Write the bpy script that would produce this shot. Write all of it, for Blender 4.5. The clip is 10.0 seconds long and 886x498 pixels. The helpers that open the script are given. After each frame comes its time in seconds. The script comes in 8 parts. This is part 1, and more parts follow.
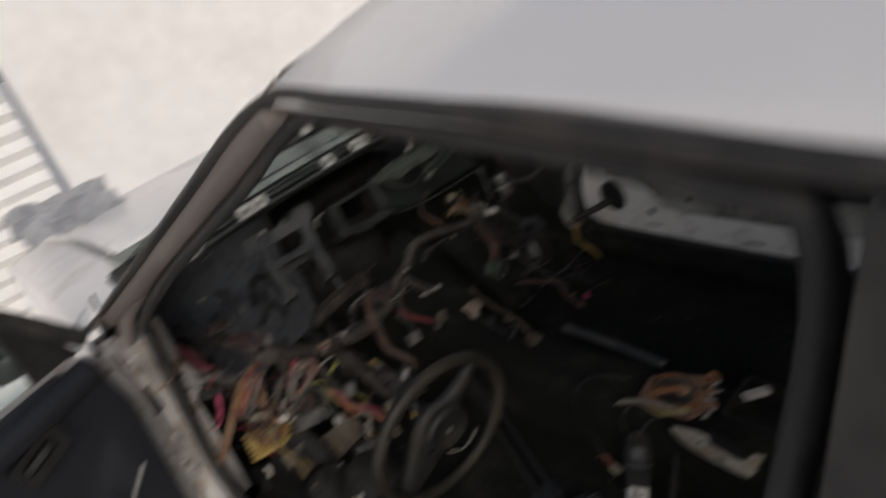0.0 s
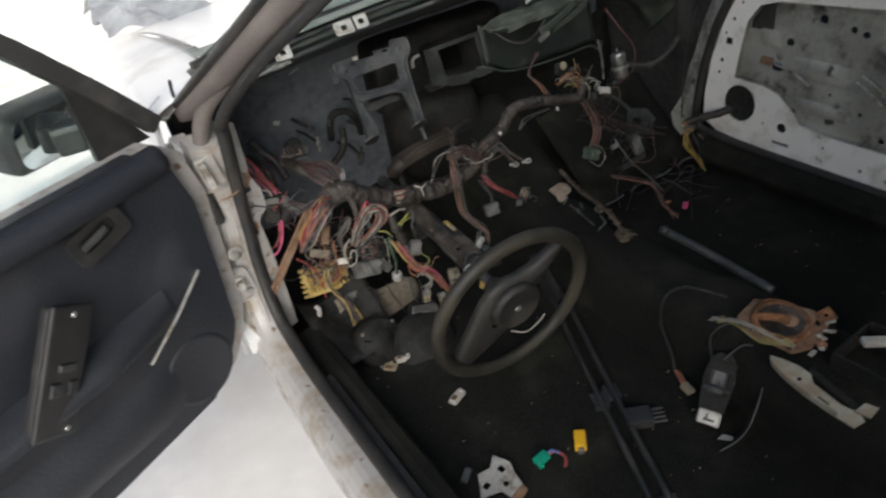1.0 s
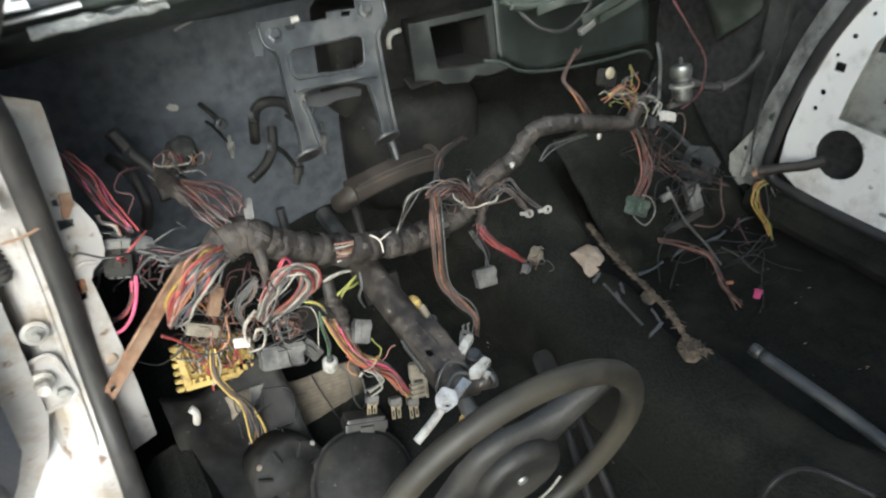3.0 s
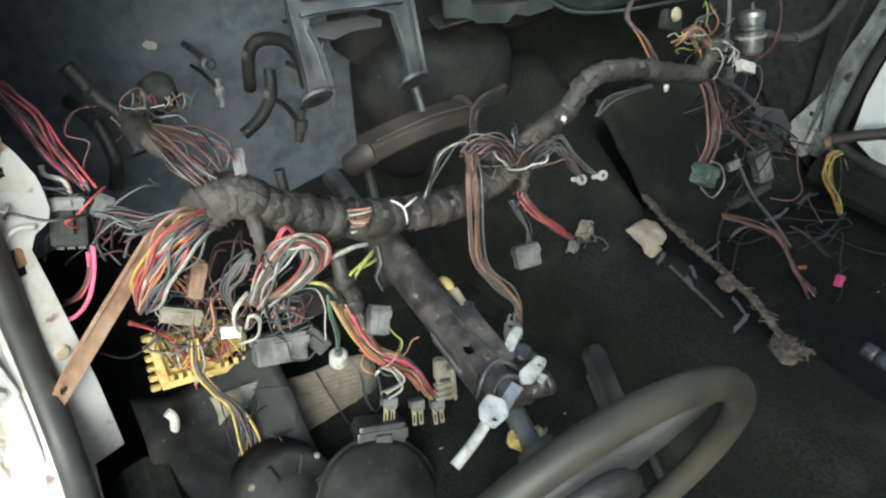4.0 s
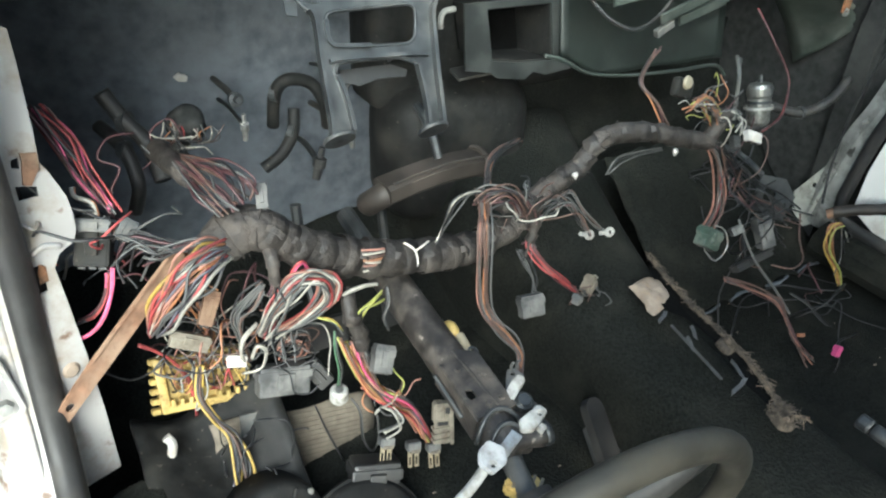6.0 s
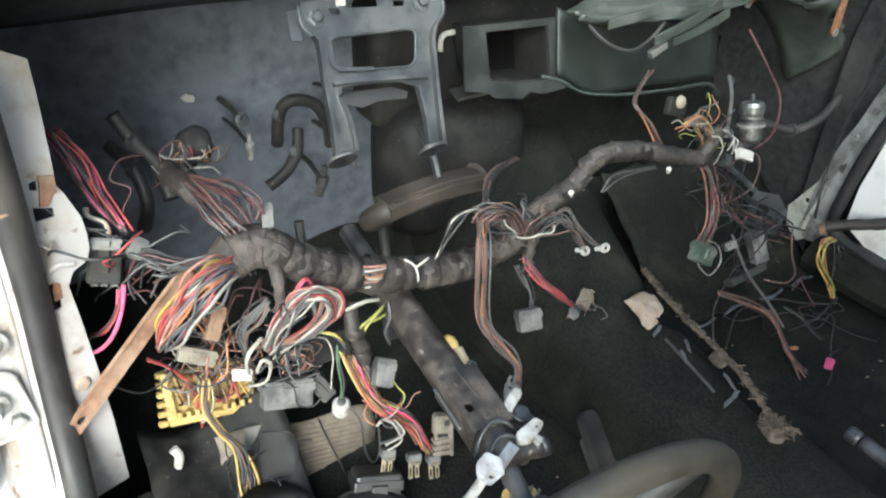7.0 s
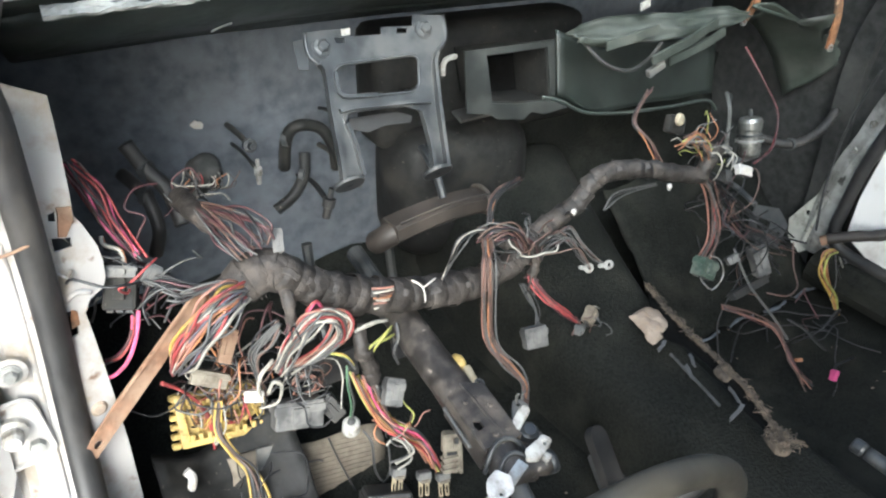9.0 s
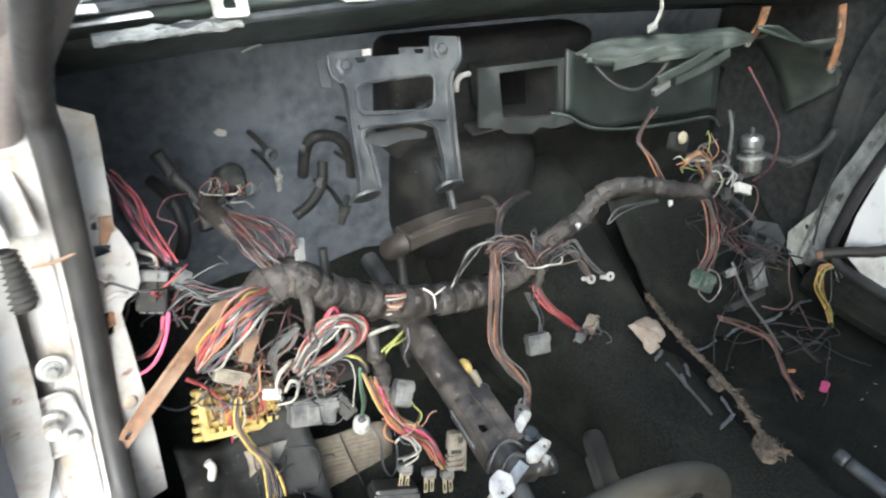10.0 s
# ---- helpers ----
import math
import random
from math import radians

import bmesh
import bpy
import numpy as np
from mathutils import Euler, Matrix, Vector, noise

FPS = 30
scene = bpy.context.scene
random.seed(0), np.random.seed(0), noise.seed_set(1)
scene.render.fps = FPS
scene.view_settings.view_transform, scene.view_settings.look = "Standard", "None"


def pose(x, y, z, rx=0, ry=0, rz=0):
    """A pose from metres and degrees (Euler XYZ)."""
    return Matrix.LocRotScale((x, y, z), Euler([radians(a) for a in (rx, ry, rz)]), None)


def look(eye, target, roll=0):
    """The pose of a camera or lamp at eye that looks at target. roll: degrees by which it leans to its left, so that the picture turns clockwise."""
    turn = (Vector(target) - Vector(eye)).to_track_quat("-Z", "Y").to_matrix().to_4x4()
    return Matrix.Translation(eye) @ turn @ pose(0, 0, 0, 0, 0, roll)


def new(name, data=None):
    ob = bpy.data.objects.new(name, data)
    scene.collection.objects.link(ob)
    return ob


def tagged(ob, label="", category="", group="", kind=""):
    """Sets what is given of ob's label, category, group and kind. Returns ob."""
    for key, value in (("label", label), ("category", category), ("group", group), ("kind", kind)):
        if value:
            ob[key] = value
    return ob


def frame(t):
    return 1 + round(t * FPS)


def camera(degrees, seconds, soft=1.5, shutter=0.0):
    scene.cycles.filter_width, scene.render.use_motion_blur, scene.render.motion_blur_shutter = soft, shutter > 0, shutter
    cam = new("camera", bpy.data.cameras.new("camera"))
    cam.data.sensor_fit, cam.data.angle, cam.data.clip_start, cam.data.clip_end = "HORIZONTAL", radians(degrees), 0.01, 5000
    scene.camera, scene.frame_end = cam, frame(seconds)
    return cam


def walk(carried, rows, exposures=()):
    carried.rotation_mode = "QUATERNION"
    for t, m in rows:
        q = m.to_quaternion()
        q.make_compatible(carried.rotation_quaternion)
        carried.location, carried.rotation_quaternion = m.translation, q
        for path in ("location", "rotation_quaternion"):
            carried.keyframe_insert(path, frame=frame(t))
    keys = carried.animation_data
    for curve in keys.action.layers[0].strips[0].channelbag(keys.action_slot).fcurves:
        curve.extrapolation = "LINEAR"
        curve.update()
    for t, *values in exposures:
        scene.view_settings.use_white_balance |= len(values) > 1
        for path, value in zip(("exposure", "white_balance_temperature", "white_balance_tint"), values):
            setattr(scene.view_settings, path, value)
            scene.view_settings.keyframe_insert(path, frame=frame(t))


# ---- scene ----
cam = camera(68.2, 10.0, soft=2.2, shutter=0.5)
EXPOSURES = [(0, -0.85, 6500, 12), (0.5, -0.35, 6250, 8), (1.0, 0.1, 6250, 8), (1.5, 0.6, 6250, 8), (2.5, 1.22, 6150, 7), (3.8, 1.54, 5850, -5), (5.7, 1.72, 5750, -4), (7, 1.87, 5850, 2), (10, 1.97, 5850, 4)]
PATH = [
    (0, (-0.84, -1.202, 1.423), (0.184, 0.25, 0.504), -18.4),
    (0.2, (-0.834, -1.2, 1.344), (-0.028, 0.379, 0.42), -19.9),
    (0.5, (-0.88, -1.108, 1.328), (-0.165, 0.401, 0.227), -16.6),
    (1, (-0.879, -1.067, 1.306), (-0.112, 0.381, 0.16), -10.3),
    (1.5, (-0.834, -0.989, 1.271), (0.139, 0.4, 0.21), -6.0),
    (2, (-0.814, -0.868, 1.243), (0.163, 0.498, 0.156), -4.1),
    (2.5, (-0.696, -0.727, 1.185), (0.179, 0.677, 0.061), -3.0),
    (4, (-0.585, -0.461, 0.985), (0.257, 0.893, -0.221), -1.0),
    (4.5, (-0.593, -0.442, 0.984), (0.247, 0.943, -0.189), -0.7),
    (5, (-0.597, -0.442, 0.991), (0.254, 0.968, -0.145), 0.7),
    (5.5, (-0.599, -0.452, 0.994), (0.277, 0.962, -0.118), 2.5),
    (7, (-0.61, -0.48, 1.016), (0.279, 0.955, -0.057), 2.8),
    (7.5, (-0.614, -0.48, 1.03), (0.262, 0.977, -0.023), 1.5),
    (8, (-0.619, -0.477, 1.035), (0.257, 0.997, 0.005), 1.1),
    (8.5, (-0.616, -0.479, 1.032), (0.274, 0.986, 0.001), 1.0),
    (9, (-0.618, -0.486, 1.03), (0.273, 0.975, -0.005), 1.6),
    (9.5, (-0.614, -0.483, 1.035), (0.294, 0.974, 0.009), 1.4),
    (10, (-0.64, -0.507, 1.071), (0.234, 0.954, 0.022), 2.8),
]
walk(cam, [(t, look(eye, target, roll)) for t, eye, target, roll in PATH], exposures=EXPOSURES)

# ---- light ----
world = bpy.data.worlds.new("sky")
scene.world = world
world.use_nodes = True
wn = world.node_tree
sky = wn.nodes.new("ShaderNodeTexSky")
sky.sky_type, sky.sun_disc = "NISHITA", False
sky.sun_elevation, sky.sun_rotation = radians(31), radians(212)
sky.air_density, sky.dust_density = 1.0, 4.0
wn.links.new(sky.outputs["Color"], wn.nodes["Background"].inputs["Color"])
wn.nodes["Background"].inputs["Strength"].default_value = 0.13
sun_data = bpy.data.lights.new("sun", "SUN")
sun_data.energy, sun_data.angle, sun_data.color = 2.0, radians(45), (0.97, 0.985, 1.0)
sun = new("sun", sun_data)
sun.matrix_world = look((-1.95, -2.7, 2.5), (-0.2, 0.1, 0.6))

# ---- materials ----
def material(name, colour, rough=0.5, metal=0.0, vary=0.25, scale=30.0, bump=0.0, dirt=None, dirt_scale=6.0, dirt_amount=0.5, spec=0.5, coat=0.0, each=0.0, speck=None, speck_scale=70.0, speck_amount=0.5):
    m = bpy.data.materials.new(name)
    m.use_nodes = True
    nt = m.node_tree
    b = nt.nodes["Principled BSDF"]
    b.inputs["Roughness"].default_value = rough
    b.inputs["Metallic"].default_value = metal
    b.inputs["Specular IOR Level"].default_value = spec
    b.inputs["Coat Weight"].default_value = coat
    co = nt.nodes.new("ShaderNodeTexCoord")
    fine = nt.nodes.new("ShaderNodeTexNoise")
    fine.inputs["Scale"].default_value, fine.inputs["Detail"].default_value = scale, 6.0
    nt.links.new(co.outputs["Object"], fine.inputs["Vector"])
    ramp = nt.nodes.new("ShaderNodeValToRGB")
    lo, hi = [max(0, c * (1 - vary)) for c in colour], [min(1, c * (1 + vary)) for c in colour]
    ramp.color_ramp.elements[0].position, ramp.color_ramp.elements[1].position = 0.3, 0.7
    ramp.color_ramp.elements[0].color, ramp.color_ramp.elements[1].color = (*lo, 1), (*hi, 1)
    nt.links.new(fine.outputs["Fac"], ramp.inputs["Fac"])
    out = ramp.outputs["Color"]
    if dirt:
        big = nt.nodes.new("ShaderNodeTexNoise")
        big.inputs["Scale"].default_value, big.inputs["Detail"].default_value = dirt_scale, 8.0
        big.inputs["Roughness"].default_value = 0.65
        nt.links.new(co.outputs["Object"], big.inputs["Vector"])
        edge = nt.nodes.new("ShaderNodeMapRange")
        edge.inputs["From Min"].default_value, edge.inputs["From Max"].default_value = 0.62 - 0.3 * dirt_amount, 0.75 - 0.2 * dirt_amount
        nt.links.new(big.outputs["Fac"], edge.inputs["Value"])
        mix = nt.nodes.new("ShaderNodeMix")
        mix.data_type = "RGBA"
        nt.links.new(edge.outputs["Result"], mix.inputs["Factor"])
        nt.links.new(out, mix.inputs["A"])
        mix.inputs["B"].default_value = (*dirt, 1)
        out = mix.outputs["Result"]
        rr = nt.nodes.new("ShaderNodeMapRange")
        rr.inputs["To Min"].default_value, rr.inputs["To Max"].default_value = rough, min(1, rough + 0.3)
        nt.links.new(edge.outputs["Result"], rr.inputs["Value"])
        nt.links.new(rr.outputs["Result"], b.inputs["Roughness"])
    if speck:
        sp = nt.nodes.new("ShaderNodeTexNoise")
        sp.inputs["Scale"].default_value, sp.inputs["Detail"].default_value = speck_scale, 9.0
        nt.links.new(co.outputs["Object"], sp.inputs["Vector"])
        se = nt.nodes.new("ShaderNodeMapRange")
        se.inputs["From Min"].default_value, se.inputs["From Max"].default_value = 0.75 - 0.2 * speck_amount, 0.82 - 0.2 * speck_amount
        nt.links.new(sp.outputs["Fac"], se.inputs["Value"])
        sm = nt.nodes.new("ShaderNodeMix")
        sm.data_type = "RGBA"
        nt.links.new(se.outputs["Result"], sm.inputs["Factor"])
        nt.links.new(out, sm.inputs["A"])
        sm.inputs["B"].default_value = (*speck, 1)
        out = sm.outputs["Result"]
    if each:
        info = nt.nodes.new("ShaderNodeObjectInfo")
        sc = nt.nodes.new("ShaderNodeMapRange")
        sc.inputs["To Min"].default_value, sc.inputs["To Max"].default_value = 1 - each, 1 + each
        nt.links.new(info.outputs["Random"], sc.inputs["Value"])
        hs = nt.nodes.new("ShaderNodeHueSaturation")
        nt.links.new(sc.outputs["Result"], hs.inputs["Value"])
        nt.links.new(out, hs.inputs["Color"])
        out = hs.outputs["Color"]
    nt.links.new(out, b.inputs["Base Color"])
    if bump:
        bp = nt.nodes.new("ShaderNodeBump")
        bp.inputs["Strength"].default_value, bp.inputs["Distance"].default_value = bump, 0.004
        nt.links.new(fine.outputs["Fac"], bp.inputs["Height"])
        nt.links.new(bp.outputs["Normal"], b.inputs["Normal"])
    return m


def glass(name, tint, rough=0.0):
    m = bpy.data.materials.new(name)
    m.use_nodes = True
    nt = m.node_tree
    b = nt.nodes["Principled BSDF"]
    b.inputs["Base Color"].default_value = (*tint, 1)
    b.inputs["Roughness"].default_value, b.inputs["IOR"].default_value = rough, 1.05
    b.inputs["Transmission Weight"].default_value = 1.0
    return m


# The car's white, darkened in colour so sunlit jamb and sill don't clip.
WHITE_DIMMED = material("dimmed_white_paint", (0.355, 0.344, 0.33), 0.38, vary=0.08, scale=8, dirt=(0.27, 0.235, 0.19), dirt_scale=22, dirt_amount=0.5, bump=0.08, coat=0.2, speck=(0.13, 0.08, 0.05), speck_scale=38, speck_amount=0.6)
WHITE_CLEAN = material("white_outer_paint", (0.78, 0.78, 0.78), 0.3, vary=0.03, scale=5, dirt=(0.6, 0.58, 0.55), dirt_scale=3, dirt_amount=0.2, coat=0.4)
PILLAR = material("taupe_pillar_trim", (0.145, 0.125, 0.115), 0.6, vary=0.1, scale=150, bump=0.12, dirt=(0.185, 0.163, 0.147), dirt_scale=9, dirt_amount=0.4)
RUBBER = material("black_rubber", (0.02, 0.0195, 0.019), 0.55, vary=0.3, scale=40, bump=0.12, dirt=(0.046, 0.042, 0.037), dirt_scale=14, dirt_amount=0.4)
CARPET = material("black_carpet", (0.0105, 0.0112, 0.0095), 0.95, vary=0.6, scale=260, bump=0.7, dirt=(0.025, 0.0248, 0.020), dirt_scale=7, dirt_amount=0.45, spec=0.15)
# Base and blotch colours lifted to blue-grey; they carry the lens haze.
BITUMEN_HAZED = material("hazed_insulation", (0.098, 0.109, 0.125), 0.8, vary=0.3, scale=45, bump=0.4, dirt=(0.136, 0.148, 0.165), dirt_scale=5, dirt_amount=0.45, spec=0.25)
PLASTIC = material("black_plastic", (0.019, 0.019, 0.019), 0.45, vary=0.25, scale=50, bump=0.1, dirt=(0.048, 0.045, 0.04), dirt_scale=10, dirt_amount=0.4)
PLASTIC_GREY = material("grey_plastic", (0.062, 0.064, 0.064), 0.5, vary=0.25, scale=50, bump=0.1, dirt=(0.13, 0.122, 0.108), dirt_scale=15, dirt_amount=0.4)
DOORCARD = material("black_vinyl", (0.014, 0.016, 0.021), 0.55, vary=0.2, scale=180, bump=0.2, dirt=(0.028, 0.03, 0.036), dirt_scale=4, dirt_amount=0.35)
STEEL_DARK = material("dark_steel", (0.04, 0.043, 0.045), 0.38, 0.3, vary=0.4, scale=35, bump=0.15, dirt=(0.075, 0.075, 0.072), dirt_scale=18, dirt_amount=0.5)
STEEL = material("bare_steel", (0.45, 0.45, 0.43), 0.4, 0.8, vary=0.2, scale=50, bump=0.1, dirt=(0.2, 0.16, 0.12), dirt_scale=20, dirt_amount=0.45)
ZINC = material("grey_zinc", (0.42, 0.41, 0.38), 0.5, 0.3, vary=0.25, scale=40, bump=0.15, dirt=(0.17, 0.145, 0.11), dirt_scale=25, dirt_amount=0.45)
RUST = material("rusty_steel", (0.2, 0.09, 0.04), 0.85, 0.1, vary=0.5, scale=60, bump=0.5, dirt=(0.085, 0.055, 0.035), dirt_scale=25, dirt_amount=0.5, speck=(0.32, 0.2, 0.12), speck_scale=50, speck_amount=0.5)
RUST_PALE = material("pale_rusty_strip", (0.18, 0.1, 0.06), 0.75, 0.1, vary=0.4, scale=70, bump=0.3, dirt=(0.25, 0.17, 0.115), dirt_scale=22, dirt_amount=0.6)
CLOTH_TAPE = material("harness_tape", (0.022, 0.0185, 0.016), 0.62, vary=0.5, scale=90, bump=0.9, dirt=(0.062, 0.052, 0.044), dirt_scale=25, dirt_amount=0.5, speck=(0.11, 0.095, 0.08), speck_scale=60, speck_amount=0.35)
FOAM = material("cream_foam", (0.27, 0.215, 0.165), 0.9, vary=0.2, scale=80, bump=0.5, dirt=(0.28, 0.2, 0.13), dirt_scale=30, dirt_amount=0.4)
CREAM = material("cream_plastic", (0.28, 0.24, 0.165), 0.55, vary=0.15, scale=60, dirt=(0.3, 0.24, 0.15), dirt_scale=40, dirt_amount=0.4)
WHITE_PLASTIC = material("white_plastic", (0.42, 0.4, 0.37), 0.45, vary=0.06, scale=50, dirt=(0.4, 0.35, 0.28), dirt_scale=50, dirt_amount=0.35)
YELLOW_PLASTIC = material("yellow_plastic", (0.43, 0.31, 0.10), 0.5, vary=0.25, scale=60, dirt=(0.17, 0.105, 0.035), dirt_scale=60, dirt_amount=0.4, each=0.15)
BOARD = material("brown_board", (0.125, 0.106, 0.08), 0.85, vary=0.25, scale=70, bump=0.2, dirt=(0.18, 0.15, 0.115), dirt_scale=12, dirt_amount=0.4)
DOOR_WHITE = material("white_door_panel", (0.8, 0.79, 0.76), 0.35, vary=0.05, scale=8, dirt=(0.5, 0.47, 0.42), dirt_scale=9, dirt_amount=0.35, bump=0.05, speck=(0.25, 0.22, 0.18), speck_scale=30, speck_amount=0.45)
CAST = material("dull_cast_metal", (0.27, 0.265, 0.25), 0.5, 0.2, vary=0.25, scale=45, bump=0.2, dirt=(0.09, 0.08, 0.066), dirt_scale=30, dirt_amount=0.5)
SIDE_DARK = material("dark_side_lining", (0.024, 0.0245, 0.024), 0.8, vary=0.4, scale=60, bump=0.3, dirt=(0.05, 0.05, 0.047), dirt_scale=7, dirt_amount=0.4, spec=0.2)
TAN = material("frayed_tan_padding", (0.085, 0.066, 0.048), 0.95, vary=0.5, scale=130, bump=0.7, dirt=(0.028, 0.023, 0.018), dirt_scale=30, dirt_amount=0.6, speck=(0.12, 0.095, 0.07), speck_scale=55, speck_amount=0.3)
DUCT = material("brown_black_duct", (0.024, 0.0195, 0.016), 0.6, vary=0.3, scale=40, bump=0.2, dirt=(0.046, 0.036, 0.029), dirt_scale=14, dirt_amount=0.5)
GREEN_DARK = material("dark_green_paint", (0.03, 0.037, 0.032), 0.42, vary=0.3, scale=30, bump=0.15, dirt=(0.062, 0.07, 0.062), dirt_scale=8, dirt_amount=0.5)
MIRROR = material("mirror_glass", (0.85, 0.86, 0.86), 0.03, 1.0, vary=0.01)
DOORSKIN = material("bare_door_metal", (0.44, 0.44, 0.40), 0.34, 0.15, vary=0.45, scale=13, bump=0.12, dirt=(0.1, 0.097, 0.083), dirt_scale=6.5, dirt_amount=0.55, speck=(0.06, 0.057, 0.05), speck_scale=18, speck_amount=0.65)
PALE_STEEL = material("dirty_pale_flange", (0.3, 0.3, 0.28), 0.5, 0.1, vary=0.3, scale=25, bump=0.2, dirt=(0.10, 0.098, 0.088), dirt_scale=14, dirt_amount=0.6, speck=(0.03, 0.027, 0.023), speck_scale=40, speck_amount=0.6)
FLOOR_WHITE = material("pale_concrete", (0.8, 0.785, 0.77), 0.6, vary=0.06, scale=12, bump=0.1, dirt=(0.74, 0.72, 0.69), dirt_scale=1.3, dirt_amount=0.4)
WALL_WHITE = material("white_wall", (0.86, 0.855, 0.84), 0.8, vary=0.04, scale=8, bump=0.1, dirt=(0.78, 0.77, 0.75), dirt_scale=1.2, dirt_amount=0.3)
# Near-black that paints the shade inside openings and gaps.
VOID = material("painted_shade_black", (0.003, 0.003, 0.003), 0.95, vary=0.4, scale=90, spec=0.1)
HOUSING = material("dusty_black_moulding", (0.011, 0.011, 0.0105), 0.65, vary=0.4, scale=70, bump=0.2, dirt=(0.03, 0.028, 0.024), dirt_scale=14, dirt_amount=0.4, speck=(0.09, 0.08, 0.065), speck_scale=120, speck_amount=0.4, spec=0.25)
CREAM_GREY = material("dirty_cream_plastic", (0.17, 0.15, 0.115), 0.6, vary=0.2, scale=60, bump=0.1, dirt=(0.09, 0.075, 0.055), dirt_scale=35, dirt_amount=0.5)
GLASS = glass("clear_glass", (0.85, 0.92, 0.9))
GLASS_DUSTY = glass("dusty_tinted_glass", (0.16, 0.17, 0.16), 0.05)

WIRES = {k: material(k + "_wire", c, 0.5, vary=0.15, scale=90, dirt=tuple(v * 0.45 + min(0.03, v * 0.7) for v in c), dirt_scale=60, dirt_amount=0.4, each=0.2) for k, c in {
    "red": (0.26, 0.042, 0.042), "brown": (0.078, 0.045, 0.035), "maroon": (0.06, 0.024, 0.026), "orange": (0.28, 0.12, 0.055), "salmon": (0.24, 0.115, 0.085),
    "yellow": (0.34, 0.23, 0.05), "white": (0.27, 0.255, 0.22), "grey": (0.066, 0.066, 0.064), "black": (0.011, 0.011, 0.012), "pink": (0.5, 0.08, 0.17),
    "green": (0.07, 0.14, 0.08), "violet": (0.075, 0.07, 0.088), "blue": (0.06, 0.09, 0.28), "lime": (0.3, 0.31, 0.08)}.items()}


# ---- builders ----
def link(name, bm, mat, parent=None, label="", smooth=False):
    me = bpy.data.meshes.new(name)
    bm.normal_update()
    if smooth:
        for f in bm.faces:
            f.smooth = True
    bm.to_mesh(me)
    bm.free()
    if mat:
        me.materials.append(mat)
    ob = new(name, me)
    if parent:
        ob.parent = parent
    if label:
        ob["label"] = label
    return ob


def part(name, bm, mat, parent, label="", smooth=False):
    return link(name, bm, mat, parent, label, smooth)


def thing(name, label, category, at=(0, 0, 0), group="", kind="", m=None):
    ob = new(name)
    ob.empty_display_size = 0.02
    ob.matrix_world = m if m is not None else Matrix.Translation(at)
    return tagged(ob, label, category, group, kind)


def box(size, m=None, bevel=0.0, seg=2, bm=None):
    made = bmesh.new()
    bmesh.ops.create_cube(made, size=1.0, matrix=Matrix.Diagonal((*size, 1)))
    if bevel:
        bmesh.ops.bevel(made, geom=made.edges[:], offset=bevel, segments=seg, affect="EDGES", profile=0.6)
    if m is not None:
        bmesh.ops.transform(made, matrix=m, verts=made.verts)
    return merge(bm, made)


def merge(bm, made):
    if bm is None:
        return made
    me = bpy.data.meshes.new("scratch")
    made.to_mesh(me)
    bm.from_mesh(me)
    bpy.data.meshes.remove(me)
    made.free()
    return bm


def smooth_path(pts, n=6):
    pts = [Vector(p) for p in pts]
    if len(pts) < 3:
        return [pts[0].lerp(pts[-1], i / n) for i in range(n + 1)]
    out = []
    for i in range(len(pts) - 1):
        p0, p1, p2, p3 = pts[max(i - 1, 0)], pts[i], pts[i + 1], pts[min(i + 2, len(pts) - 1)]
        for k in range(n):
            u = k / n
            out.append(0.5 * (2 * p1 + (p2 - p0) * u + (2 * p0 - 5 * p1 + 4 * p2 - p3) * u * u + (3 * p1 - p0 - 3 * p2 + p3) * u ** 3))
    return out + [pts[-1]]


def sweep(pts, r, sides=8, n=6, bm=None, wobble=0.0, squash=1.0, smooth=True, section=None, up=None):
    """A tube, or a section drawn along a line."""
    bm = bm or bmesh.new()
    line = smooth_path(pts, n) if smooth else [Vector(p) for p in pts]
    rings, side = [], None
    for i, p in enumerate(line):
        ahead = (line[min(i + 1, len(line) - 1)] - line[max(i - 1, 0)])
        if ahead.length < 1e-7:
            ahead = Vector((0, 0, 1))
        ahead.normalize()
        if up is not None:
            side = ahead.cross(Vector(up))
        elif side is None:
            side = ahead.orthogonal()
        side = (side - ahead * side.dot(ahead))
        side = side.normalized() if side.length > 1e-6 else ahead.orthogonal().normalized()
        over = side.cross(ahead)
        rad = r(i / (len(line) - 1)) if callable(r) else r
        rad *= 1 + wobble * noise.noise(p * 60)
        if section:
            rings.append([bm.verts.new(p + side * a + over * b) for a, b in section])
        else:
            rings.append([bm.verts.new(p + side * math.cos(2 * math.pi * k / sides) * rad + over * math.sin(2 * math.pi * k / sides) * rad * squash) for k in range(sides)])
    count = len(rings[0])
    for a, b in zip(rings, rings[1:]):
        for k in range(count):
            bm.faces.new((a[k], a[(k + 1) % count], b[(k + 1) % count], b[k]))
    bm.faces.new(rings[0][::-1])
    bm.faces.new(rings[-1])
    return bm


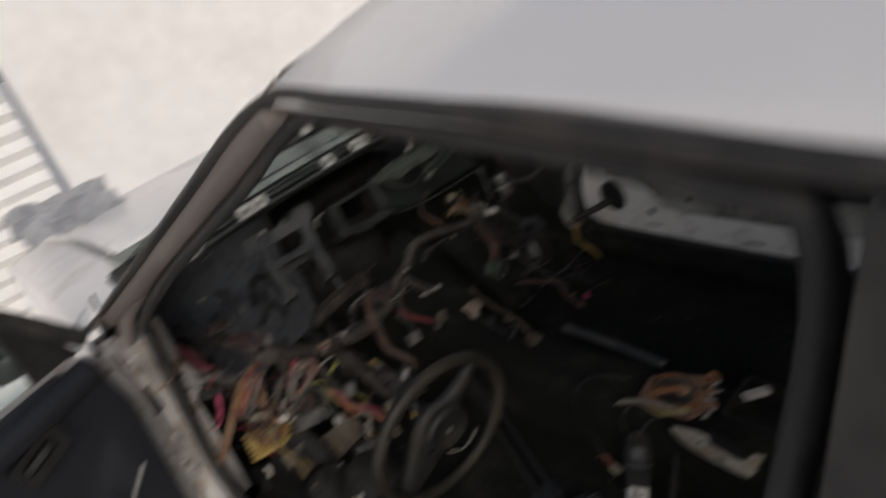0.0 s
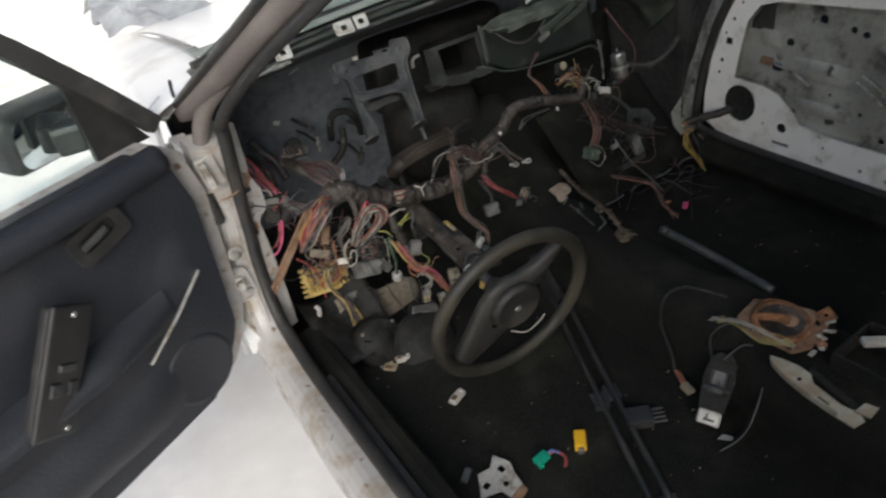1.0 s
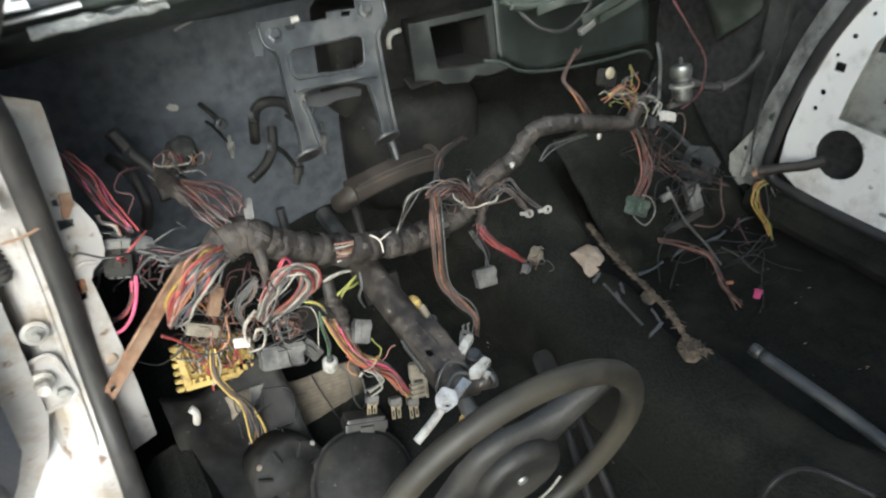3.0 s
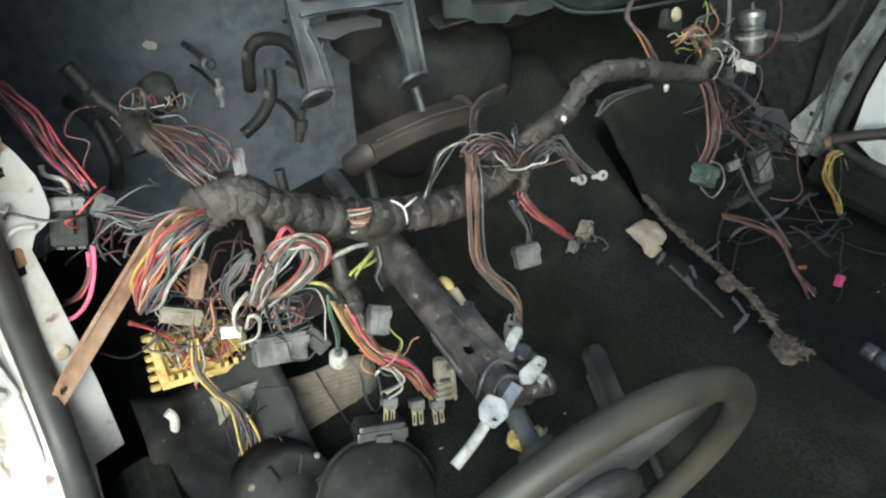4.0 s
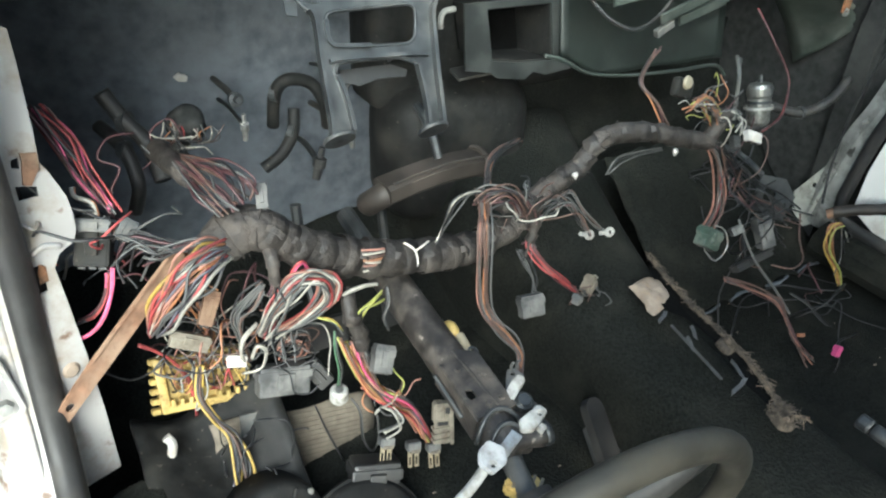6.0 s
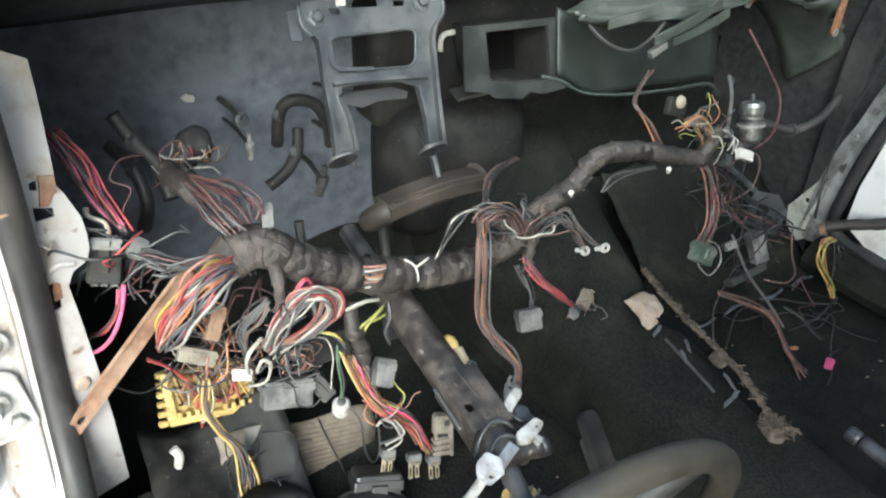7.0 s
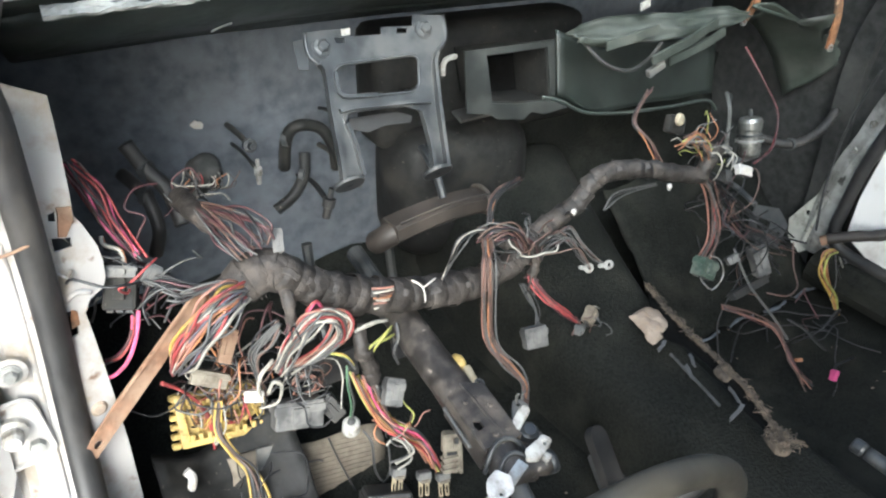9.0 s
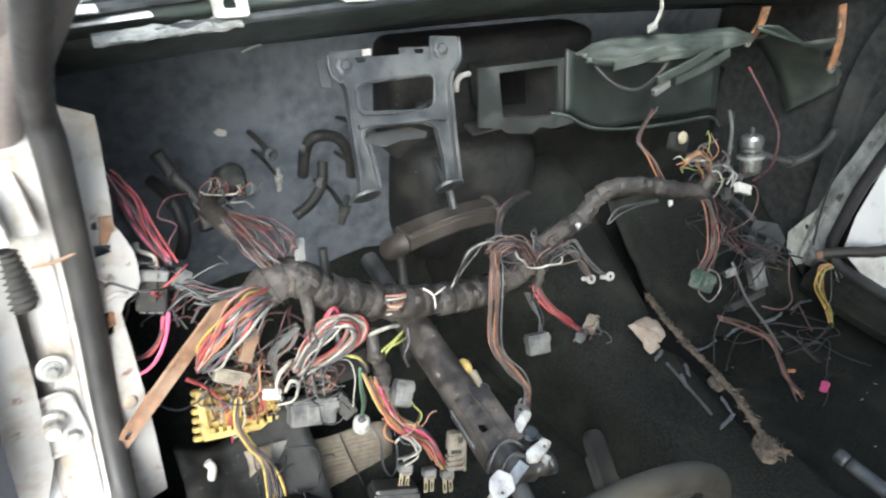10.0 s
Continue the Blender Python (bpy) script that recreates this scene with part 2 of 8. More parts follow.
def lathe(profile, n=24, m=None, bm=None):
    """Turned about z: profile of (radius, height)."""
    made = bmesh.new()
    rings = []
    for r, z in profile:
        rings.append([made.verts.new((r * math.cos(2 * math.pi * k / n), r * math.sin(2 * math.pi * k / n), z)) for k in range(n)] if r > 1e-6 else [made.verts.new((0, 0, z))])
    for a, b in zip(rings, rings[1:]):
        for k in range(n):
            q = (k + 1) % n
            if len(a) == 1 and len(b) > 1:
                made.faces.new((a[0], b[k], b[q]))
            elif len(b) == 1 and len(a) > 1:
                made.faces.new((a[k], a[q], b[0]))
            elif len(a) > 1:
                made.faces.new((a[k], a[q], b[q], b[k]))
    bmesh.ops.recalc_face_normals(made, faces=made.faces)
    if m is not None:
        bmesh.ops.transform(made, matrix=m, verts=made.verts)
    return merge(bm, made)


def plate(outline, thick, holes=(), m=None, bm=None, ease=0.0):
    """A sheet in the xy plane, from z = 0 to thick, with holes."""
    made = bmesh.new()
    edges = []
    for loop in (outline, *holes):
        vs = [made.verts.new((x, y, 0)) for x, y in loop]
        edges += [made.edges.new((vs[i], vs[(i + 1) % len(vs)])) for i in range(len(vs))]
    bmesh.ops.triangle_fill(made, edges=edges, use_beauty=True, use_dissolve=False)
    faces = made.faces[:]
    for f in faces:
        if f.normal.z > 0:
            f.normal_flip()
    up = bmesh.ops.extrude_face_region(made, geom=faces, use_keep_orig=True)
    bmesh.ops.translate(made, vec=(0, 0, thick), verts=[v for v in up["geom"] if isinstance(v, bmesh.types.BMVert)])
    bmesh.ops.recalc_face_normals(made, faces=made.faces)
    if ease:
        bmesh.ops.bevel(made, geom=[e for e in made.edges if len(e.link_faces) == 2 and e.calc_face_angle() > 0.4], offset=ease, segments=2, affect="EDGES")
    if m is not None:
        bmesh.ops.transform(made, matrix=m, verts=made.verts)
    return merge(bm, made)


def ring(cx, cy, rx, ry=None, n=16, turn=0.0):
    ry = ry or rx
    return [(cx + rx * math.cos(2 * math.pi * k / n + turn), cy + ry * math.sin(2 * math.pi * k / n + turn)) for k in range(n)]


def rounded(cx, cy, w, h, r, n=4):
    out = []
    for sx, sy, a in ((1, 1, 0), (-1, 1, 90), (-1, -1, 180), (1, -1, 270)):
        for k in range(n + 1):
            t = radians(a + 90 * k / n)
            out.append((cx + sx * (w / 2 - r) + r * math.cos(t), cy + sy * (h / 2 - r) + r * math.sin(t)))
    return out


def frame_of(origin, xdir, ydir):
    """A pose whose x and y axes run along the given ways."""
    x = Vector(xdir).normalized()
    z = x.cross(Vector(ydir)).normalized()
    y = z.cross(x)
    m = Matrix((x, y, z)).transposed().to_4x4()
    m.translation = origin
    return m


def loft(rows, thick=0.0, bm=None, close=False):
    """A skin over rows of points."""
    bm = bm or bmesh.new()
    grid = [[bm.verts.new(p) for p in row] for row in rows]
    for a, b in zip(grid, grid[1:]):
        for k in range(len(a) - (0 if close else 1)):
            q = (k + 1) % len(a)
            bm.faces.new((a[k], a[q], b[q], b[k]))
    if thick:
        bm.normal_update()
        bmesh.ops.solidify(bm, geom=bm.faces[:], thickness=thick)
    bmesh.ops.recalc_face_normals(bm, faces=bm.faces)
    return bm


def wavy(rows, cols, fn):
    return [[fn(i / (rows - 1), j / (cols - 1)) for j in range(cols)] for i in range(rows)]

# ---- the garage round the car ----
def ground():
    link_ob = link("ground", loft([[(-30, -30, 0), (30, -30, 0)], [(-30, 30, 0), (30, 30, 0)]]), FLOOR_WHITE)
    tagged(link_ob, "pale smooth concrete floor around the car", "floor", kind="structure")


def walls():
    w = link("wall_front", box((5.2, 0.2, 4.0), pose(2.4, 3.2, 2.0)), WALL_WHITE)
    tagged(w, "plain white plastered wall in front of the car", "wall", kind="structure")
    w = link("wall_side", box((0.2, 12.0, 4.0), pose(4.2, -2.0, 2.0)), WALL_WHITE)
    tagged(w, "plain white wall beside the car", "wall", kind="structure")
    sh = thing("shutter", "white corrugated metal roller shutter", "shutter", (-2.0, 3.1, 0), kind="structure")
    rows = []
    for i in range(161):
        z = i * 0.025
        rows.append([(-2.4, 0.025 * math.sin(i * math.pi / 2) , z), (1.75, 0.025 * math.sin(i * math.pi / 2), z)])
    part("sheet", loft(rows, 0.004), WALL_WHITE, sh)


# ---- the car's shell ----
FLOOR_Z, TUNNEL_X = 0.26, 0.09


def car_floor():
    ob = link("car_floor", loft(wavy(40, 30, lambda u, v: (-0.70 + 1.40 * v, -1.9 + 2.4 * u, FLOOR_Z + 0.004 * noise.noise((u * 14, v * 10, 1)) + (0.14 + 0.05 * noise.noise((v * 9, 0, 5))) * max(0, (u - 0.9) / 0.1) ** 1.5))), CARPET)
    tagged(ob, "dirty black carpet floor of the stripped car", "floor", kind="structure")


def tunnel():
    def fn(u, v):
        y = -1.9 + 2.35 * u
        rise = max(0, (y + 0.05) / 0.45)
        half, top = 0.125 + 0.03 * rise, 0.415 + 0.12 * rise ** 1.5
        a = math.pi * v
        c, s = math.cos(a), math.sin(a)
        p = 0.42
        right = max(0.135 if y < -0.45 else 0.105, 0.123 + 0.3 * y)
        left = TUNNEL_X - half * 1.25
        x = (left + right) / 2 - (right - left) / 2 * math.copysign(abs(c) ** p, c)
        z = FLOOR_Z - 0.005 + (top - FLOOR_Z) * abs(s) ** p
        return (x, y, z + 0.004 * noise.noise((x * 9, y * 7, 4)))
    ob = link("transmission_tunnel", loft(wavy(50, 33, fn)), CARPET, smooth=True)
    tagged(ob, "black carpeted transmission tunnel between the footwells", "tunnel", kind="structure")


def firewall():
    # The veil of lens haze over this wall is in its colour.
    ob = link("firewall", loft(wavy(24, 40, lambda u, v: (-0.70 + 1.40 * v, 0.52 + 0.02 * noise.noise((v * 6, u * 4, 2)) - 0.04 * max(0, u - 0.75), 0.22 + 0.655 * u)), 0.01), BITUMEN_HAZED, smooth=True)
    tagged(ob, "sound-insulated firewall behind the dashboard, lens haze painted into its blue-grey", "firewall", kind="structure")


def cowl():
    def fn(u, v):
        x = -0.66 + 1.32 * v
        bow = 0.07 * (1 - (2 * v - 1) ** 2)
        pts = [(0.52, 0.80), (0.40, 0.86), (0.30 , 0.885), (0.215, 0.905), (0.19, 0.925), (0.195, 0.94), (0.26, 0.95)]
        k = u * (len(pts) - 1)
        i = min(int(k), len(pts) - 2)
        f = k - i
        y, z = [a + (b - a) * f for a, b in zip(pts[i], pts[i + 1])]
        return (x, y + bow * (1 if y < 0.45 else 0.3) - 0.02, z + 0.012 * (1 - (2 * v - 1) ** 2) - 0.01)
    ob = link("cowl_panel", loft(wavy(25, 40, fn), 0.004), GREEN_DARK, smooth=True)
    tagged(ob, "dark painted steel cowl below the windscreen", "cowl", kind="structure")


A0, A1, B1 = Vector((-0.69, 0.12, 0.915)), Vector((-0.565, -0.64, 1.302)), Vector((-0.59, -1.12, 1.292))
SEAL = [(-0.69, -1.09, 0.385), (-0.69, -0.5, 0.383), (-0.692, -0.12, 0.383), (-0.692, 0.0, 0.40), (-0.692, 0.075, 0.44), (-0.687, 0.115, 0.53), (-0.678, 0.12, 0.64), (-0.672, 0.11, 0.74), (-0.667, 0.085, 0.84), (-0.664, 0.04, 0.905)]


def mirror_x(p):
    return (-p[0], p[1], p[2])


def side_walls():
    for s, nm in ((-1, "wall_driver"), (1, "wall_passenger")):
        rows = wavy(10, 12, lambda u, v: (s * (0.705 - 0.03 * u + 0.01 * noise.noise((u * 4, v * 4, s))), (0.14 if s < 0 else -0.10) + (0.41 if s < 0 else 0.65) * v, 0.20 + (0.66 if s < 0 else 0.73) * u))
        ob = link(nm, loft(rows, 0.006), SIDE_DARK, smooth=True)
        tagged(ob, "dark insulated footwell side panel", "side panel", kind="structure")


def pillars():
    for s in (1, -1):
        flip = (lambda p: Vector(p)) if s > 0 else (lambda p: Vector(mirror_x(p)))
        pil = thing("windscreen_pillar", "windscreen pillar with taupe trim and black rubber seal", "pillar", kind="structure")
        shift = Vector((0.012, 0.01, 0.0))
        line = [flip(A0.lerp(A1, -0.07) + shift), flip(A0 + shift), flip(A0.lerp(A1, 0.1) + shift), flip(A0.lerp(A1, 0.35) + shift), flip(A0.lerp(A1, 0.7) + shift), flip(A1 + shift)]
        w = s * 0.03
        sec = [(-w, -0.014), (0.0, -0.024), (w, -0.016), (w * 1.1, 0.008), (0.0, 0.02), (-w * 1.1, 0.012)]
        part("inner_trim", sweep(line, 1, section=sec, n=8, up=(0, 0, 1)), PILLAR, pil, smooth=True)
        foot = [flip(Vector(p)) for p in ((-0.645, -0.03, 0.985), (-0.676, 0.075, 0.92), (-0.698, 0.112, 0.86), (-0.704, 0.118, 0.81), (-0.708, 0.12, 0.775))]
        part("foot_trim", sweep(foot, lambda u: 0.012 + 0.008 * math.sin(math.pi * min(1, 0.15 + u)), 12, n=6, squash=0.8), PILLAR, pil, smooth=True)
        part("trim_screw", lathe([(0, 0.003), (0.005, 0.002), (0.007, 0.0)], 12, frame_of(flip(A0.lerp(A1, 0.06) + Vector((0.012, -0.008, 0.024))), (1, 0, 0), (0, -0.4, 1))), PLASTIC, pil)
        part("glass_seal", sweep([p + Vector((0.03 * s, 0.035, 0.006)) for p in line[1:]], 0.009, 8), RUBBER, pil)
        rail = thing("roof_rail", "black roof rail trim with rubber door seal", "roof rail", kind="structure")
        rl = [flip(p) for p in (A1 + Vector((-0.004, 0.03, -0.008)), A1 + Vector((0, -0.03, 0.0)), A1.lerp(B1, 0.5) + Vector((0.0, 0, 0.006)), B1, B1 + Vector((0.0, -0.8, -0.05)))]
        drip = [flip(p) for p in (A0 + Vector((-0.022, 0.03, 0.0)), A0.lerp(A1, 0.3) + Vector((-0.022, 0.016, 0.006)), A0.lerp(A1, 0.75) + Vector((-0.02, 0.012, 0.008)), A0.lerp(A1, 0.93) + Vector((-0.017, 0.008, 0.010)), A1 + Vector((-0.012, -0.02, 0.010)), A1.lerp(B1, 0.25) + Vector((-0.010, 0, 0.012)), A1.lerp(B1, 0.6) + Vector((-0.010, 0, 0.012)), B1 + Vector((-0.010, 0, 0.006)), B1 + Vector((-0.010, -0.8, -0.045)))]
        part("drip_trim", sweep(drip, 0.0075, 10, n=8), RUBBER, rail, "black drip moulding", smooth=True)
        part("inner_trim", sweep([p + Vector((0.012 * s, 0, 0.0)) for p in rl], 1, section=[(-0.008, -0.007), (0.016, -0.007), (0.016, 0.006), (-0.008, 0.006)], n=6, up=(0, 0, 1)), PILLAR, rail)
        post = thing("door_pillar", "black-trimmed centre pillar behind the front door", "pillar", kind="structure")
        b0 = Vector((-0.705, -1.16, 0.30))
        bl = [flip(b0), flip(Vector((-0.70, -1.165, 0.75))), flip(Vector((-0.665, -1.155, 1.0))), flip(B1 + Vector((-0.002, -0.045, -0.005)))]
        part("trim", sweep(bl, 1, section=[(-0.05, -0.03), (0.035, -0.03), (0.04, 0.0), (0.03, 0.03), (-0.05, 0.03)], n=8, up=(0, 1, 0)), PLASTIC, post)


def roof():
    def fn(u, v):
        y = A1.y + 0.0 - 1.6 * u
        w = 0.582 + 0.02 * u
        x = -w + 2 * w * v
        side = 1 - abs(2 * v - 1) ** 2.6
        return (x, y + 0.10 * (1 - (2 * v - 1) ** 2) * (1 - u), 1.306 - 0.05 * u + 0.055 * side + 0.03 * math.sin(u * 3) * side)
    ob = link("car_roof", loft(wavy(24, 40, fn), 0.006), WHITE_CLEAN, smooth=True)
    tagged(ob, "white painted car roof", "roof", kind="structure")
    ob = link("headlining", loft([[(p[0] * 0.96, p[1] - 0.02, p[2] - 0.03) for p in row] for row in wavy(12, 20, fn)]), PILLAR, smooth=True)
    tagged(ob, "taupe cloth roof lining", "roof lining", kind="structure")


def windscreen():
    ws = thing("windscreen", "dusty clear windscreen glass", "windscreen", kind="structure")
    def fn(u, v):
        k = 2 * v - 1
        bow = 1 - k * k
        lo = Vector((k * 0.655, 0.20 + 0.09 * bow, 0.955))
        hi = Vector((k * 0.535, A1.y + 0.03 + 0.09 * bow, 1.31 + 0.03 * bow))
        return lo.lerp(hi, u)
    pane = part("pane", loft(wavy(10, 20, fn)), GLASS, ws, smooth=True)
    pane.visible_shadow = False
    part("lower_seal", sweep([fn(0, v / 20) for v in range(21)], 0.008, 8, n=2), RUBBER, ws)
    part("upper_seal", sweep([fn(1, v / 20) for v in range(21)], 0.012, 8, n=2), RUBBER, ws)


def sills():
    for s in (1, -1):
        sill = thing("door_sill", "white painted door sill with black carpet edge", "sill", kind="structure")
        sec = [(-0.695, 0.33), (-0.695, 0.368), (-0.712, 0.372), (-0.726, 0.366), (-0.735, 0.350), (-0.742, 0.335), (-0.748, 0.30), (-0.745, 0.18), (-0.69, 0.17)]
        rows = [[(s * x, y, z + (0.0 if y < 0 else 0.02)) for x, z in sec] for y in (-1.9, -1.2, -0.8, -0.4, -0.15, 0.0, 0.12)]
        part("sill_skin", loft(rows, close=True), WHITE_DIMMED, sill)
        part("carpet_edge", sweep([(s * -0.645, -1.9, 0.315), (s * -0.645, -0.9, 0.315), (s * -0.645, -0.2, 0.315), (s * -0.645, 0.1, 0.32)], 0.042, 10, squash=0.9, wobble=0.1), CARPET, sill)
        part("scuff_strip", sweep([(s * -0.672, -1.1, 0.366), (s * -0.672, -0.5, 0.366), (s * -0.672, -0.08, 0.366)], 1, section=[(-0.012, -0.003), (0.012, -0.003), (0.01, 0.003), (-0.01, 0.003)], up=(0, 0, 1)), PLASTIC, sill)


def rear():
    ob = link("rear_bulkhead", box((1.4, 0.05, 0.9), pose(0, -1.95, 0.65)), BITUMEN_HAZED)
    tagged(ob, "dark bulkhead behind the stripped cabin", "bulkhead", kind="structure")


def body_sides():
    """Plain lower body behind the doors, and the road wheels that carry the car."""
    for s in (1, -1):
        q = link("rear_quarter_panel", loft(wavy(8, 12, lambda u, v: (s * (0.745 - 0.04 * u * u), -1.16 - 1.08 * v, 0.17 + 0.70 * u)), 0.004), WHITE_CLEAN, smooth=True)
        tagged(q, "white painted rear quarter panel", "car panel", kind="structure")
    q = link("rear_panel", box((1.46, 0.02, 0.70), pose(0, -2.25, 0.52), 0.006), WHITE_CLEAN)
    tagged(q, "white painted rear end of the car", "car panel", kind="structure")
    for x in (-0.66, 0.66):
        for y in (0.86, -1.66):
            w = thing("road_wheel", "black road wheel under the car", "wheel", m=frame_of((x, y, 0.285), (0, 1, 0), (0, 0, 1)), group="road wheels")
            part("tyre", lathe([(0.17, -0.07), (0.24, -0.08), (0.28, -0.07), (0.285, 0.0), (0.28, 0.07), (0.24, 0.08), (0.17, 0.07)], 36), RUBBER, w, smooth=True)
            part("rim", lathe([(0, -0.03), (0.10, -0.04), (0.172, -0.06), (0.172, 0.06), (0.10, 0.04), (0, 0.03)], 28), STEEL_DARK, w)


def bolt(parent, m, r=0.008, mat=None):
    bm = lathe([(0, 0.010), (r * 0.7, 0.010), (r, 0.008), (r, 0.004), (r * 1.5, 0.003), (r * 1.6, 0.0), (0, 0.0)], 6, m)
    return part("bolt", lathe([(r * 1.7, 0.0), (r * 1.7, 0.002), (0, 0.002)], 16, m, bm), mat or STEEL, parent)


def hinge_posts():
    post = thing("hinge_post", "white hinge post with rust spots, bolts and a black rubber door seal", "post", kind="structure")
    seal = [Vector(p) for p in SEAL]
    upper = [Vector((-0.655, -0.06, 0.955)), A0.lerp(A1, 0.4) + Vector((0.004, -0.022, -0.022)), A0.lerp(A1, 0.8) + Vector((0.004, -0.02, -0.02)), A1 + Vector((0.004, -0.03, -0.014)), A1.lerp(B1, 0.5) + Vector((0.004, 0, -0.010)), B1 + Vector((0.002, 0.06, -0.014)), B1 + Vector((0.0, 0.01, -0.05)), Vector((-0.645, -1.10, 1.05)), Vector((-0.69, -1.11, 0.75)), Vector((-0.695, -1.11, 0.45))]
    part("door_seal", sweep(seal + upper[1:], lambda u: 0.0125 - 0.0045 * min(1, max(0, (u - 0.45) / 0.15)), 10, n=6, squash=1.25), RUBBER, post, "black rubber door seal", smooth=True)
    part("jamb", sweep(seal[:-1], 1, section=[(-0.002, 0.006), (-0.002, -0.03), (0.001, -0.042), (0.01, -0.053), (0.024, -0.062), (0.06, -0.068), (0.06, 0.006)], n=8, up=(1, 0, 0)), WHITE_DIMMED, post, "white painted door opening edge")
    part("jamb_fold", sweep([p + Vector((-0.022, 0.0, 0.0)) for p in seal[4:-2]], 0.0035, 8, n=6), WHITE_DIMMED, post, smooth=True)
    back = [p + Vector((-0.066, 0.075, 0.0)) for p in seal[3:-1]]
    part("wing_edge", sweep(back, 1, section=[(-0.018, -0.02), (0.012, -0.02), (0.012, 0.03), (-0.018, 0.03)], n=6, up=(0, 1, 0.2)), WHITE_CLEAN, post)
    # pressed inner flange with an opening and a notch
    fl = [(0.0, 0.5), (0.053, 0.474), (0.053, 0.45), (0.051, 0.394), (0.049, 0.363), (0.054, 0.353), (0.063, 0.327), (0.0645, 0.31), (0.0636, 0.293), (0.059, 0.282), (0.044, 0.275), (0.037, 0.263), (0.0395, 0.223), (0.0425, 0.16), (0.0445, 0.086), (0.044, 0.0), (0.0, 0.0), (-0.004, 0.12), (-0.004, 0.3)]
    m = frame_of((-0.692, 0.105, 0.375), (0.93, 0.35, -0.05), (0.06, 0.08, 1))
    holes = [[(0.0255, 0.348), (0.042, 0.343), (0.041, 0.334), (0.025, 0.334)], [(0.028, 0.371), (0.034, 0.372), (0.033, 0.362), (0.027, 0.364)], [(0.02, 0.271), (0.0295, 0.27), (0.0265, 0.243), (0.019, 0.242)]]
    part("inner_flange", plate(fl, 0.0025, holes, m), WHITE_DIMMED, post, "white pressed steel flange with rust marks")
    part("latch_tab", plate([(0.0355, 0.376), (0.0485, 0.373), (0.047, 0.36), (0.0375, 0.346), (0.031, 0.348), (0.0355, 0.37)], 0.002, m=m @ pose(0, 0, 0.003)), RUST_PALE, post, "rusty steel tab")
    part("rivet", lathe([(0, 0.003), (0.006, 0.003), (0.0095, 0.0)], 18, m @ pose(0.025, 0.15, 0.002)), FOAM, post, "round cream plug")
    part("crease", sweep([m @ Vector(p) for p in ((0.021, 0.282, 0.002), (0.033, 0.288, 0.004), (0.046, 0.283, 0.003))], 0.003, 8), WHITE_DIMMED, post, smooth=True)
    part("rust_mark", plate([(0.0, 0.0), (0.008, 0.001), (0.009, 0.016), (0.004, 0.02), (0.001, 0.012)], 0.0006, m=m @ pose(0.021, 0.252, 0.0027)), RUST, post)
    part("clip_pin", sweep([m @ Vector(p) for p in ((0.022, 0.313, 0.003), (0.028, 0.308, 0.008), (0.034, 0.312, 0.004))], 0.002, 6), STEEL, post)
    flat = frame_of((-0.722, 0.108, 0.608), (1, 0.1, 0.1), (0, 0.1, 1))
    part("boss", lathe([(0, 0.002), (0.012, 0.002), (0.015, 0.0)], 20, flat), WHITE_DIMMED, post, smooth=True)
    bolt(post, flat @ pose(0, 0, 0.002), 0.006, PALE_STEEL)
    hg = frame_of((-0.737, 0.112, 0.535), (1, 0.05, 0.1), (0, 0.1, 1))
    part("hinge_plate", plate(rounded(0, 0, 0.05, 0.072, 0.012), 0.005, m=hg), WHITE_DIMMED, post)
    part("hinge_rim", sweep([hg @ Vector((x, y, 0.006)) for x, y in rounded(0, 0, 0.05, 0.072, 0.012) + [(0.025, 0.024)]], 0.003, 6, n=2), WHITE_DIMMED, post)
    part("hinge_pin", lathe([(0, 0.026), (0.007, 0.026), (0.009, 0.022), (0.009, 0.010), (0.014, 0.008), (0.014, 0.0), (0, 0.0)], 14, hg @ pose(0, 0.008, 0.005)), ZINC, post, "greasy steel hinge pin")
    part("hinge_nut", lathe([(0, 0.008), (0.007, 0.007), (0.008, 0.0), (0, 0.0)], 6, hg @ pose(0.012, -0.02, 0.005)), PALE_STEEL, post, "dirty nut")
    part("joint_line", sweep([(-0.672, 0.098, 0.738), (-0.689, 0.094, 0.735), (-0.709, 0.099, 0.731)], 0.0016, 6), RUST_PALE, post, "rusty joint")
    hg = frame_of((-0.712, 0.086, 0.80), (1, 0.05, 0.1), (0, 0.1, 1))
    part("hinge_plate", box((0.035, 0.06, 0.012), hg, 0.003), WHITE_DIMMED, post)
    part("hinge_bracket", box((0.012, 0.05, 0.03), hg @ pose(-0.01, 0, 0.012), 0.003), ZINC, post)
    boot = [Vector((-0.729, 0.118, 0.745)).lerp(Vector((-0.728, 0.112, 0.684)), k / 36) for k in range(37)]
    part("cable_boot", sweep(boot, lambda u: 0.013 + 0.0022 * math.sin(u * 36 * math.pi / 2), 14, smooth=False), RUBBER, post, "ribbed black rubber cable boot", smooth=True)
    post = thing("hinge_post", "dirty pale hinge post with black rubber seal on the passenger side", "post", kind="structure")
    part("jamb", sweep([(0.715, 0.15, 0.28), (0.715, 0.16, 0.5), (0.705, 0.165, 0.7), (0.695, 0.15, 0.80), (0.675, 0.11, 0.90)], 1, section=[(-0.02, -0.02), (0.045, -0.02), (0.045, 0.02), (-0.02, 0.02)], n=6, up=(0, 1, 0)), SIDE_DARK, post)
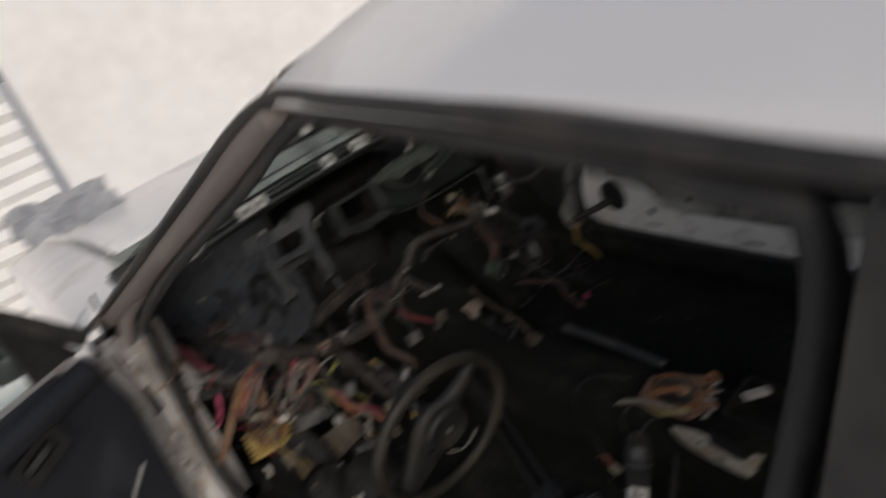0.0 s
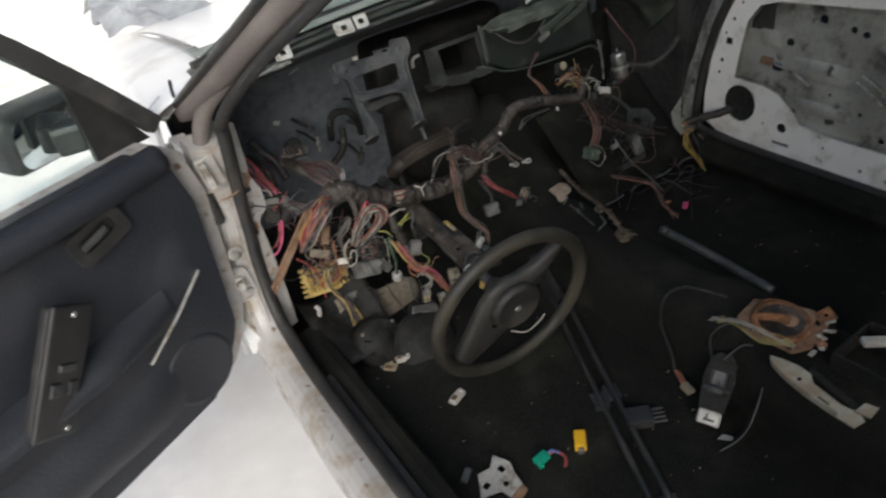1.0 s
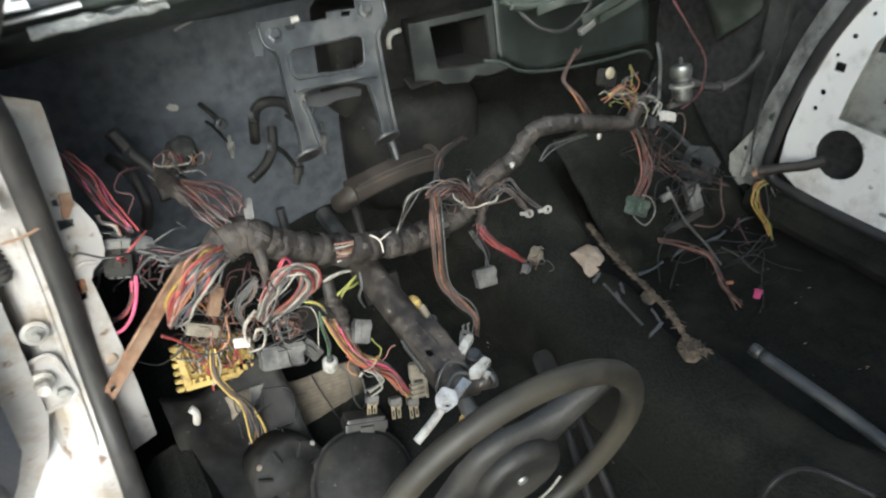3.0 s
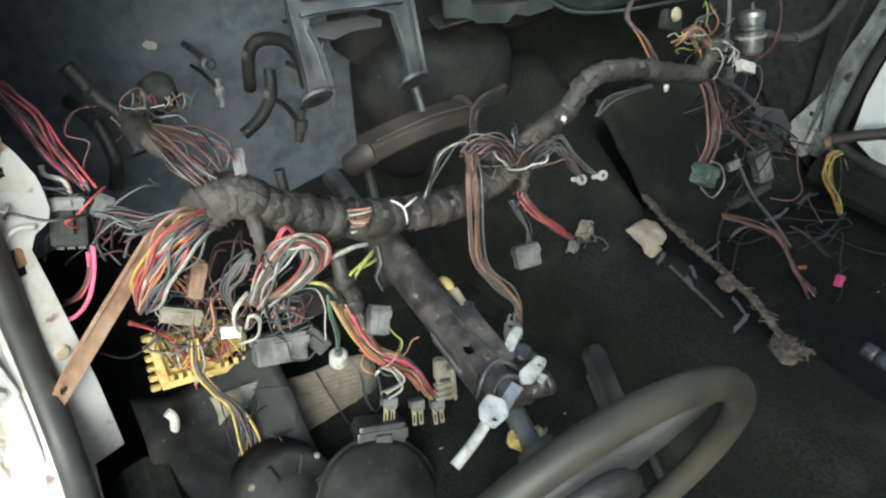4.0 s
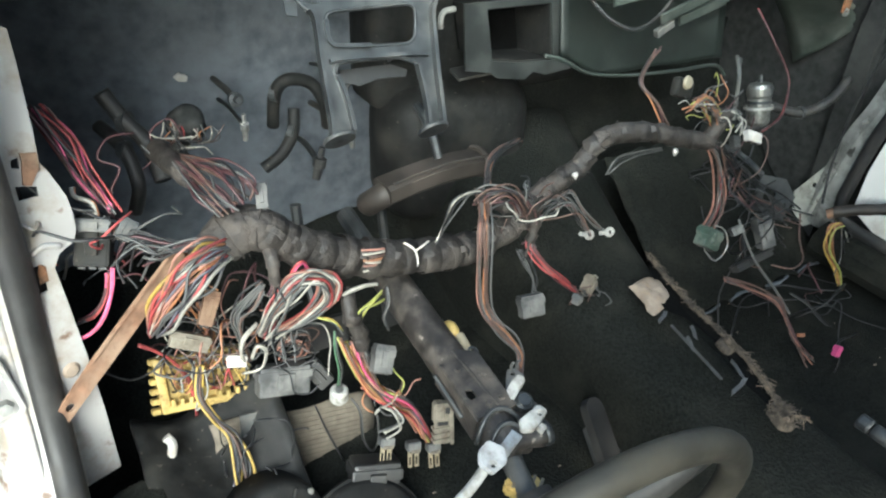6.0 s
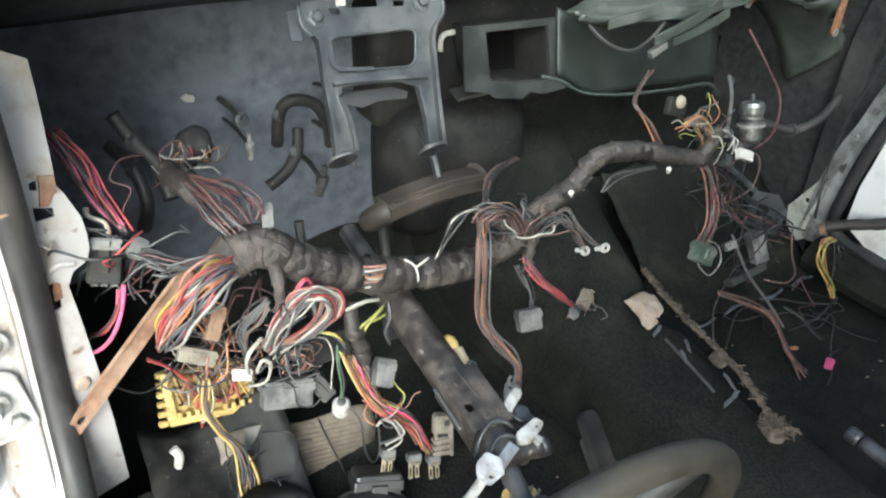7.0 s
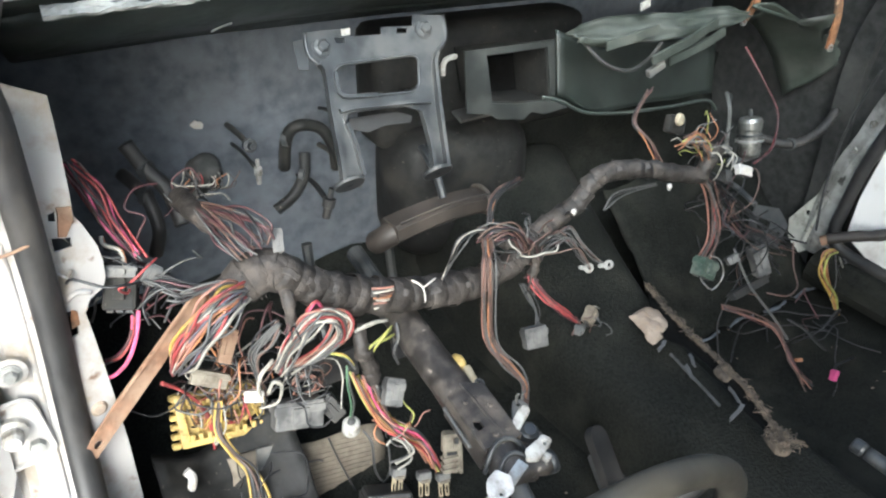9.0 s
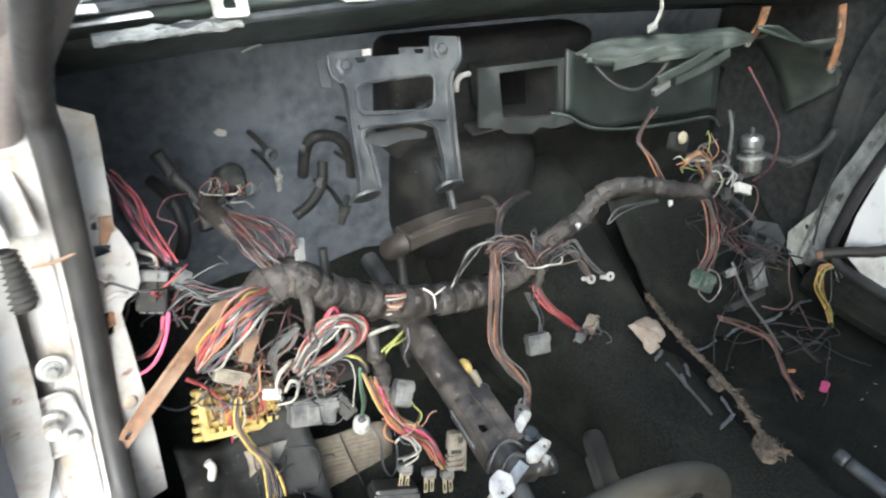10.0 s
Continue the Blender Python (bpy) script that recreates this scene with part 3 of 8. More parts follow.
    part("seal_flange", sweep([(0.668, 0.125, 0.33), (0.666, 0.128, 0.41), (0.664, 0.112, 0.52), (0.664, 0.094, 0.58), (0.664, 0.075, 0.66), (0.66, 0.035, 0.76), (0.655, -0.02, 0.84), (0.648, -0.09, 0.90)], 1, section=[(-0.002, -0.035), (0.002, -0.035), (0.009, 0.0), (0.003, 0.03), (-0.002, 0.03), (0.005, 0.0)], n=6, up=(0.2, 1, 0)), PALE_STEEL, post, "bare dirty steel flange")
    part("door_seal", sweep([(0.652, -1.1, 0.352), (0.652, -0.4, 0.352), (0.65, 0.01, 0.362), (0.652, 0.085, 0.39), (0.652, 0.088, 0.46), (0.65, 0.075, 0.56), (0.648, 0.05, 0.66), (0.645, 0.01, 0.76), (0.64, -0.03, 0.85), (0.63, -0.11, 0.91)], 0.012, 10, n=5), RUBBER, post, smooth=True)
    low = [(0.115, 0.60), (0.14, 0.525), (0.152, 0.455), (0.195, 0.375), (0.185, 0.335), (0.155, 0.31), (0.10, 0.36), (0.10, 0.43), (0.085, 0.535)]
    part("lower_flange", plate(low, 0.003, [ring(0.128, 0.49, 0.005, n=10), ring(0.16, 0.405, 0.006, n=10), ring(0.13, 0.39, 0.004, n=8)], frame_of((0.668, 0, 0), (0, 1, 0), (0, 0, 1))), FLANGE_PALE, post, "dirty pale steel flange with small holes")
    part("flange_rib", sweep([(0.665, 0.11, 0.57), (0.664, 0.125, 0.47), (0.664, 0.14, 0.40), (0.665, 0.15, 0.34)], 0.006, 8), FLANGE_PALE, post, smooth=True)
    for y, z in ((0.10, 0.56), (0.085, 0.62), (0.12, 0.45)):
        bolt(post, frame_of((0.658, y + 0.01, z), (0.3, 1, 0), (0, 0, 1)), 0.005)


def passenger_door():
    door = thing("passenger_door", "closed white door with its trim panel stripped off", "car door", (0.655, 0, 0))
    m = frame_of((0, 0, 0), (0, 1, 0), (0, 0, 1))
    outline = [(0.068, 0.40), (0.07, 0.48), (0.058, 0.58), (0.035, 0.67), (0.002, 0.765), (-0.06, 0.82), (-0.2, 0.838), (-1.09, 0.86), (-1.10, 0.335), (-0.6, 0.342), (-0.1, 0.365), (0.02, 0.375)]
    inset = [(-0.02, 0.545), (-0.025, 0.60), (-0.04, 0.70), (-0.07, 0.745), (-0.12, 0.76), (-0.5, 0.785), (-1.0, 0.80), (-1.02, 0.46), (-0.6, 0.45), (-0.3, 0.452), (-0.22, 0.462), (-0.2, 0.49), (-0.15, 0.53), (-0.11, 0.54)]
    holes = [inset, ring(-0.044, 0.476, 0.047, 0.052, 20), ring(-0.174, 0.44, 0.013), rounded(-0.177, 0.395, 0.05, 0.009, 0.004), rounded(-0.475, 0.385, 0.055, 0.009, 0.004),
             ring(-0.39, 0.39, 0.005, n=8), ring(-0.29, 0.42, 0.004, n=8), ring(-0.6, 0.40, 0.008), ring(0.03, 0.55, 0.005, n=8), ring(0.025, 0.585, 0.006, n=8), rounded(0.008, 0.64, 0.02, 0.018, 0.003), ring(0.0, 0.70, 0.005, n=8), ring(0.02, 0.66, 0.004, n=8), ring(-0.02, 0.745, 0.004, n=8), rounded(-0.075, 0.785, 0.015, 0.02, 0.003)]
    part("inner_panel", plate(outline, 0.002, holes, m), DOOR_WHITE, door, "white painted pressed panel with holes")
    back = [(0.01, 0.53), (-0.01, 0.61), (-0.03, 0.72), (-0.06, 0.77), (-0.5, 0.80), (-1.02, 0.82), (-1.04, 0.44), (-0.4, 0.435), (-0.2, 0.44), (-0.17, 0.50)]
    bh = [ring(-0.057, 0.715, 0.024, 0.028), ring(-0.223, 0.728, 0.011), ring(-0.296, 0.715, 0.008), ring(-0.325, 0.708, 0.008), ring(-0.47, 0.66, 0.075, 0.085, 24), ring(-0.41, 0.47, 0.007), rounded(-0.124, 0.59, 0.03, 0.02, 0.006), ring(-0.35, 0.52, 0.005, n=8), ring(-0.27, 0.55, 0.005, n=8), ring(-0.15, 0.66, 0.010), ring(-0.2, 0.62, 0.005, n=8), rounded(-0.72, 0.63, 0.2, 0.2, 0.04)]
    part("recessed_panel", plate(back, 0.002, bh, m @ pose(0, 0, 0.022)), DOORSKIN, door, "bare greasy steel panel with access holes")
    part("recess_wall", loft([[(0.0, y, z) for y, z in inset], [(0.022, y * 0.995 - 0.001, z) for y, z in inset]], close=True), DOORSKIN, door)
    part("outer_skin", plate([(y, z) for y, z in outline], 0.002, (), m @ pose(0, 0, 0.09)), BITUMEN_HAZED, door, "dark inside of the outer skin")
    def swell(cy, cz, w, h, d):
        return loft(wavy(9, 11, lambda u, v: (0.0235 - d * (math.sin(math.pi * u) * math.sin(math.pi * v)) ** 0.6, cy - w / 2 + w * v + 0.2 * h * u, cz - h / 2 + h * u)))
    for q in ((-0.24, 0.60, 0.15, 0.06, 0.010), (-0.25, 0.505, 0.18, 0.04, 0.009), (-0.33, 0.765, 0.30, 0.022, 0.007), (-0.10, 0.66, 0.06, 0.05, 0.008)):
        part("pressing", swell(*q), DOORSKIN, door, smooth=True)
    part("window_felt", sweep([(0.0, -0.07, 0.83), (0.005, -0.3, 0.846), (0.01, -0.7, 0.858), (0.01, -1.08, 0.868)], 1, section=[(-0.009, -0.007), (0.009, -0.007), (0.007, 0.007), (-0.007, 0.007)], up=(0, 0, 1)), RUBBER, door)
    part("speaker_cup", lathe([(0.05, 0.0), (0.048, 0.025), (0.03, 0.04), (0, 0.042)], 22, m @ pose(-0.044, 0.476, 0.003)), SIDE_DARK, door, "black speaker opening", smooth=True)
    for a, b in (((-0.34, 0.62), (-0.42, 0.56)), ((-0.33, 0.60), (-0.43, 0.53)), ((-0.12, 0.60), (-0.22, 0.565)), ((-0.26, 0.80), (-0.33, 0.79))):
        part("linkage_rod", sweep([(0.012, a[0], a[1]), (0.010, (a[0] + b[0]) / 2, (a[1] + b[1]) / 2 + 0.008), (0.012, b[0], b[1])], 0.0035, 6), STEEL, door)
    part("grease_tab", box((0.006, 0.03, 0.02), pose(0.01, -0.10, 0.605, 10, 0, 20), 0.003), RUST_PALE, door, "tan clip")
    part("upper_frame", sweep([(-0.01, 0.02, 0.93), (0.03 - 0.06, -0.2, 1.05), (-0.085, -0.62, 1.265), (-0.075, -1.05, 1.24), (-0.02, -1.10, 1.0), (0.01, -1.10, 0.86)], 1, section=[(-0.012, -0.012), (0.012, -0.012), (0.012, 0.012), (-0.012, 0.012)], n=6, up=(1, 0, 0)), PILLAR, door, "dark window frame")
    glass_line = [(-0.02, 0.90), (-0.2, 1.035), (-0.60, 1.25), (-1.03, 1.23), (-1.09, 1.0), (-1.09, 0.85), (-0.08, 0.82)]
    pane = part("window_pane", loft([[(0.012 - 0.19 * max(0, z - 0.85), y, z) for y, z in glass_line[:3]], [(0.012 - 0.19 * max(0, z - 0.85), y, z) for y, z in (glass_line[6], (-0.6, 0.85), glass_line[3])]]), GLASS_DUSTY, door, "dusty tinted side window")
    pane.visible_shadow = False
    con = thing("door_conduit", "tan rubber cable conduit between door and post", "cable conduit", (0, 0, 0))
    part("sleeve", sweep([(0.655, -0.02, 0.455), (0.63, 0.0, 0.442), (0.60, 0.035, 0.43), (0.578, 0.065, 0.415)], 0.011, 10, n=8, wobble=0.2), DUCT, con, smooth=True)
    part("tape_end", sweep([(0.585, 0.055, 0.42), (0.574, 0.072, 0.408)], 0.0095, 10), RUST_PALE, con)


def bonnet():
    def fn(u, v):
        y = 0.36 + 1.0 * u
        x = -0.60 + 1.20 * v
        return (x, y, 0.945 - 0.07 * u - 0.08 * u * u + 0.03 * (1 - (2 * v - 1) ** 2))
    ob = link("bonnet", loft(wavy(12, 16, fn), 0.012), WHITE_CLEAN, smooth=True)
    tagged(ob, "closed white painted bonnet", "bonnet")
    sc = link("scuttle_panel", loft(wavy(4, 16, lambda u, v: (-0.62 + 1.24 * v, 0.17 + 0.06 * (1 - (2 * v - 1) ** 2) + 0.22 * u, 0.948 + 0.012 * (1 - (2 * v - 1) ** 2) - 0.01 * u)), 0.003), SCUTTLE)
    tagged(sc, "scuttle panel below the windscreen, the glass's grey-green reflection painted on", "panel", kind="structure")
    for s in (1, -1):
        def ff(u, v):
            y = 0.14 + 1.25 * u
            a = v * 1.45
            drop = 0.07 * u + 0.08 * u * u
            return (s * (-0.606 - 0.17 * math.sin(a)), y, 0.937 - drop - 0.06 * (1 - math.cos(a)) - max(0, v - 0.75) * 2.2)
        wing = thing("front_wing", "white painted front wing beside the bonnet", "car wing")
        part("skin", loft(wavy(12, 18, ff), 0.003), WHITE_CLEAN, wing, smooth=True)
        part("gutter", loft(wavy(6, 8, lambda u, v: (s * (-0.56 - 0.16 * v), 0.17 + 1.1 * u, 0.925 - 0.075 * u - 0.07 * u * u - 0.012 * v)), 0.003), WHITE_CLEAN, wing)


MIRROR_TURN, MIRROR_NOD = 0.25, 0.12


def driver_door():
    ang = radians(22)
    m = frame_of((-0.775, 0.085, 0), (-math.cos(ang), -math.sin(ang), 0), (0, 0, 1))
    # local: x along the door, y up, z towards its inner face
    door = thing("driver_door", "wide open white door with black trim panel and power switch", "car door", m=m)
    base = [(-0.02, 0.50), (-0.03, 0.62), (-0.04, 0.77), (-0.02, 0.86), (0.03, 0.895), (1.02, 0.885), (1.03, 0.36), (0.35, 0.345), (0.12, 0.365), (0.04, 0.40), (0.0, 0.45)]
    part("skin", plate([(x - 0.012, y - 0.008) for x, y in base], 0.035, m=pose(0, 0, -0.075)), WHITE_CLEAN, door, "white painted outer skin")
    part("edge", plate([(x - 0.01, y - 0.006) for x, y in base], 0.04, m=pose(0, 0, -0.041)), WHITE_DIMMED, door, "white painted door edge")
    trim = [(x + 0.035 if x < 0.1 else x, y + (0.012 if y < 0.46 else 0)) for x, y in base]
    bm = plate(trim, 0.028, m=pose(0, 0, 0.001))
    part("trim_panel", bm, DOORCARD, door, "black vinyl trim panel")
    part("top_roll", sweep([(0.02, 0.868, 0.022), (0.2, 0.866, 0.034), (0.6, 0.862, 0.036), (1.02, 0.855, 0.036)], 0.024, 12, squash=1.1), DOORCARD, door, smooth=True)
    part("armrest", loft([[(0.12 + 0.9 * u, 0.66 - 0.05 * u - 0.08 * v * (1 - 0.3 * u), 0.03 + 0.055 * math.sin(math.pi * min(1, v * 1.0)) * min(1, u * 6 + 0.15)) for v in [k / 8 for k in range(9)]] for u in [k / 12 for k in range(13)]]), DOORCARD, door, smooth=True)
    part("pocket", loft([[(0.16 + 0.8 * u, 0.53 - 0.13 * v, 0.028 + 0.04 * math.sin(math.pi * v) * min(1, u * 8)) for v in [k / 8 for k in range(9)]] for u in [k / 12 for k in range(13)]]), DOORCARD, door, smooth=True)
    hm = frame_of((0.172, 0.813, 0.034), (0.95, -0.25, 0), (0.25, 0.95, 0))
    h = part("handle_bezel", plate(rounded(0, 0, 0.10, 0.058, 0.012), 0.008, [rounded(0.0, 0.003, 0.066, 0.028, 0.01)], hm), PLASTIC, door, "black pull-handle bezel")
    part("handle_lever", box((0.05, 0.012, 0.008), hm @ pose(0.008, 0.0, 0.004), 0.003), STEEL_DARK, h)
    part("handle_cup", box((0.068, 0.03, 0.004), hm @ pose(0, 0.003, -0.006)), PLASTIC, h)
    sm = frame_of((0.328, 0.672, 0.075), (0.6, -0.8, 0.05), (0.78, 0.6, 0.3))
    sw = part("switch_plate", box((0.21, 0.075, 0.012), sm, 0.005), PLASTIC, door, "black switch plate")
    part("switch_block", box((0.20, 0.068, 0.02), sm @ pose(0, 0, -0.014), 0.006), PLASTIC, door)
    for u, v in ((0.012, 0.0), (0.045, 0.016), (0.045, -0.016)):
        part("switch_button", box((0.022 if v else 0.012, 0.018 if v else 0.03, 0.008), sm @ pose(u - 0.02, v, 0.008), 0.003), STEEL_DARK, sw)
    part("screw", lathe([(0, 0.003), (0.004, 0.002), (0.005, 0)], 10, sm @ pose(-0.09, 0, 0.006)), STEEL, sw)
    part("screw", lathe([(0, 0.003), (0.004, 0.002), (0.005, 0)], 10, sm @ pose(0.092, -0.02, 0.006)), STEEL, sw)
    part("bright_strip", sweep([(0.044, 0.651, 0.034), (0.115, 0.60, 0.036), (0.198, 0.548, 0.036)], 0.0035, 8), STEEL, door, "bright metal trim strip")
    part("speaker_cover", lathe([(0.075, 0.0), (0.072, 0.004), (0.064, 0.004), (0.06, 0.002), (0, 0.003)], 36, frame_of((0.12, 0.46, 0.028), (1, 0, 0), (0, 1, 0))), DOORCARD, door, "round black speaker cover", smooth=True)
    # window frame, corner plate, glass
    fr = [(-0.02, 0.905, -0.02), (0.07, 1.02, -0.035), (0.19, 1.145, -0.055), (0.40, 1.27, -0.09), (0.62, 1.275, -0.10), (0.85, 1.255, -0.095), (0.96, 1.20, -0.08), (1.02, 0.93, -0.03)]
    part("window_frame", sweep(fr, 1, section=[(-0.016, -0.018), (0.016, -0.018), (0.014, 0.012), (-0.016, 0.012)], n=6, up=(0, 0, 1)), RUBBER, door, "black window frame")
    part("corner_plate", plate([(-0.01, 0.885), (0.09, 0.885), (0.09, 1.035), (0.07, 1.012)], 0.012, m=pose(0, 0, -0.045)), PLASTIC, door, "black mirror corner plate")
    pane = part("window_pane", plate([(0.09, 0.87), (0.09, 1.04), (0.20, 1.145), (0.40, 1.26), (0.85, 1.245), (0.98, 1.15), (1.0, 0.87)], 0.003, m=pose(0, 0, -0.045)), GLASS, door, "clear side window")
    pane.visible_shadow = False
    mm = frame_of((0.108, 0.943, -0.14), (1, 0.06, MIRROR_TURN), (-0.06, 1, MIRROR_NOD))
    mir = part("mirror_shell", box((0.175, 0.105, 0.07), mm, 0.025, 4), PLASTIC, door, "black wing mirror", smooth=True)
    part("mirror_glass", plate(rounded(0, 0, 0.15, 0.082, 0.02), 0.002, m=mm @ pose(0, 0, 0.0355)), MIRROR, mir, "mirror glass")
    part("mirror_arm", box((0.06, 0.05, 0.05), frame_of((0.085, 0.925, -0.09), (1, 0, -0.6), (0, 1, 0)), 0.01), PLASTIC, door)
    # the inner face looks to the rear
    for ob in door.children_recursive:
        ob.data.transform(Matrix.Diagonal((1, 1, -1, 1)))
        ob.data.flip_normals()


def engine_bay_clutter():
    """A crumpled grey sheet lying over the front of the car, and bits at the base of the pillar."""
    def fn(u, v):
        x, y = -0.70 + 0.30 * v, 0.95 + 0.45 * u
        n = noise.noise((x * 7, y * 7, 3)) * 0.05 + noise.noise((x * 19, y * 19, 8)) * 0.025
        return (x + n * 0.6, y, 0.885 + n + 0.05 * math.sin(math.pi * u))
    ob = link("crumpled_sheet", loft(wavy(24, 24, fn)), PLASTIC_PALE, smooth=False)
    tagged(ob, "crumpled grey plastic sheet lying over the front wing", "plastic sheet")
    wb = thing("pillar_base_clutter", "bare white metal tabs at the base of the windscreen pillar", "bracket")
    part("tab", box((0.05, 0.05, 0.004), pose(-0.735, 0.18, 0.905, 10, -20, 30), 0.001), WHITE_DIMMED, wb)
    part("tab", box((0.05, 0.03, 0.004), pose(-0.76, 0.15, 0.90, -15, 10, 10), 0.001), ZINC, wb)
    part("dark_clip", box((0.02, 0.02, 0.02), pose(-0.715, 0.19, 0.90, 20, 10, 30), 0.004), PLASTIC, wb)
    part("wire_end", sweep([(-0.705, 0.17, 0.90), (-0.712, 0.15, 0.93), (-0.71, 0.14, 0.96)], 0.003, 6), RUBBER, wb)


# Grey-green of the windscreen's reflection, painted onto the scuttle.
SCUTTLE = material("scuttle_glass_reflection", (0.16, 0.18, 0.16), 0.45, vary=0.2, scale=30, dirt=(0.06, 0.065, 0.058), dirt_scale=9, dirt_amount=0.5)
FLANGE_PALE = material("stained_pale_paint", (0.46, 0.46, 0.41), 0.5, vary=0.25, scale=22, bump=0.15, dirt=(0.13, 0.125, 0.10), dirt_scale=22, dirt_amount=0.5, speck=(0.05, 0.045, 0.035), speck_scale=45, speck_amount=0.55)
PLASTIC_PALE = material("grey_sheeting", (0.36, 0.37, 0.38), 0.35, vary=0.3, scale=12, bump=0.2)


def beyond_the_window():
    bench = thing("workbench", "pale workbench beside the wall", "workbench", (1.9, -0.2, 0))
    part("top", box((0.8, 2.4, 0.04), pose(0, 0, 0.50), 0.005), BOARD, bench)
    for sx in (-0.35, 0.35):
        for sy in (-1.1, 1.1):
            part("leg", box((0.06, 0.06, 0.48), pose(sx, sy, 0.24), 0.004), STEEL_DARK, bench)
    red = material("red_plastic", (0.5, 0.03, 0.03), 0.4, vary=0.1, dirt=(0.3, 0.05, 0.04), dirt_amount=0.3)
    for y in (-0.08, -0.36):
        crate = thing("storage_crate", "red plastic storage crate on the bench", "crate", (1.66, y, 0.52), group="crates on the bench")
        part("shell", box((0.25, 0.24, 0.17), pose(0, 0, 0.085), 0.012), red, crate)
        part("rim", box((0.27, 0.26, 0.02), pose(0, 0, 0.18), 0.004), red, crate)
    tin = thing("tin", "yellow tin beside the crates", "tin", (1.62, 0.17, 0.52))
    part("can", lathe([(0, 0), (0.055, 0), (0.055, 0.15), (0.05, 0.155), (0, 0.155)], 20), YELLOW_PLASTIC, tin)


ground()
walls()
car_floor()
tunnel()
firewall()
side_walls()
cowl()
pillars()
roof()
windscreen()
sills()
rear()
body_sides()
hinge_posts()
passenger_door()
bonnet()
driver_door()
engine_bay_clutter()
beyond_the_window()

# ---- the stripped dashboard ----
def clip_row():
    """Steel dash mounts along the foot of the windscreen."""
    strip = thing("dash_mount_rail", "dark rail with pale steel dash mounts below the windscreen", "rail", kind="structure")
    def at(x):
        k = x / 0.66
        return Vector((x, 0.17 + 0.07 * (1 - k * k), 0.928 + 0.012 * (1 - k * k)))
    part("rail", sweep([at(-0.62 + 0.0775 * i) + Vector((0, 0.0, 0.004)) for i in range(17)], 0.006, 8, n=2), STEEL_DARK, strip)
    part("rail", sweep([at(-0.60 + 0.075 * i) + Vector((0, -0.012, -0.022)) for i in range(17)], 0.005, 8, n=2), STEEL_DARK, strip)
    for x, w in ((-0.485, 0.035), (-0.339, 0.042), (-0.296, 0.03), (-0.085, 0.034), (0.02, 0.055), (0.135, 0.03), (0.30, 0.035), (0.45, 0.035)):
        p = at(x)
        m = frame_of(p + Vector((0, -0.012, -0.006)), (1, -0.0, 0), (0, 0.5, 0.85))
        holes = [rounded(0, 0, 0.013, 0.011, 0.003)] if w < 0.05 else [rounded(-0.014, 0, 0.011, 0.01, 0.003), rounded(0.014, 0, 0.011, 0.01, 0.003)]
        part("dash_mount", plate(rounded(0, 0, w, 0.028, 0.004), 0.004, holes, m), ZINC, strip, "pale steel mount with square hole")


def dash_edge():
    e = thing("dash_edge_strip", "chipped white painted strip below the windscreen corner", "strip", kind="structure")
    part("strip", loft(wavy(5, 24, lambda u, v: (-0.615 + 0.14 * v, 0.15 + 0.03 * v + 0.018 * u, 0.909 + 0.006 * u + 0.004 * noise.noise((v * 9, u * 3, 2)))), 0.003), PALE_STEEL, e)


def cowl_face():
    """The dark panel that hangs below the windscreen foot."""
    def fn(u, v):
        x = -0.655 + 1.31 * v
        k = 2 * v - 1
        y = 0.185 + 0.065 * (1 - k * k) + 0.05 * u + 0.12 * u * u
        z = 0.905 - 0.075 * u + 0.012 * (1 - k * k)
        return (x, y + 0.004 * noise.noise((x * 12, u * 3, 5)), z)
    ob = link("dash_crossmember", loft(wavy(8, 50, fn), 0.004), GREEN_DARK, smooth=True)
    tagged(ob, "dark green painted crossmember under the windscreen", "crossmember", kind="structure")


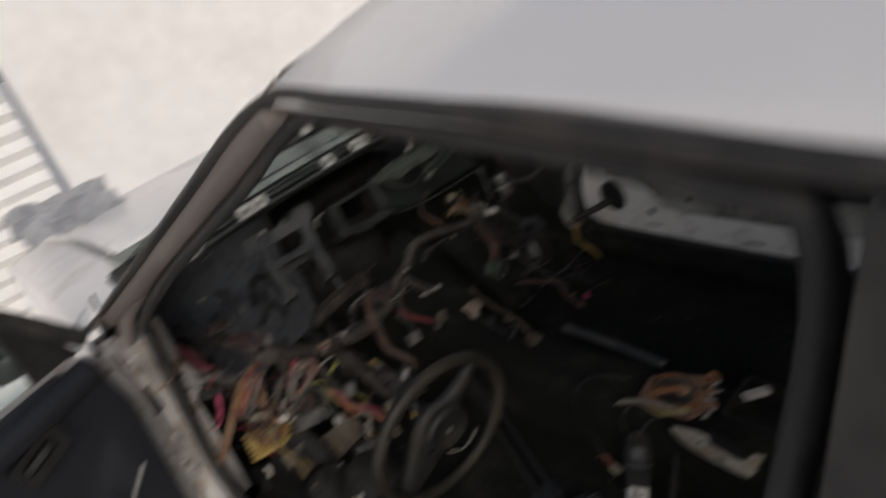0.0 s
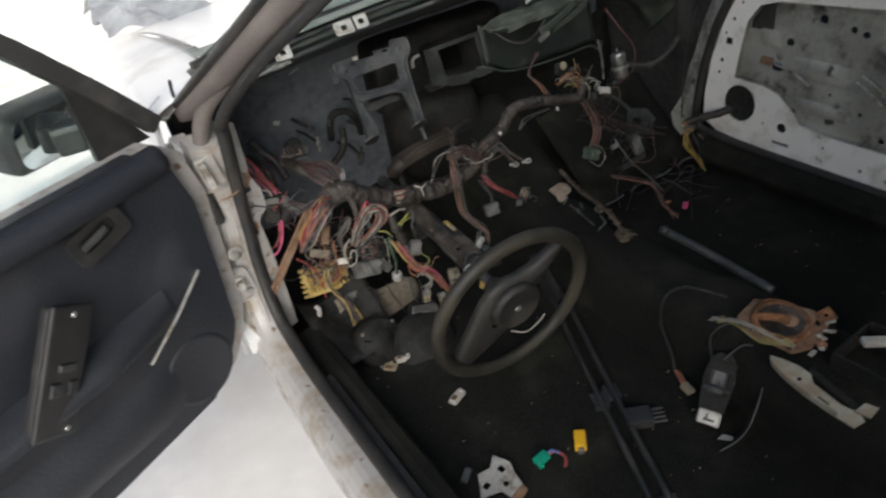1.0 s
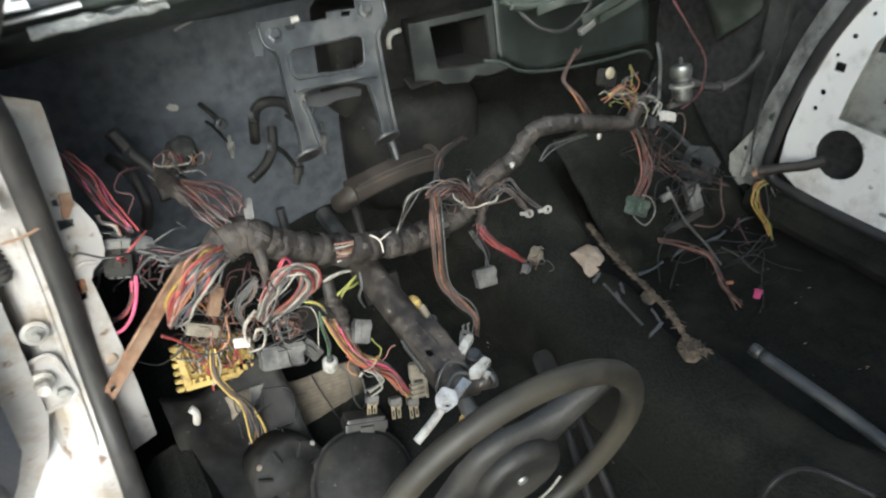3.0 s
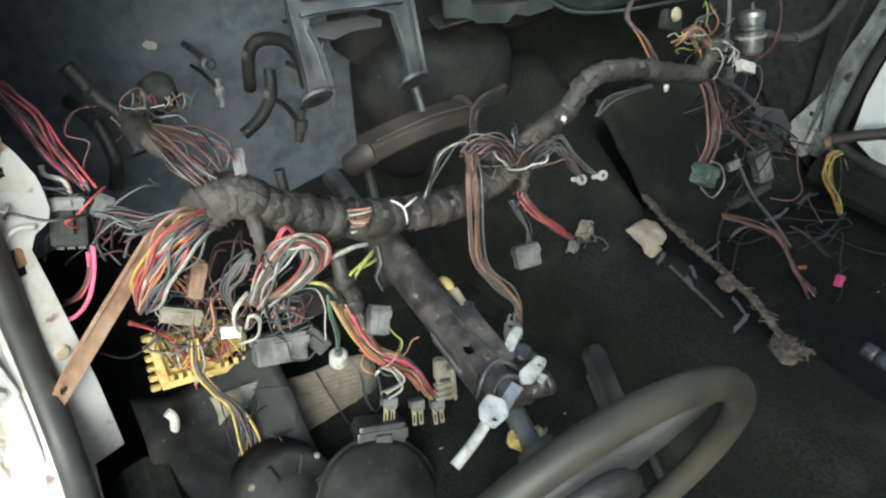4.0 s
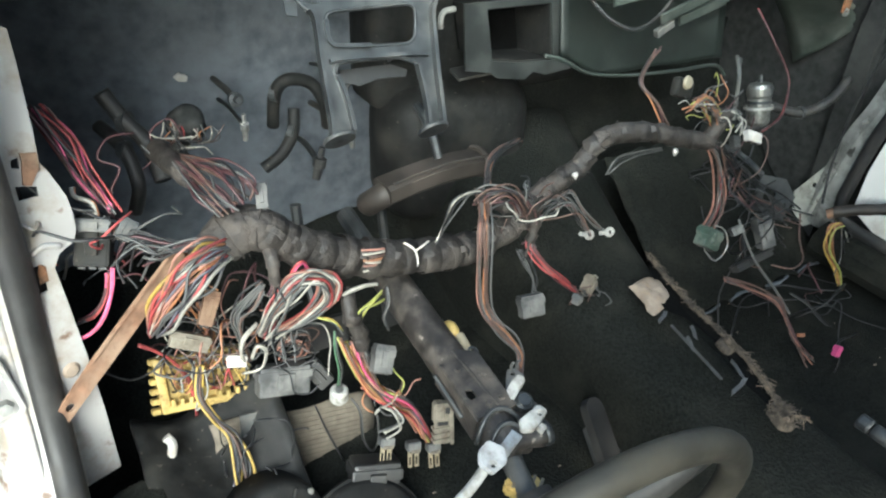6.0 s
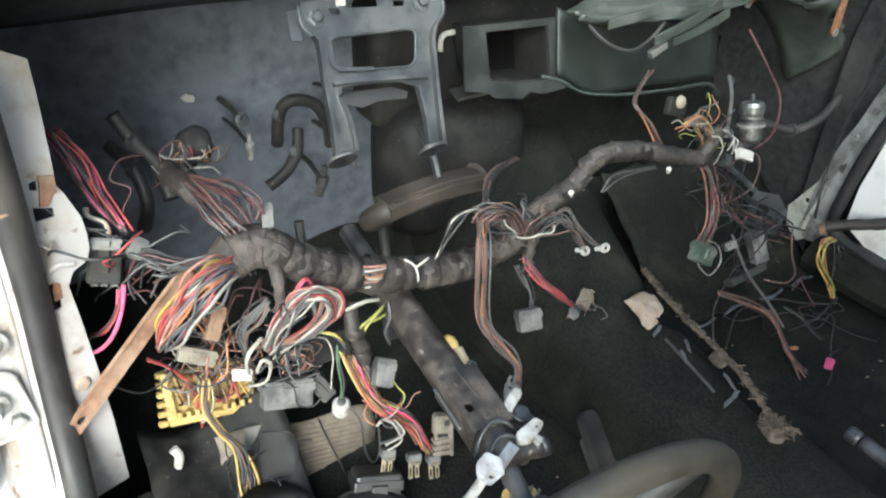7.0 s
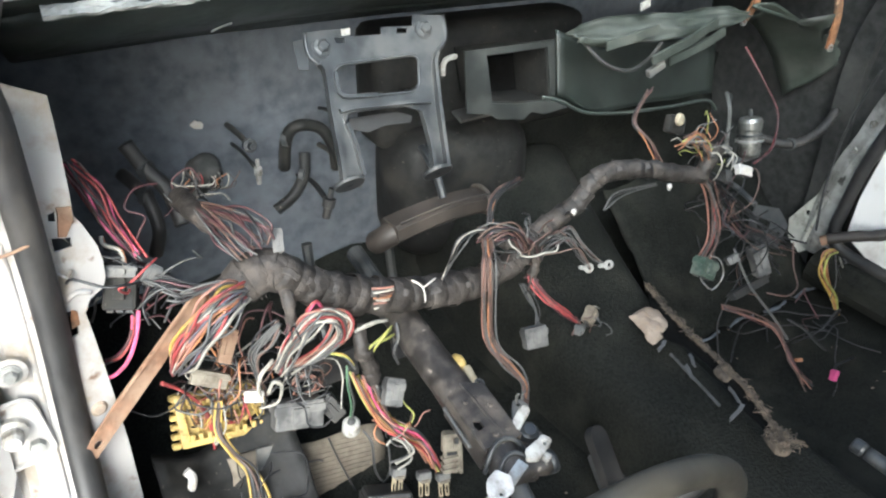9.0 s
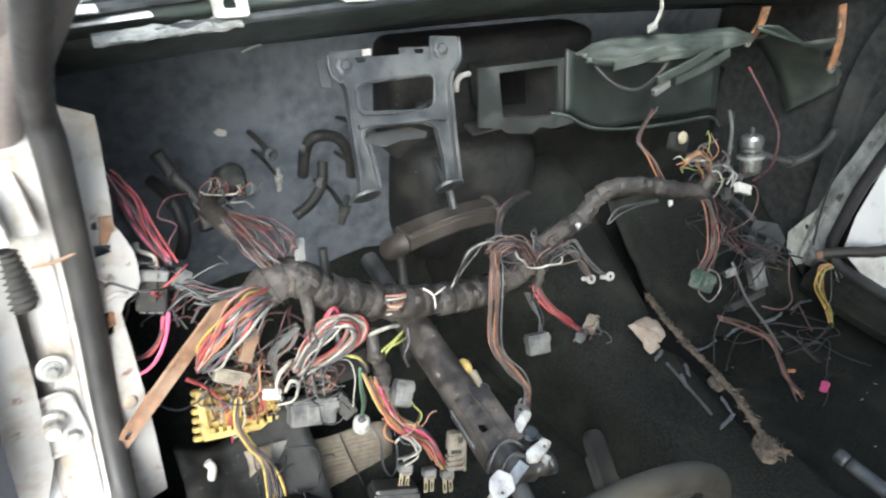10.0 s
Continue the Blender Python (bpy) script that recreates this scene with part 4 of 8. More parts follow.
def radio_bracket():
    m = frame_of((-0.267, 0.273, 0.838), (1, 0.0, 0.05), (0.0, 0.51, 0.86))
    br = thing("radio_bracket", "dark steel radio bracket bolted under the crossmember", "bracket", m=m)
    edge = [(-0.085, 0.012), (-0.051, 0.010), (-0.032, 0.009), (-0.034, -0.001), (0.010, -0.005), (0.012, 0.004), (0.055, -0.001), (0.060, 0.013), (0.102, 0.006), (0.097, -0.024), (0.077, -0.04), (0.069, -0.05), (0.064, -0.074), (0.055, -0.126), (0.046, -0.184), (0.026, -0.185), (0.033, -0.153), (0.034, -0.107), (0.01, -0.095), (-0.06, -0.09), (-0.069, -0.102), (-0.066, -0.13), (-0.066, -0.167), (-0.072, -0.173), (-0.093, -0.169), (-0.089, -0.146), (-0.082, -0.09), (-0.076, -0.038), (-0.08, -0.026), (-0.088, -0.014)]
    hole = [(-0.063, -0.041), (-0.058, -0.035), (-0.05, -0.0325), (-0.008, -0.034), (0.04, -0.0355), (0.048, -0.038), (0.0515, -0.044), (0.043, -0.073), (0.038, -0.079), (0.03, -0.082), (-0.018, -0.077), (-0.057, -0.0715), (-0.063, -0.068), (-0.066, -0.062)]
    slots = [[(-0.052, 0.0), (-0.038, -0.002), (-0.039, -0.008), (-0.05, -0.007)], [(0.033, 0.0), (0.047, -0.002), (0.045, -0.0085), (0.031, -0.007)]]
    part("face", plate(edge, 0.003, [hole] + slots), STEEL_DARK, br)
    def lip(pts, d=0.008, mat=STEEL_DARK):
        part("flange", sweep([(x, y, 0.003 + d * 0.4) for x, y in pts], 1, section=[(-0.0018, -d), (0.0018, -d), (0.0022, d), (-0.0022, d)], up=(0, 0, 1), n=4), mat, br)
    lip([(-0.08, -0.028), (-0.076, -0.04), (-0.083, -0.09), (-0.089, -0.146), (-0.093, -0.168)])
    lip([(-0.068, -0.103), (-0.065, -0.13), (-0.066, -0.167)], 0.006)
    lip([(0.076, -0.041), (0.069, -0.052), (0.064, -0.076), (0.055, -0.126), (0.046, -0.183)])
    lip([(0.034, -0.108), (0.033, -0.15), (0.027, -0.184)], 0.006)
    lip([(-0.072, -0.0865), (-0.045, -0.0875), (0.034, -0.096), (0.05, -0.099)], 0.005)
    lip(hole[10:] + hole[:1], 0.004)
    part("return_sheet", plate([(-0.055, -0.094), (0.01, -0.098), (0.03, -0.108), (0.026, -0.116), (-0.01, -0.112), (-0.035, -0.116), (-0.055, -0.108)], 0.002, m=pose(0, 0, -0.02)), PLASTIC, br)
    part("rolled_edge", sweep([(x, y, 0.002) for x, y in hole + hole[:1]], 0.0024, 6, n=2, smooth=False), STEEL_DARK, br, smooth=True)
    part("rolled_edge", sweep([(x, y, 0.002) for x, y in edge[8:15]], 0.003, 6, n=3), STEEL_DARK, br, smooth=True)
    part("rolled_edge", sweep([(x, y, 0.002) for x, y in edge[15:23]], 0.0024, 6, n=3), STEEL_DARK, br, smooth=True)
    part("rolled_edge", sweep([(x, y, 0.002) for x, y in edge[24:] + edge[:1]], 0.003, 6, n=3), STEEL_DARK, br, smooth=True)
    for x, y in ((-0.083, -0.17), (0.036, -0.184)):
        part("foot", lathe([(0.004, 0.0), (0.019, 0.0), (0.02, 0.002), (0.019, 0.005), (0.004, 0.005)], 20, frame_of((x, y, -0.004), (1, 0, 0), (0, 0.3, 1))), STEEL_DARK, br)
    part("side_ear", plate([(-0.1, 0.005), (-0.084, 0.007), (-0.091, -0.031), (-0.103, -0.028)], 0.003, m=pose(0, 0, -0.006)), STEEL_DARK, br)
    part("steel_tab", box((0.012, 0.008, 0.003), pose(-0.036, 0.004, 0.006, 25, 0, 0), 0.001), ZINC, br, "bright bent tab")
    bolt(br, pose(-0.069, -0.0086, 0.003), 0.0075, STEEL_DARK)
    bolt(br, pose(0.07, -0.0074, 0.003), 0.0075, STEEL_DARK)


# Paler than the blower's front wall: light on sheet, folds and shroud painted in.
GREEN_LIT = material("lit_green_sheet", (0.03, 0.036, 0.03), 0.42, vary=0.35, scale=35, bump=0.3, dirt=(0.065, 0.07, 0.06), dirt_scale=12, dirt_amount=0.5)
BLOWER = material("black_green_moulding", (0.012, 0.016, 0.0135), 0.45, vary=0.3, scale=30, bump=0.12, dirt=(0.03, 0.036, 0.031), dirt_scale=8, dirt_amount=0.5)
MOTOR = material("dull_plated_steel", (0.2, 0.2, 0.185), 0.32, 0.7, vary=0.25, scale=40, bump=0.1, dirt=(0.07, 0.066, 0.056), dirt_scale=28, dirt_amount=0.5)


HEATER = material("dusty_heater_plastic", (0.016, 0.018, 0.017), 0.45, vary=0.25, scale=40, bump=0.12, dirt=(0.04, 0.043, 0.039), dirt_scale=10, dirt_amount=0.5)


FACE_OUT = [(-0.09, 0.05), (0.089, 0.05), (0.108, -0.062), (0.06, -0.066), (0.035, -0.058), (0.02, -0.068), (-0.03, -0.06), (-0.045, -0.05), (-0.087, -0.042)]
FACE_HOLE = [(-0.052, 0.04), (0.062, 0.04), (0.073, -0.045), (0.005, -0.041), (-0.041, -0.033)]


def heater_box():
    hb = thing("heater_box", "dark heater housing with an open square duct", "heater", (0, 0, 0))
    m = frame_of((-0.008, 0.32, 0.735), (1, 0.0, 0.0), (0, 0.1, 1))
    part("duct_face", plate(FACE_OUT, 0.004, [FACE_HOLE], m), HEATER, hb)
    # Walls darker than the face and a black back paint the duct's shade.
    part("duct_wall", loft([[(x, y, 0.0) for x, y in FACE_HOLE], [(x, y, -0.09) for x, y in FACE_HOLE]], 0.002, close=True), HOUSING, hb).matrix_local = m
    part("duct_back", plate(FACE_HOLE, 0.003, m=m @ pose(0, 0, -0.09)), VOID, hb)
    part("body", box((0.42, 0.10, 0.20), pose(0.02, 0.475, 0.70), 0.03, 3), HOUSING, hb, smooth=True)
    part("lower_body", box((0.27, 0.16, 0.24), pose(-0.04, 0.44, 0.52), 0.075, 6), HOUSING, hb, smooth=True)
    part("flap", box((0.10, 0.006, 0.03), m @ pose(-0.03, -0.055, -0.04, 20, 0, 3), 0.002), PLASTIC, hb)
    bl = thing("blower_housing", "dark green blower housing with a curved cowl", "blower", (0, 0, 0))
    part("front_wall", loft(wavy(12, 20, lambda u, v: (0.07 + 0.385 * v, 0.30 + 0.015 * math.sin(v * 3) + 0.02 * u, 0.70 - 0.05 * min(1, v * 4) + (0.1 + 0.02 * min(1, v * 4) - 0.02 * v) * u + 0.004 * noise.noise((v * 6, u * 4, 3))), ), 0.004), BLOWER, bl, smooth=True)
    low = smooth_path([(0.052, 0.25, 0.798), (0.123, 0.245, 0.786), (0.202, 0.245, 0.786), (0.29, 0.245, 0.786), (0.367, 0.25, 0.788), (0.426, 0.25, 0.796)], 6)
    top = smooth_path([(0.047, 0.275, 0.806), (0.107, 0.285, 0.818), (0.188, 0.285, 0.820), (0.286, 0.28, 0.816), (0.38, 0.28, 0.818), (0.446, 0.27, 0.806)], 6)
    def crumple(u, v):
        i = min(int(v * 30), 30)
        p = low[i].lerp(top[i], u)
        return p + Vector((0.3, -1, 0.6)) * (0.010 * noise.noise((v * 11, u * 2.5, 3)) + 0.006 * noise.noise((v * 4 + u * 5, u * 3, 9)) + 0.008 * math.sin(math.pi * u))
    part("top_sheet", loft(wavy(12, 31, crumple), 0.003), GREEN_LIT, bl, "crumpled dull green sheet", smooth=True)
    for q in (((0.20, 0.236, 0.757), (0.27, 0.228, 0.784), (0.33, 0.232, 0.808)), ((0.24, 0.236, 0.752), (0.31, 0.232, 0.772), (0.36, 0.236, 0.788)), ((0.10, 0.24, 0.79), (0.15, 0.232, 0.80), (0.20, 0.236, 0.808))):
        part("fold", sweep(q, 1, section=[(-0.007, -0.002), (0.007, -0.002), (0.008, 0.002), (-0.007, 0.002)], up=(0, 1, 0), n=5), GREEN_LIT, bl)
    upper = smooth_path([(0.437, 0.25, 0.82), (0.497, 0.24, 0.802), (0.567, 0.23, 0.782), (0.625, 0.22, 0.752), (0.655, 0.21, 0.721)], 5)
    lower = smooth_path([(0.50, 0.30, 0.785), (0.56, 0.30, 0.747), (0.61, 0.30, 0.70), (0.64, 0.29, 0.655), (0.65, 0.28, 0.625)], 5)
    part("scroll", loft(wavy(10, 21, lambda u, v: upper[round(v * 20)].lerp(lower[round(v * 20)], u) + Vector((0.012, -0.035, 0.02)) * math.sin(math.pi * u) + Vector((0, -0.006, 0)) * noise.noise((u * 4, v * 5, 2))), 0.003), GREEN_LIT, bl, "curved dull green shroud", smooth=True)
    part("scroll_edge", sweep(upper, 0.0035, 8, n=2, smooth=False), GREEN_LIT, bl, smooth=True)
    part("seam", sweep([(0.029, 0.29, 0.708), (0.066, 0.285, 0.697), (0.114, 0.28, 0.673), (0.204, 0.28, 0.658), (0.325, 0.28, 0.651), (0.412, 0.28, 0.649), (0.447, 0.28, 0.626)], 0.0028, 8), GREEN_DARK, bl, smooth=True)
    part("loop_cable", sweep([(0.07, 0.27, 0.80), (0.10, 0.24, 0.765), (0.15, 0.235, 0.748), (0.2, 0.245, 0.758), (0.23, 0.25, 0.78)], 0.003, 6), RUBBER, bl)
    part("clip", box((0.035, 0.01, 0.012), pose(0.215, 0.24, 0.742, 0, -25, 0), 0.002), PLASTIC_GREY, bl)
    can = thing("blower_motor", "small cylindrical steel motor with a band", "motor", m=frame_of((0.433, 0.185, 0.60), (1, 0.1, 0), (0, 1, -0.25)))
    part("can", lathe([(0, -0.03), (0.016, -0.03), (0.019, -0.024), (0.019, 0.018), (0.021, 0.022), (0.021, 0.034), (0.018, 0.04), (0.008, 0.043), (0, 0.043)], 24), MOTOR, can)
    part("band", lathe([(0.0195, -0.002), (0.024, -0.002), (0.024, 0.003), (0.0195, 0.003)], 24), CAST, can)
    part("groove", lathe([(0.0192, 0.008), (0.0205, 0.009), (0.0205, 0.012), (0.0192, 0.013)], 24), STEEL_DARK, can)
    part("tip", lathe([(0, 0.056), (0.003, 0.055), (0.004, 0.042), (0, 0.042)], 12), STEEL_DARK, can)
    part("mount", sweep([(0.03, 0.01, -0.03), (0.02, 0.005, -0.035), (-0.03, 0.01, -0.034)], 0.006, 6), STEEL_DARK, can)
    st = thing("hanging_stay", "thin steel stay with an eyelet", "bracket", (0, 0, 0))
    part("stay", sweep([(0.385, 0.222, 0.685), (0.375, 0.2, 0.66), (0.372, 0.19, 0.62), (0.365, 0.18, 0.59)], 0.0032, 6), MOTOR, st)
    part("eyelet", plate(ring(0, 0, 0.010), 0.002, [ring(0, 0, 0.004, n=10)], frame_of((0.392, 0.22, 0.672), (1, 0.2, 0), (0, 0.1, 1))), STEEL_DARK, st)
    d = thing("round_plug", "cream round plug on a black backing", "plug", m=frame_of((0.218, 0.176, 0.677), (1, 0.1, 0), (0, 0.25, 1)))
    part("disc", lathe([(0, 0.006), (0.004, 0.006), (0.009, 0.004), (0.0105, 0.0), (0, 0)], 18), CREAM, d)
    part("backing", box((0.042, 0.03, 0.015), pose(0.005, -0.01, -0.012, 0, 0, -20), 0.006), HOUSING, d)


def straps():
    for p, q in (((0.445, 0.25, 0.855), (0.44, 0.265, 0.79)), ((0.585, 0.20, 0.86), (0.60, 0.19, 0.745))):
        a, b = Vector(p), Vector(q)
        s = thing("orange_strap", "orange-brown rusty steel strap hanging from the crossmember", "strap", group="rusty straps")
        part("band", sweep([a, a.lerp(b, 0.5) + Vector((0.004, -0.004, 0)), b], 1, section=[(-0.009, -0.002), (0.009, -0.002), (0.009, 0.002), (-0.009, 0.002)], up=(0, 1, 0)), RUST, s)
        part("eye", lathe([(0.003, 0), (0.007, 0), (0.007, 0.004), (0.003, 0.004)], 12, frame_of(b, (1, 0, 0), (0, 0.2, 1))), STEEL, s)
    cl = thing("steel_clip", "small bent steel clip on the crossmember", "clip", m=pose(0.19, 0.262, 0.838, 0, -15, 10))
    part("tab", box((0.022, 0.004, 0.012), None, 0.001), ZINC, cl)
    part("arm", sweep([(0.008, 0, 0.004), (0.018, -0.002, 0.022), (0.02, 0, 0.04)], 0.003, 6), ZINC, cl)


def ducts_and_hoses():
    d = thing("air_duct", "brown-black plastic air duct, a dark block painting the shade of its mouth", "duct")
    wall = [(-0.020, -0.013), (0.017, -0.014), (0.021, -0.009), (0.021, 0.009), (0.015, 0.013), (-0.015, 0.013), (-0.021, 0.008), (-0.022, -0.009)]
    part("tube", sweep([(-0.276, 0.215, 0.588), (-0.23, 0.22, 0.593), (-0.171, 0.225, 0.596), (-0.117, 0.23, 0.592)], 1, section=wall, n=6, up=(0, 0, 1)), DUCT, d)
    part("mouth", sweep([(-0.117, 0.230 + 0.027 * math.cos(q), 0.592 + 0.018 * math.sin(q)) for q in [0.2 + 2 * math.pi * k / 20 for k in range(21)]], 0.004, 6, n=2), DUCT, d)
    # Thin dark block put in for the shade inside the mouth.
    part("dark_end", box((0.003, 0.04, 0.024), pose(-0.1158, 0.230, 0.592, 0, 0, 3)), RUBBER, d)
    part("seam", sweep([(-0.27, 0.196, 0.606), (-0.19, 0.202, 0.614), (-0.12, 0.208, 0.61)], 0.002, 6), DUCT, d)
    part("elbow", sweep([(-0.262, 0.212, 0.588), (-0.278, 0.222, 0.575), (-0.283, 0.245, 0.555)], 0.017, 14), DUCT, d, smooth=True)
    part("stay", sweep([(-0.185, 0.228, 0.61), (-0.185, 0.25, 0.64), (-0.18, 0.30, 0.66)], 0.006, 8), STEEL_DARK, d)
    def hose(label, pts, r, mat=HOUSING):
        h = thing("hose", label, "hose")
        part("tube", sweep(pts, r, 10, n=8, wobble=0.05), mat, h, smooth=True)
        part("hose_clip", lathe([(r, -0.004), (r + 0.003, -0.004), (r + 0.003, 0.004), (r, 0.004)], 14, frame_of(pts[1], (Vector(pts[2]) - Vector(pts[1])).orthogonal(), Vector((0, 0, 1)))), STEEL_DARK, h)
    hose("black rubber hose curving up the firewall", [(-0.33, 0.385, 0.648), (-0.339, 0.37, 0.62), (-0.361, 0.36, 0.596), (-0.388, 0.36, 0.579)], 0.0085)
    hose("black rubber hose behind the radio bracket", [(-0.349, 0.43, 0.61), (-0.347, 0.41, 0.665), (-0.331, 0.4, 0.685), (-0.298, 0.4, 0.676), (-0.28, 0.4, 0.646), (-0.269, 0.42, 0.6)], 0.009)
    hose("black hose stub on the firewall", [(-0.565, 0.36, 0.715), (-0.548, 0.35, 0.68), (-0.53, 0.33, 0.655), (-0.525, 0.3, 0.62)], 0.010, RUBBER)
    hose("thin black hose beside the firewall", [(-0.575, 0.4, 0.66), (-0.555, 0.36, 0.64), (-0.55, 0.34, 0.60), (-0.56, 0.35, 0.56)], 0.009, RUBBER)
    # turned fittings and pipe stubs on the firewall behind the bracket
    for p, r, ln, turn, mat in (((-0.405, 0.40, 0.668), 0.010, 0.03, (75, 20, 0), STEEL_DARK), ((-0.402, 0.38, 0.635), 0.006, 0.04, (8, 0, 0), CAST), ((-0.255, 0.42, 0.672), 0.007, 0.06, (5, -8, 0), CAST), ((-0.24, 0.41, 0.655), 0.004, 0.045, (0, 25, 0), STEEL_DARK),
                                ((-0.26, 0.40, 0.61), 0.010, 0.028, (70, 10, 0), STEEL_DARK), ((-0.30, 0.38, 0.56), 0.010, 0.05, (0, 15, 0), PLASTIC), ((-0.225, 0.43, 0.58), 0.007, 0.06, (0, 0, 0), PLASTIC_GREY), ((-0.155, 0.40, 0.705), 0.007, 0.05, (0, 65, 0), STEEL_DARK)):
        b = thing("firewall_fitting", "small dull grey pipe fitting on the firewall", "fitting", m=pose(*p, *turn), group="fittings on the firewall")
        part("body", lathe([(0, ln / 2), (r * 0.45, ln / 2), (r * 0.5, ln * 0.2), (r, ln * 0.16), (r, -ln * 0.1), (r * 0.7, -ln * 0.14), (r * 0.6, -ln / 2), (0, -ln / 2)], 12), mat, b, smooth=False)
        foot = b.matrix_world.inverted() @ Vector((p[0], 0.525, p[2] - 0.01))
        part("stem", sweep([(0, 0, 0), foot * 0.5 + Vector((0, 0, r)), foot], r * 0.45, 8, n=4), RUBBER, b, smooth=True)
    vv = thing("bent_tap", "small bent white metal tap", "tap", (-0.135, 0.32, 0.765))
    part("spout", sweep([(0.02, 0, 0.015), (0.0, -0.01, 0.016), (-0.006, -0.01, 0.008), (-0.006, -0.01, -0.006)], 0.004, 8), ZINC, vv)
    chip = thing("paper_scrap", "small white scrap stuck to the firewall", "scrap", m=pose(-0.453, 0.505, 0.672, 5, 30, 0))
    part("flake", plate([(-0.010, -0.003), (-0.003, -0.006), (0.002, -0.005), (0.009, -0.002), (0.008, 0.005), (0.003, 0.007), (-0.002, 0.005), (-0.006, 0.006)], 0.003, m=pose(0, 0, 0, 90, 0, 0)), WHITE_PLASTIC, chip)
    g = thing("wire_pin", "thin bright pin on the crossmember", "pin", m=pose(-0.45, 0.262, 0.862, 0, -12, 0))
    part("pin", sweep([(-0.012, 0, 0), (0.0, -0.001, 0.002), (0.012, 0, 0.002)], 0.0012, 6), STEEL, g)
    j = thing("multi_plug", "dull grey domed multi-pin plug with pale wire ends", "plug", m=pose(-0.488, 0.31, 0.684, 20, 15, 0) @ Matrix.Scale(0.78, 4))
    part("shell", lathe([(0, 0.026), (0.012, 0.025), (0.02, 0.02), (0.024, 0.010), (0.025, -0.004), (0.03, -0.006), (0.03, -0.012), (0.022, -0.014), (0, -0.014)], 22, pose(0.004, 0, 0, 15, 0, 0)), SIDE_DARK, j, smooth=True)
    part("neck", sweep([(0.0, 0, -0.012), (0.004, 0.005, -0.035), (0.0, 0.0, -0.055)], 0.015, 12), PLASTIC, j, smooth=True)
    rng = random.Random(12)
    for k in range(16):
        x = -0.035 + 0.0052 * k
        part("wire_end", sweep([(x * 0.5, -0.012, -0.03), (x, -0.026, -0.012), (x + 0.006 * math.sin(k), -0.028, 0.004), (x + rng.uniform(-0.012, 0.016), -0.016, 0.008 + 0.008 * rng.random())], 0.0011, 5), WIRES[("white", "orange", "grey", "white", "brown", "grey", "red", "black", "white", "maroon")[k % 10]], j)


KEY_GREY = material("grey_key_plastic", (0.42, 0.42, 0.42), 0.5, vary=0.1, scale=40, dirt=(0.16, 0.15, 0.13), dirt_scale=30)
GRIME = material("greasy_column_steel", (0.026, 0.023, 0.021), 0.5, 0.25, vary=0.5, scale=48, bump=0.7, dirt=(0.08, 0.068, 0.057), dirt_scale=34, dirt_amount=0.5, speck=(0.2, 0.175, 0.15), speck_scale=80, speck_amount=0.45)


LUG_WHITE = material("chalky_cast_alloy", (0.36, 0.355, 0.335), 0.7, vary=0.25, scale=60, bump=0.35, dirt=(0.16, 0.145, 0.12), dirt_scale=45, dirt_amount=0.5)


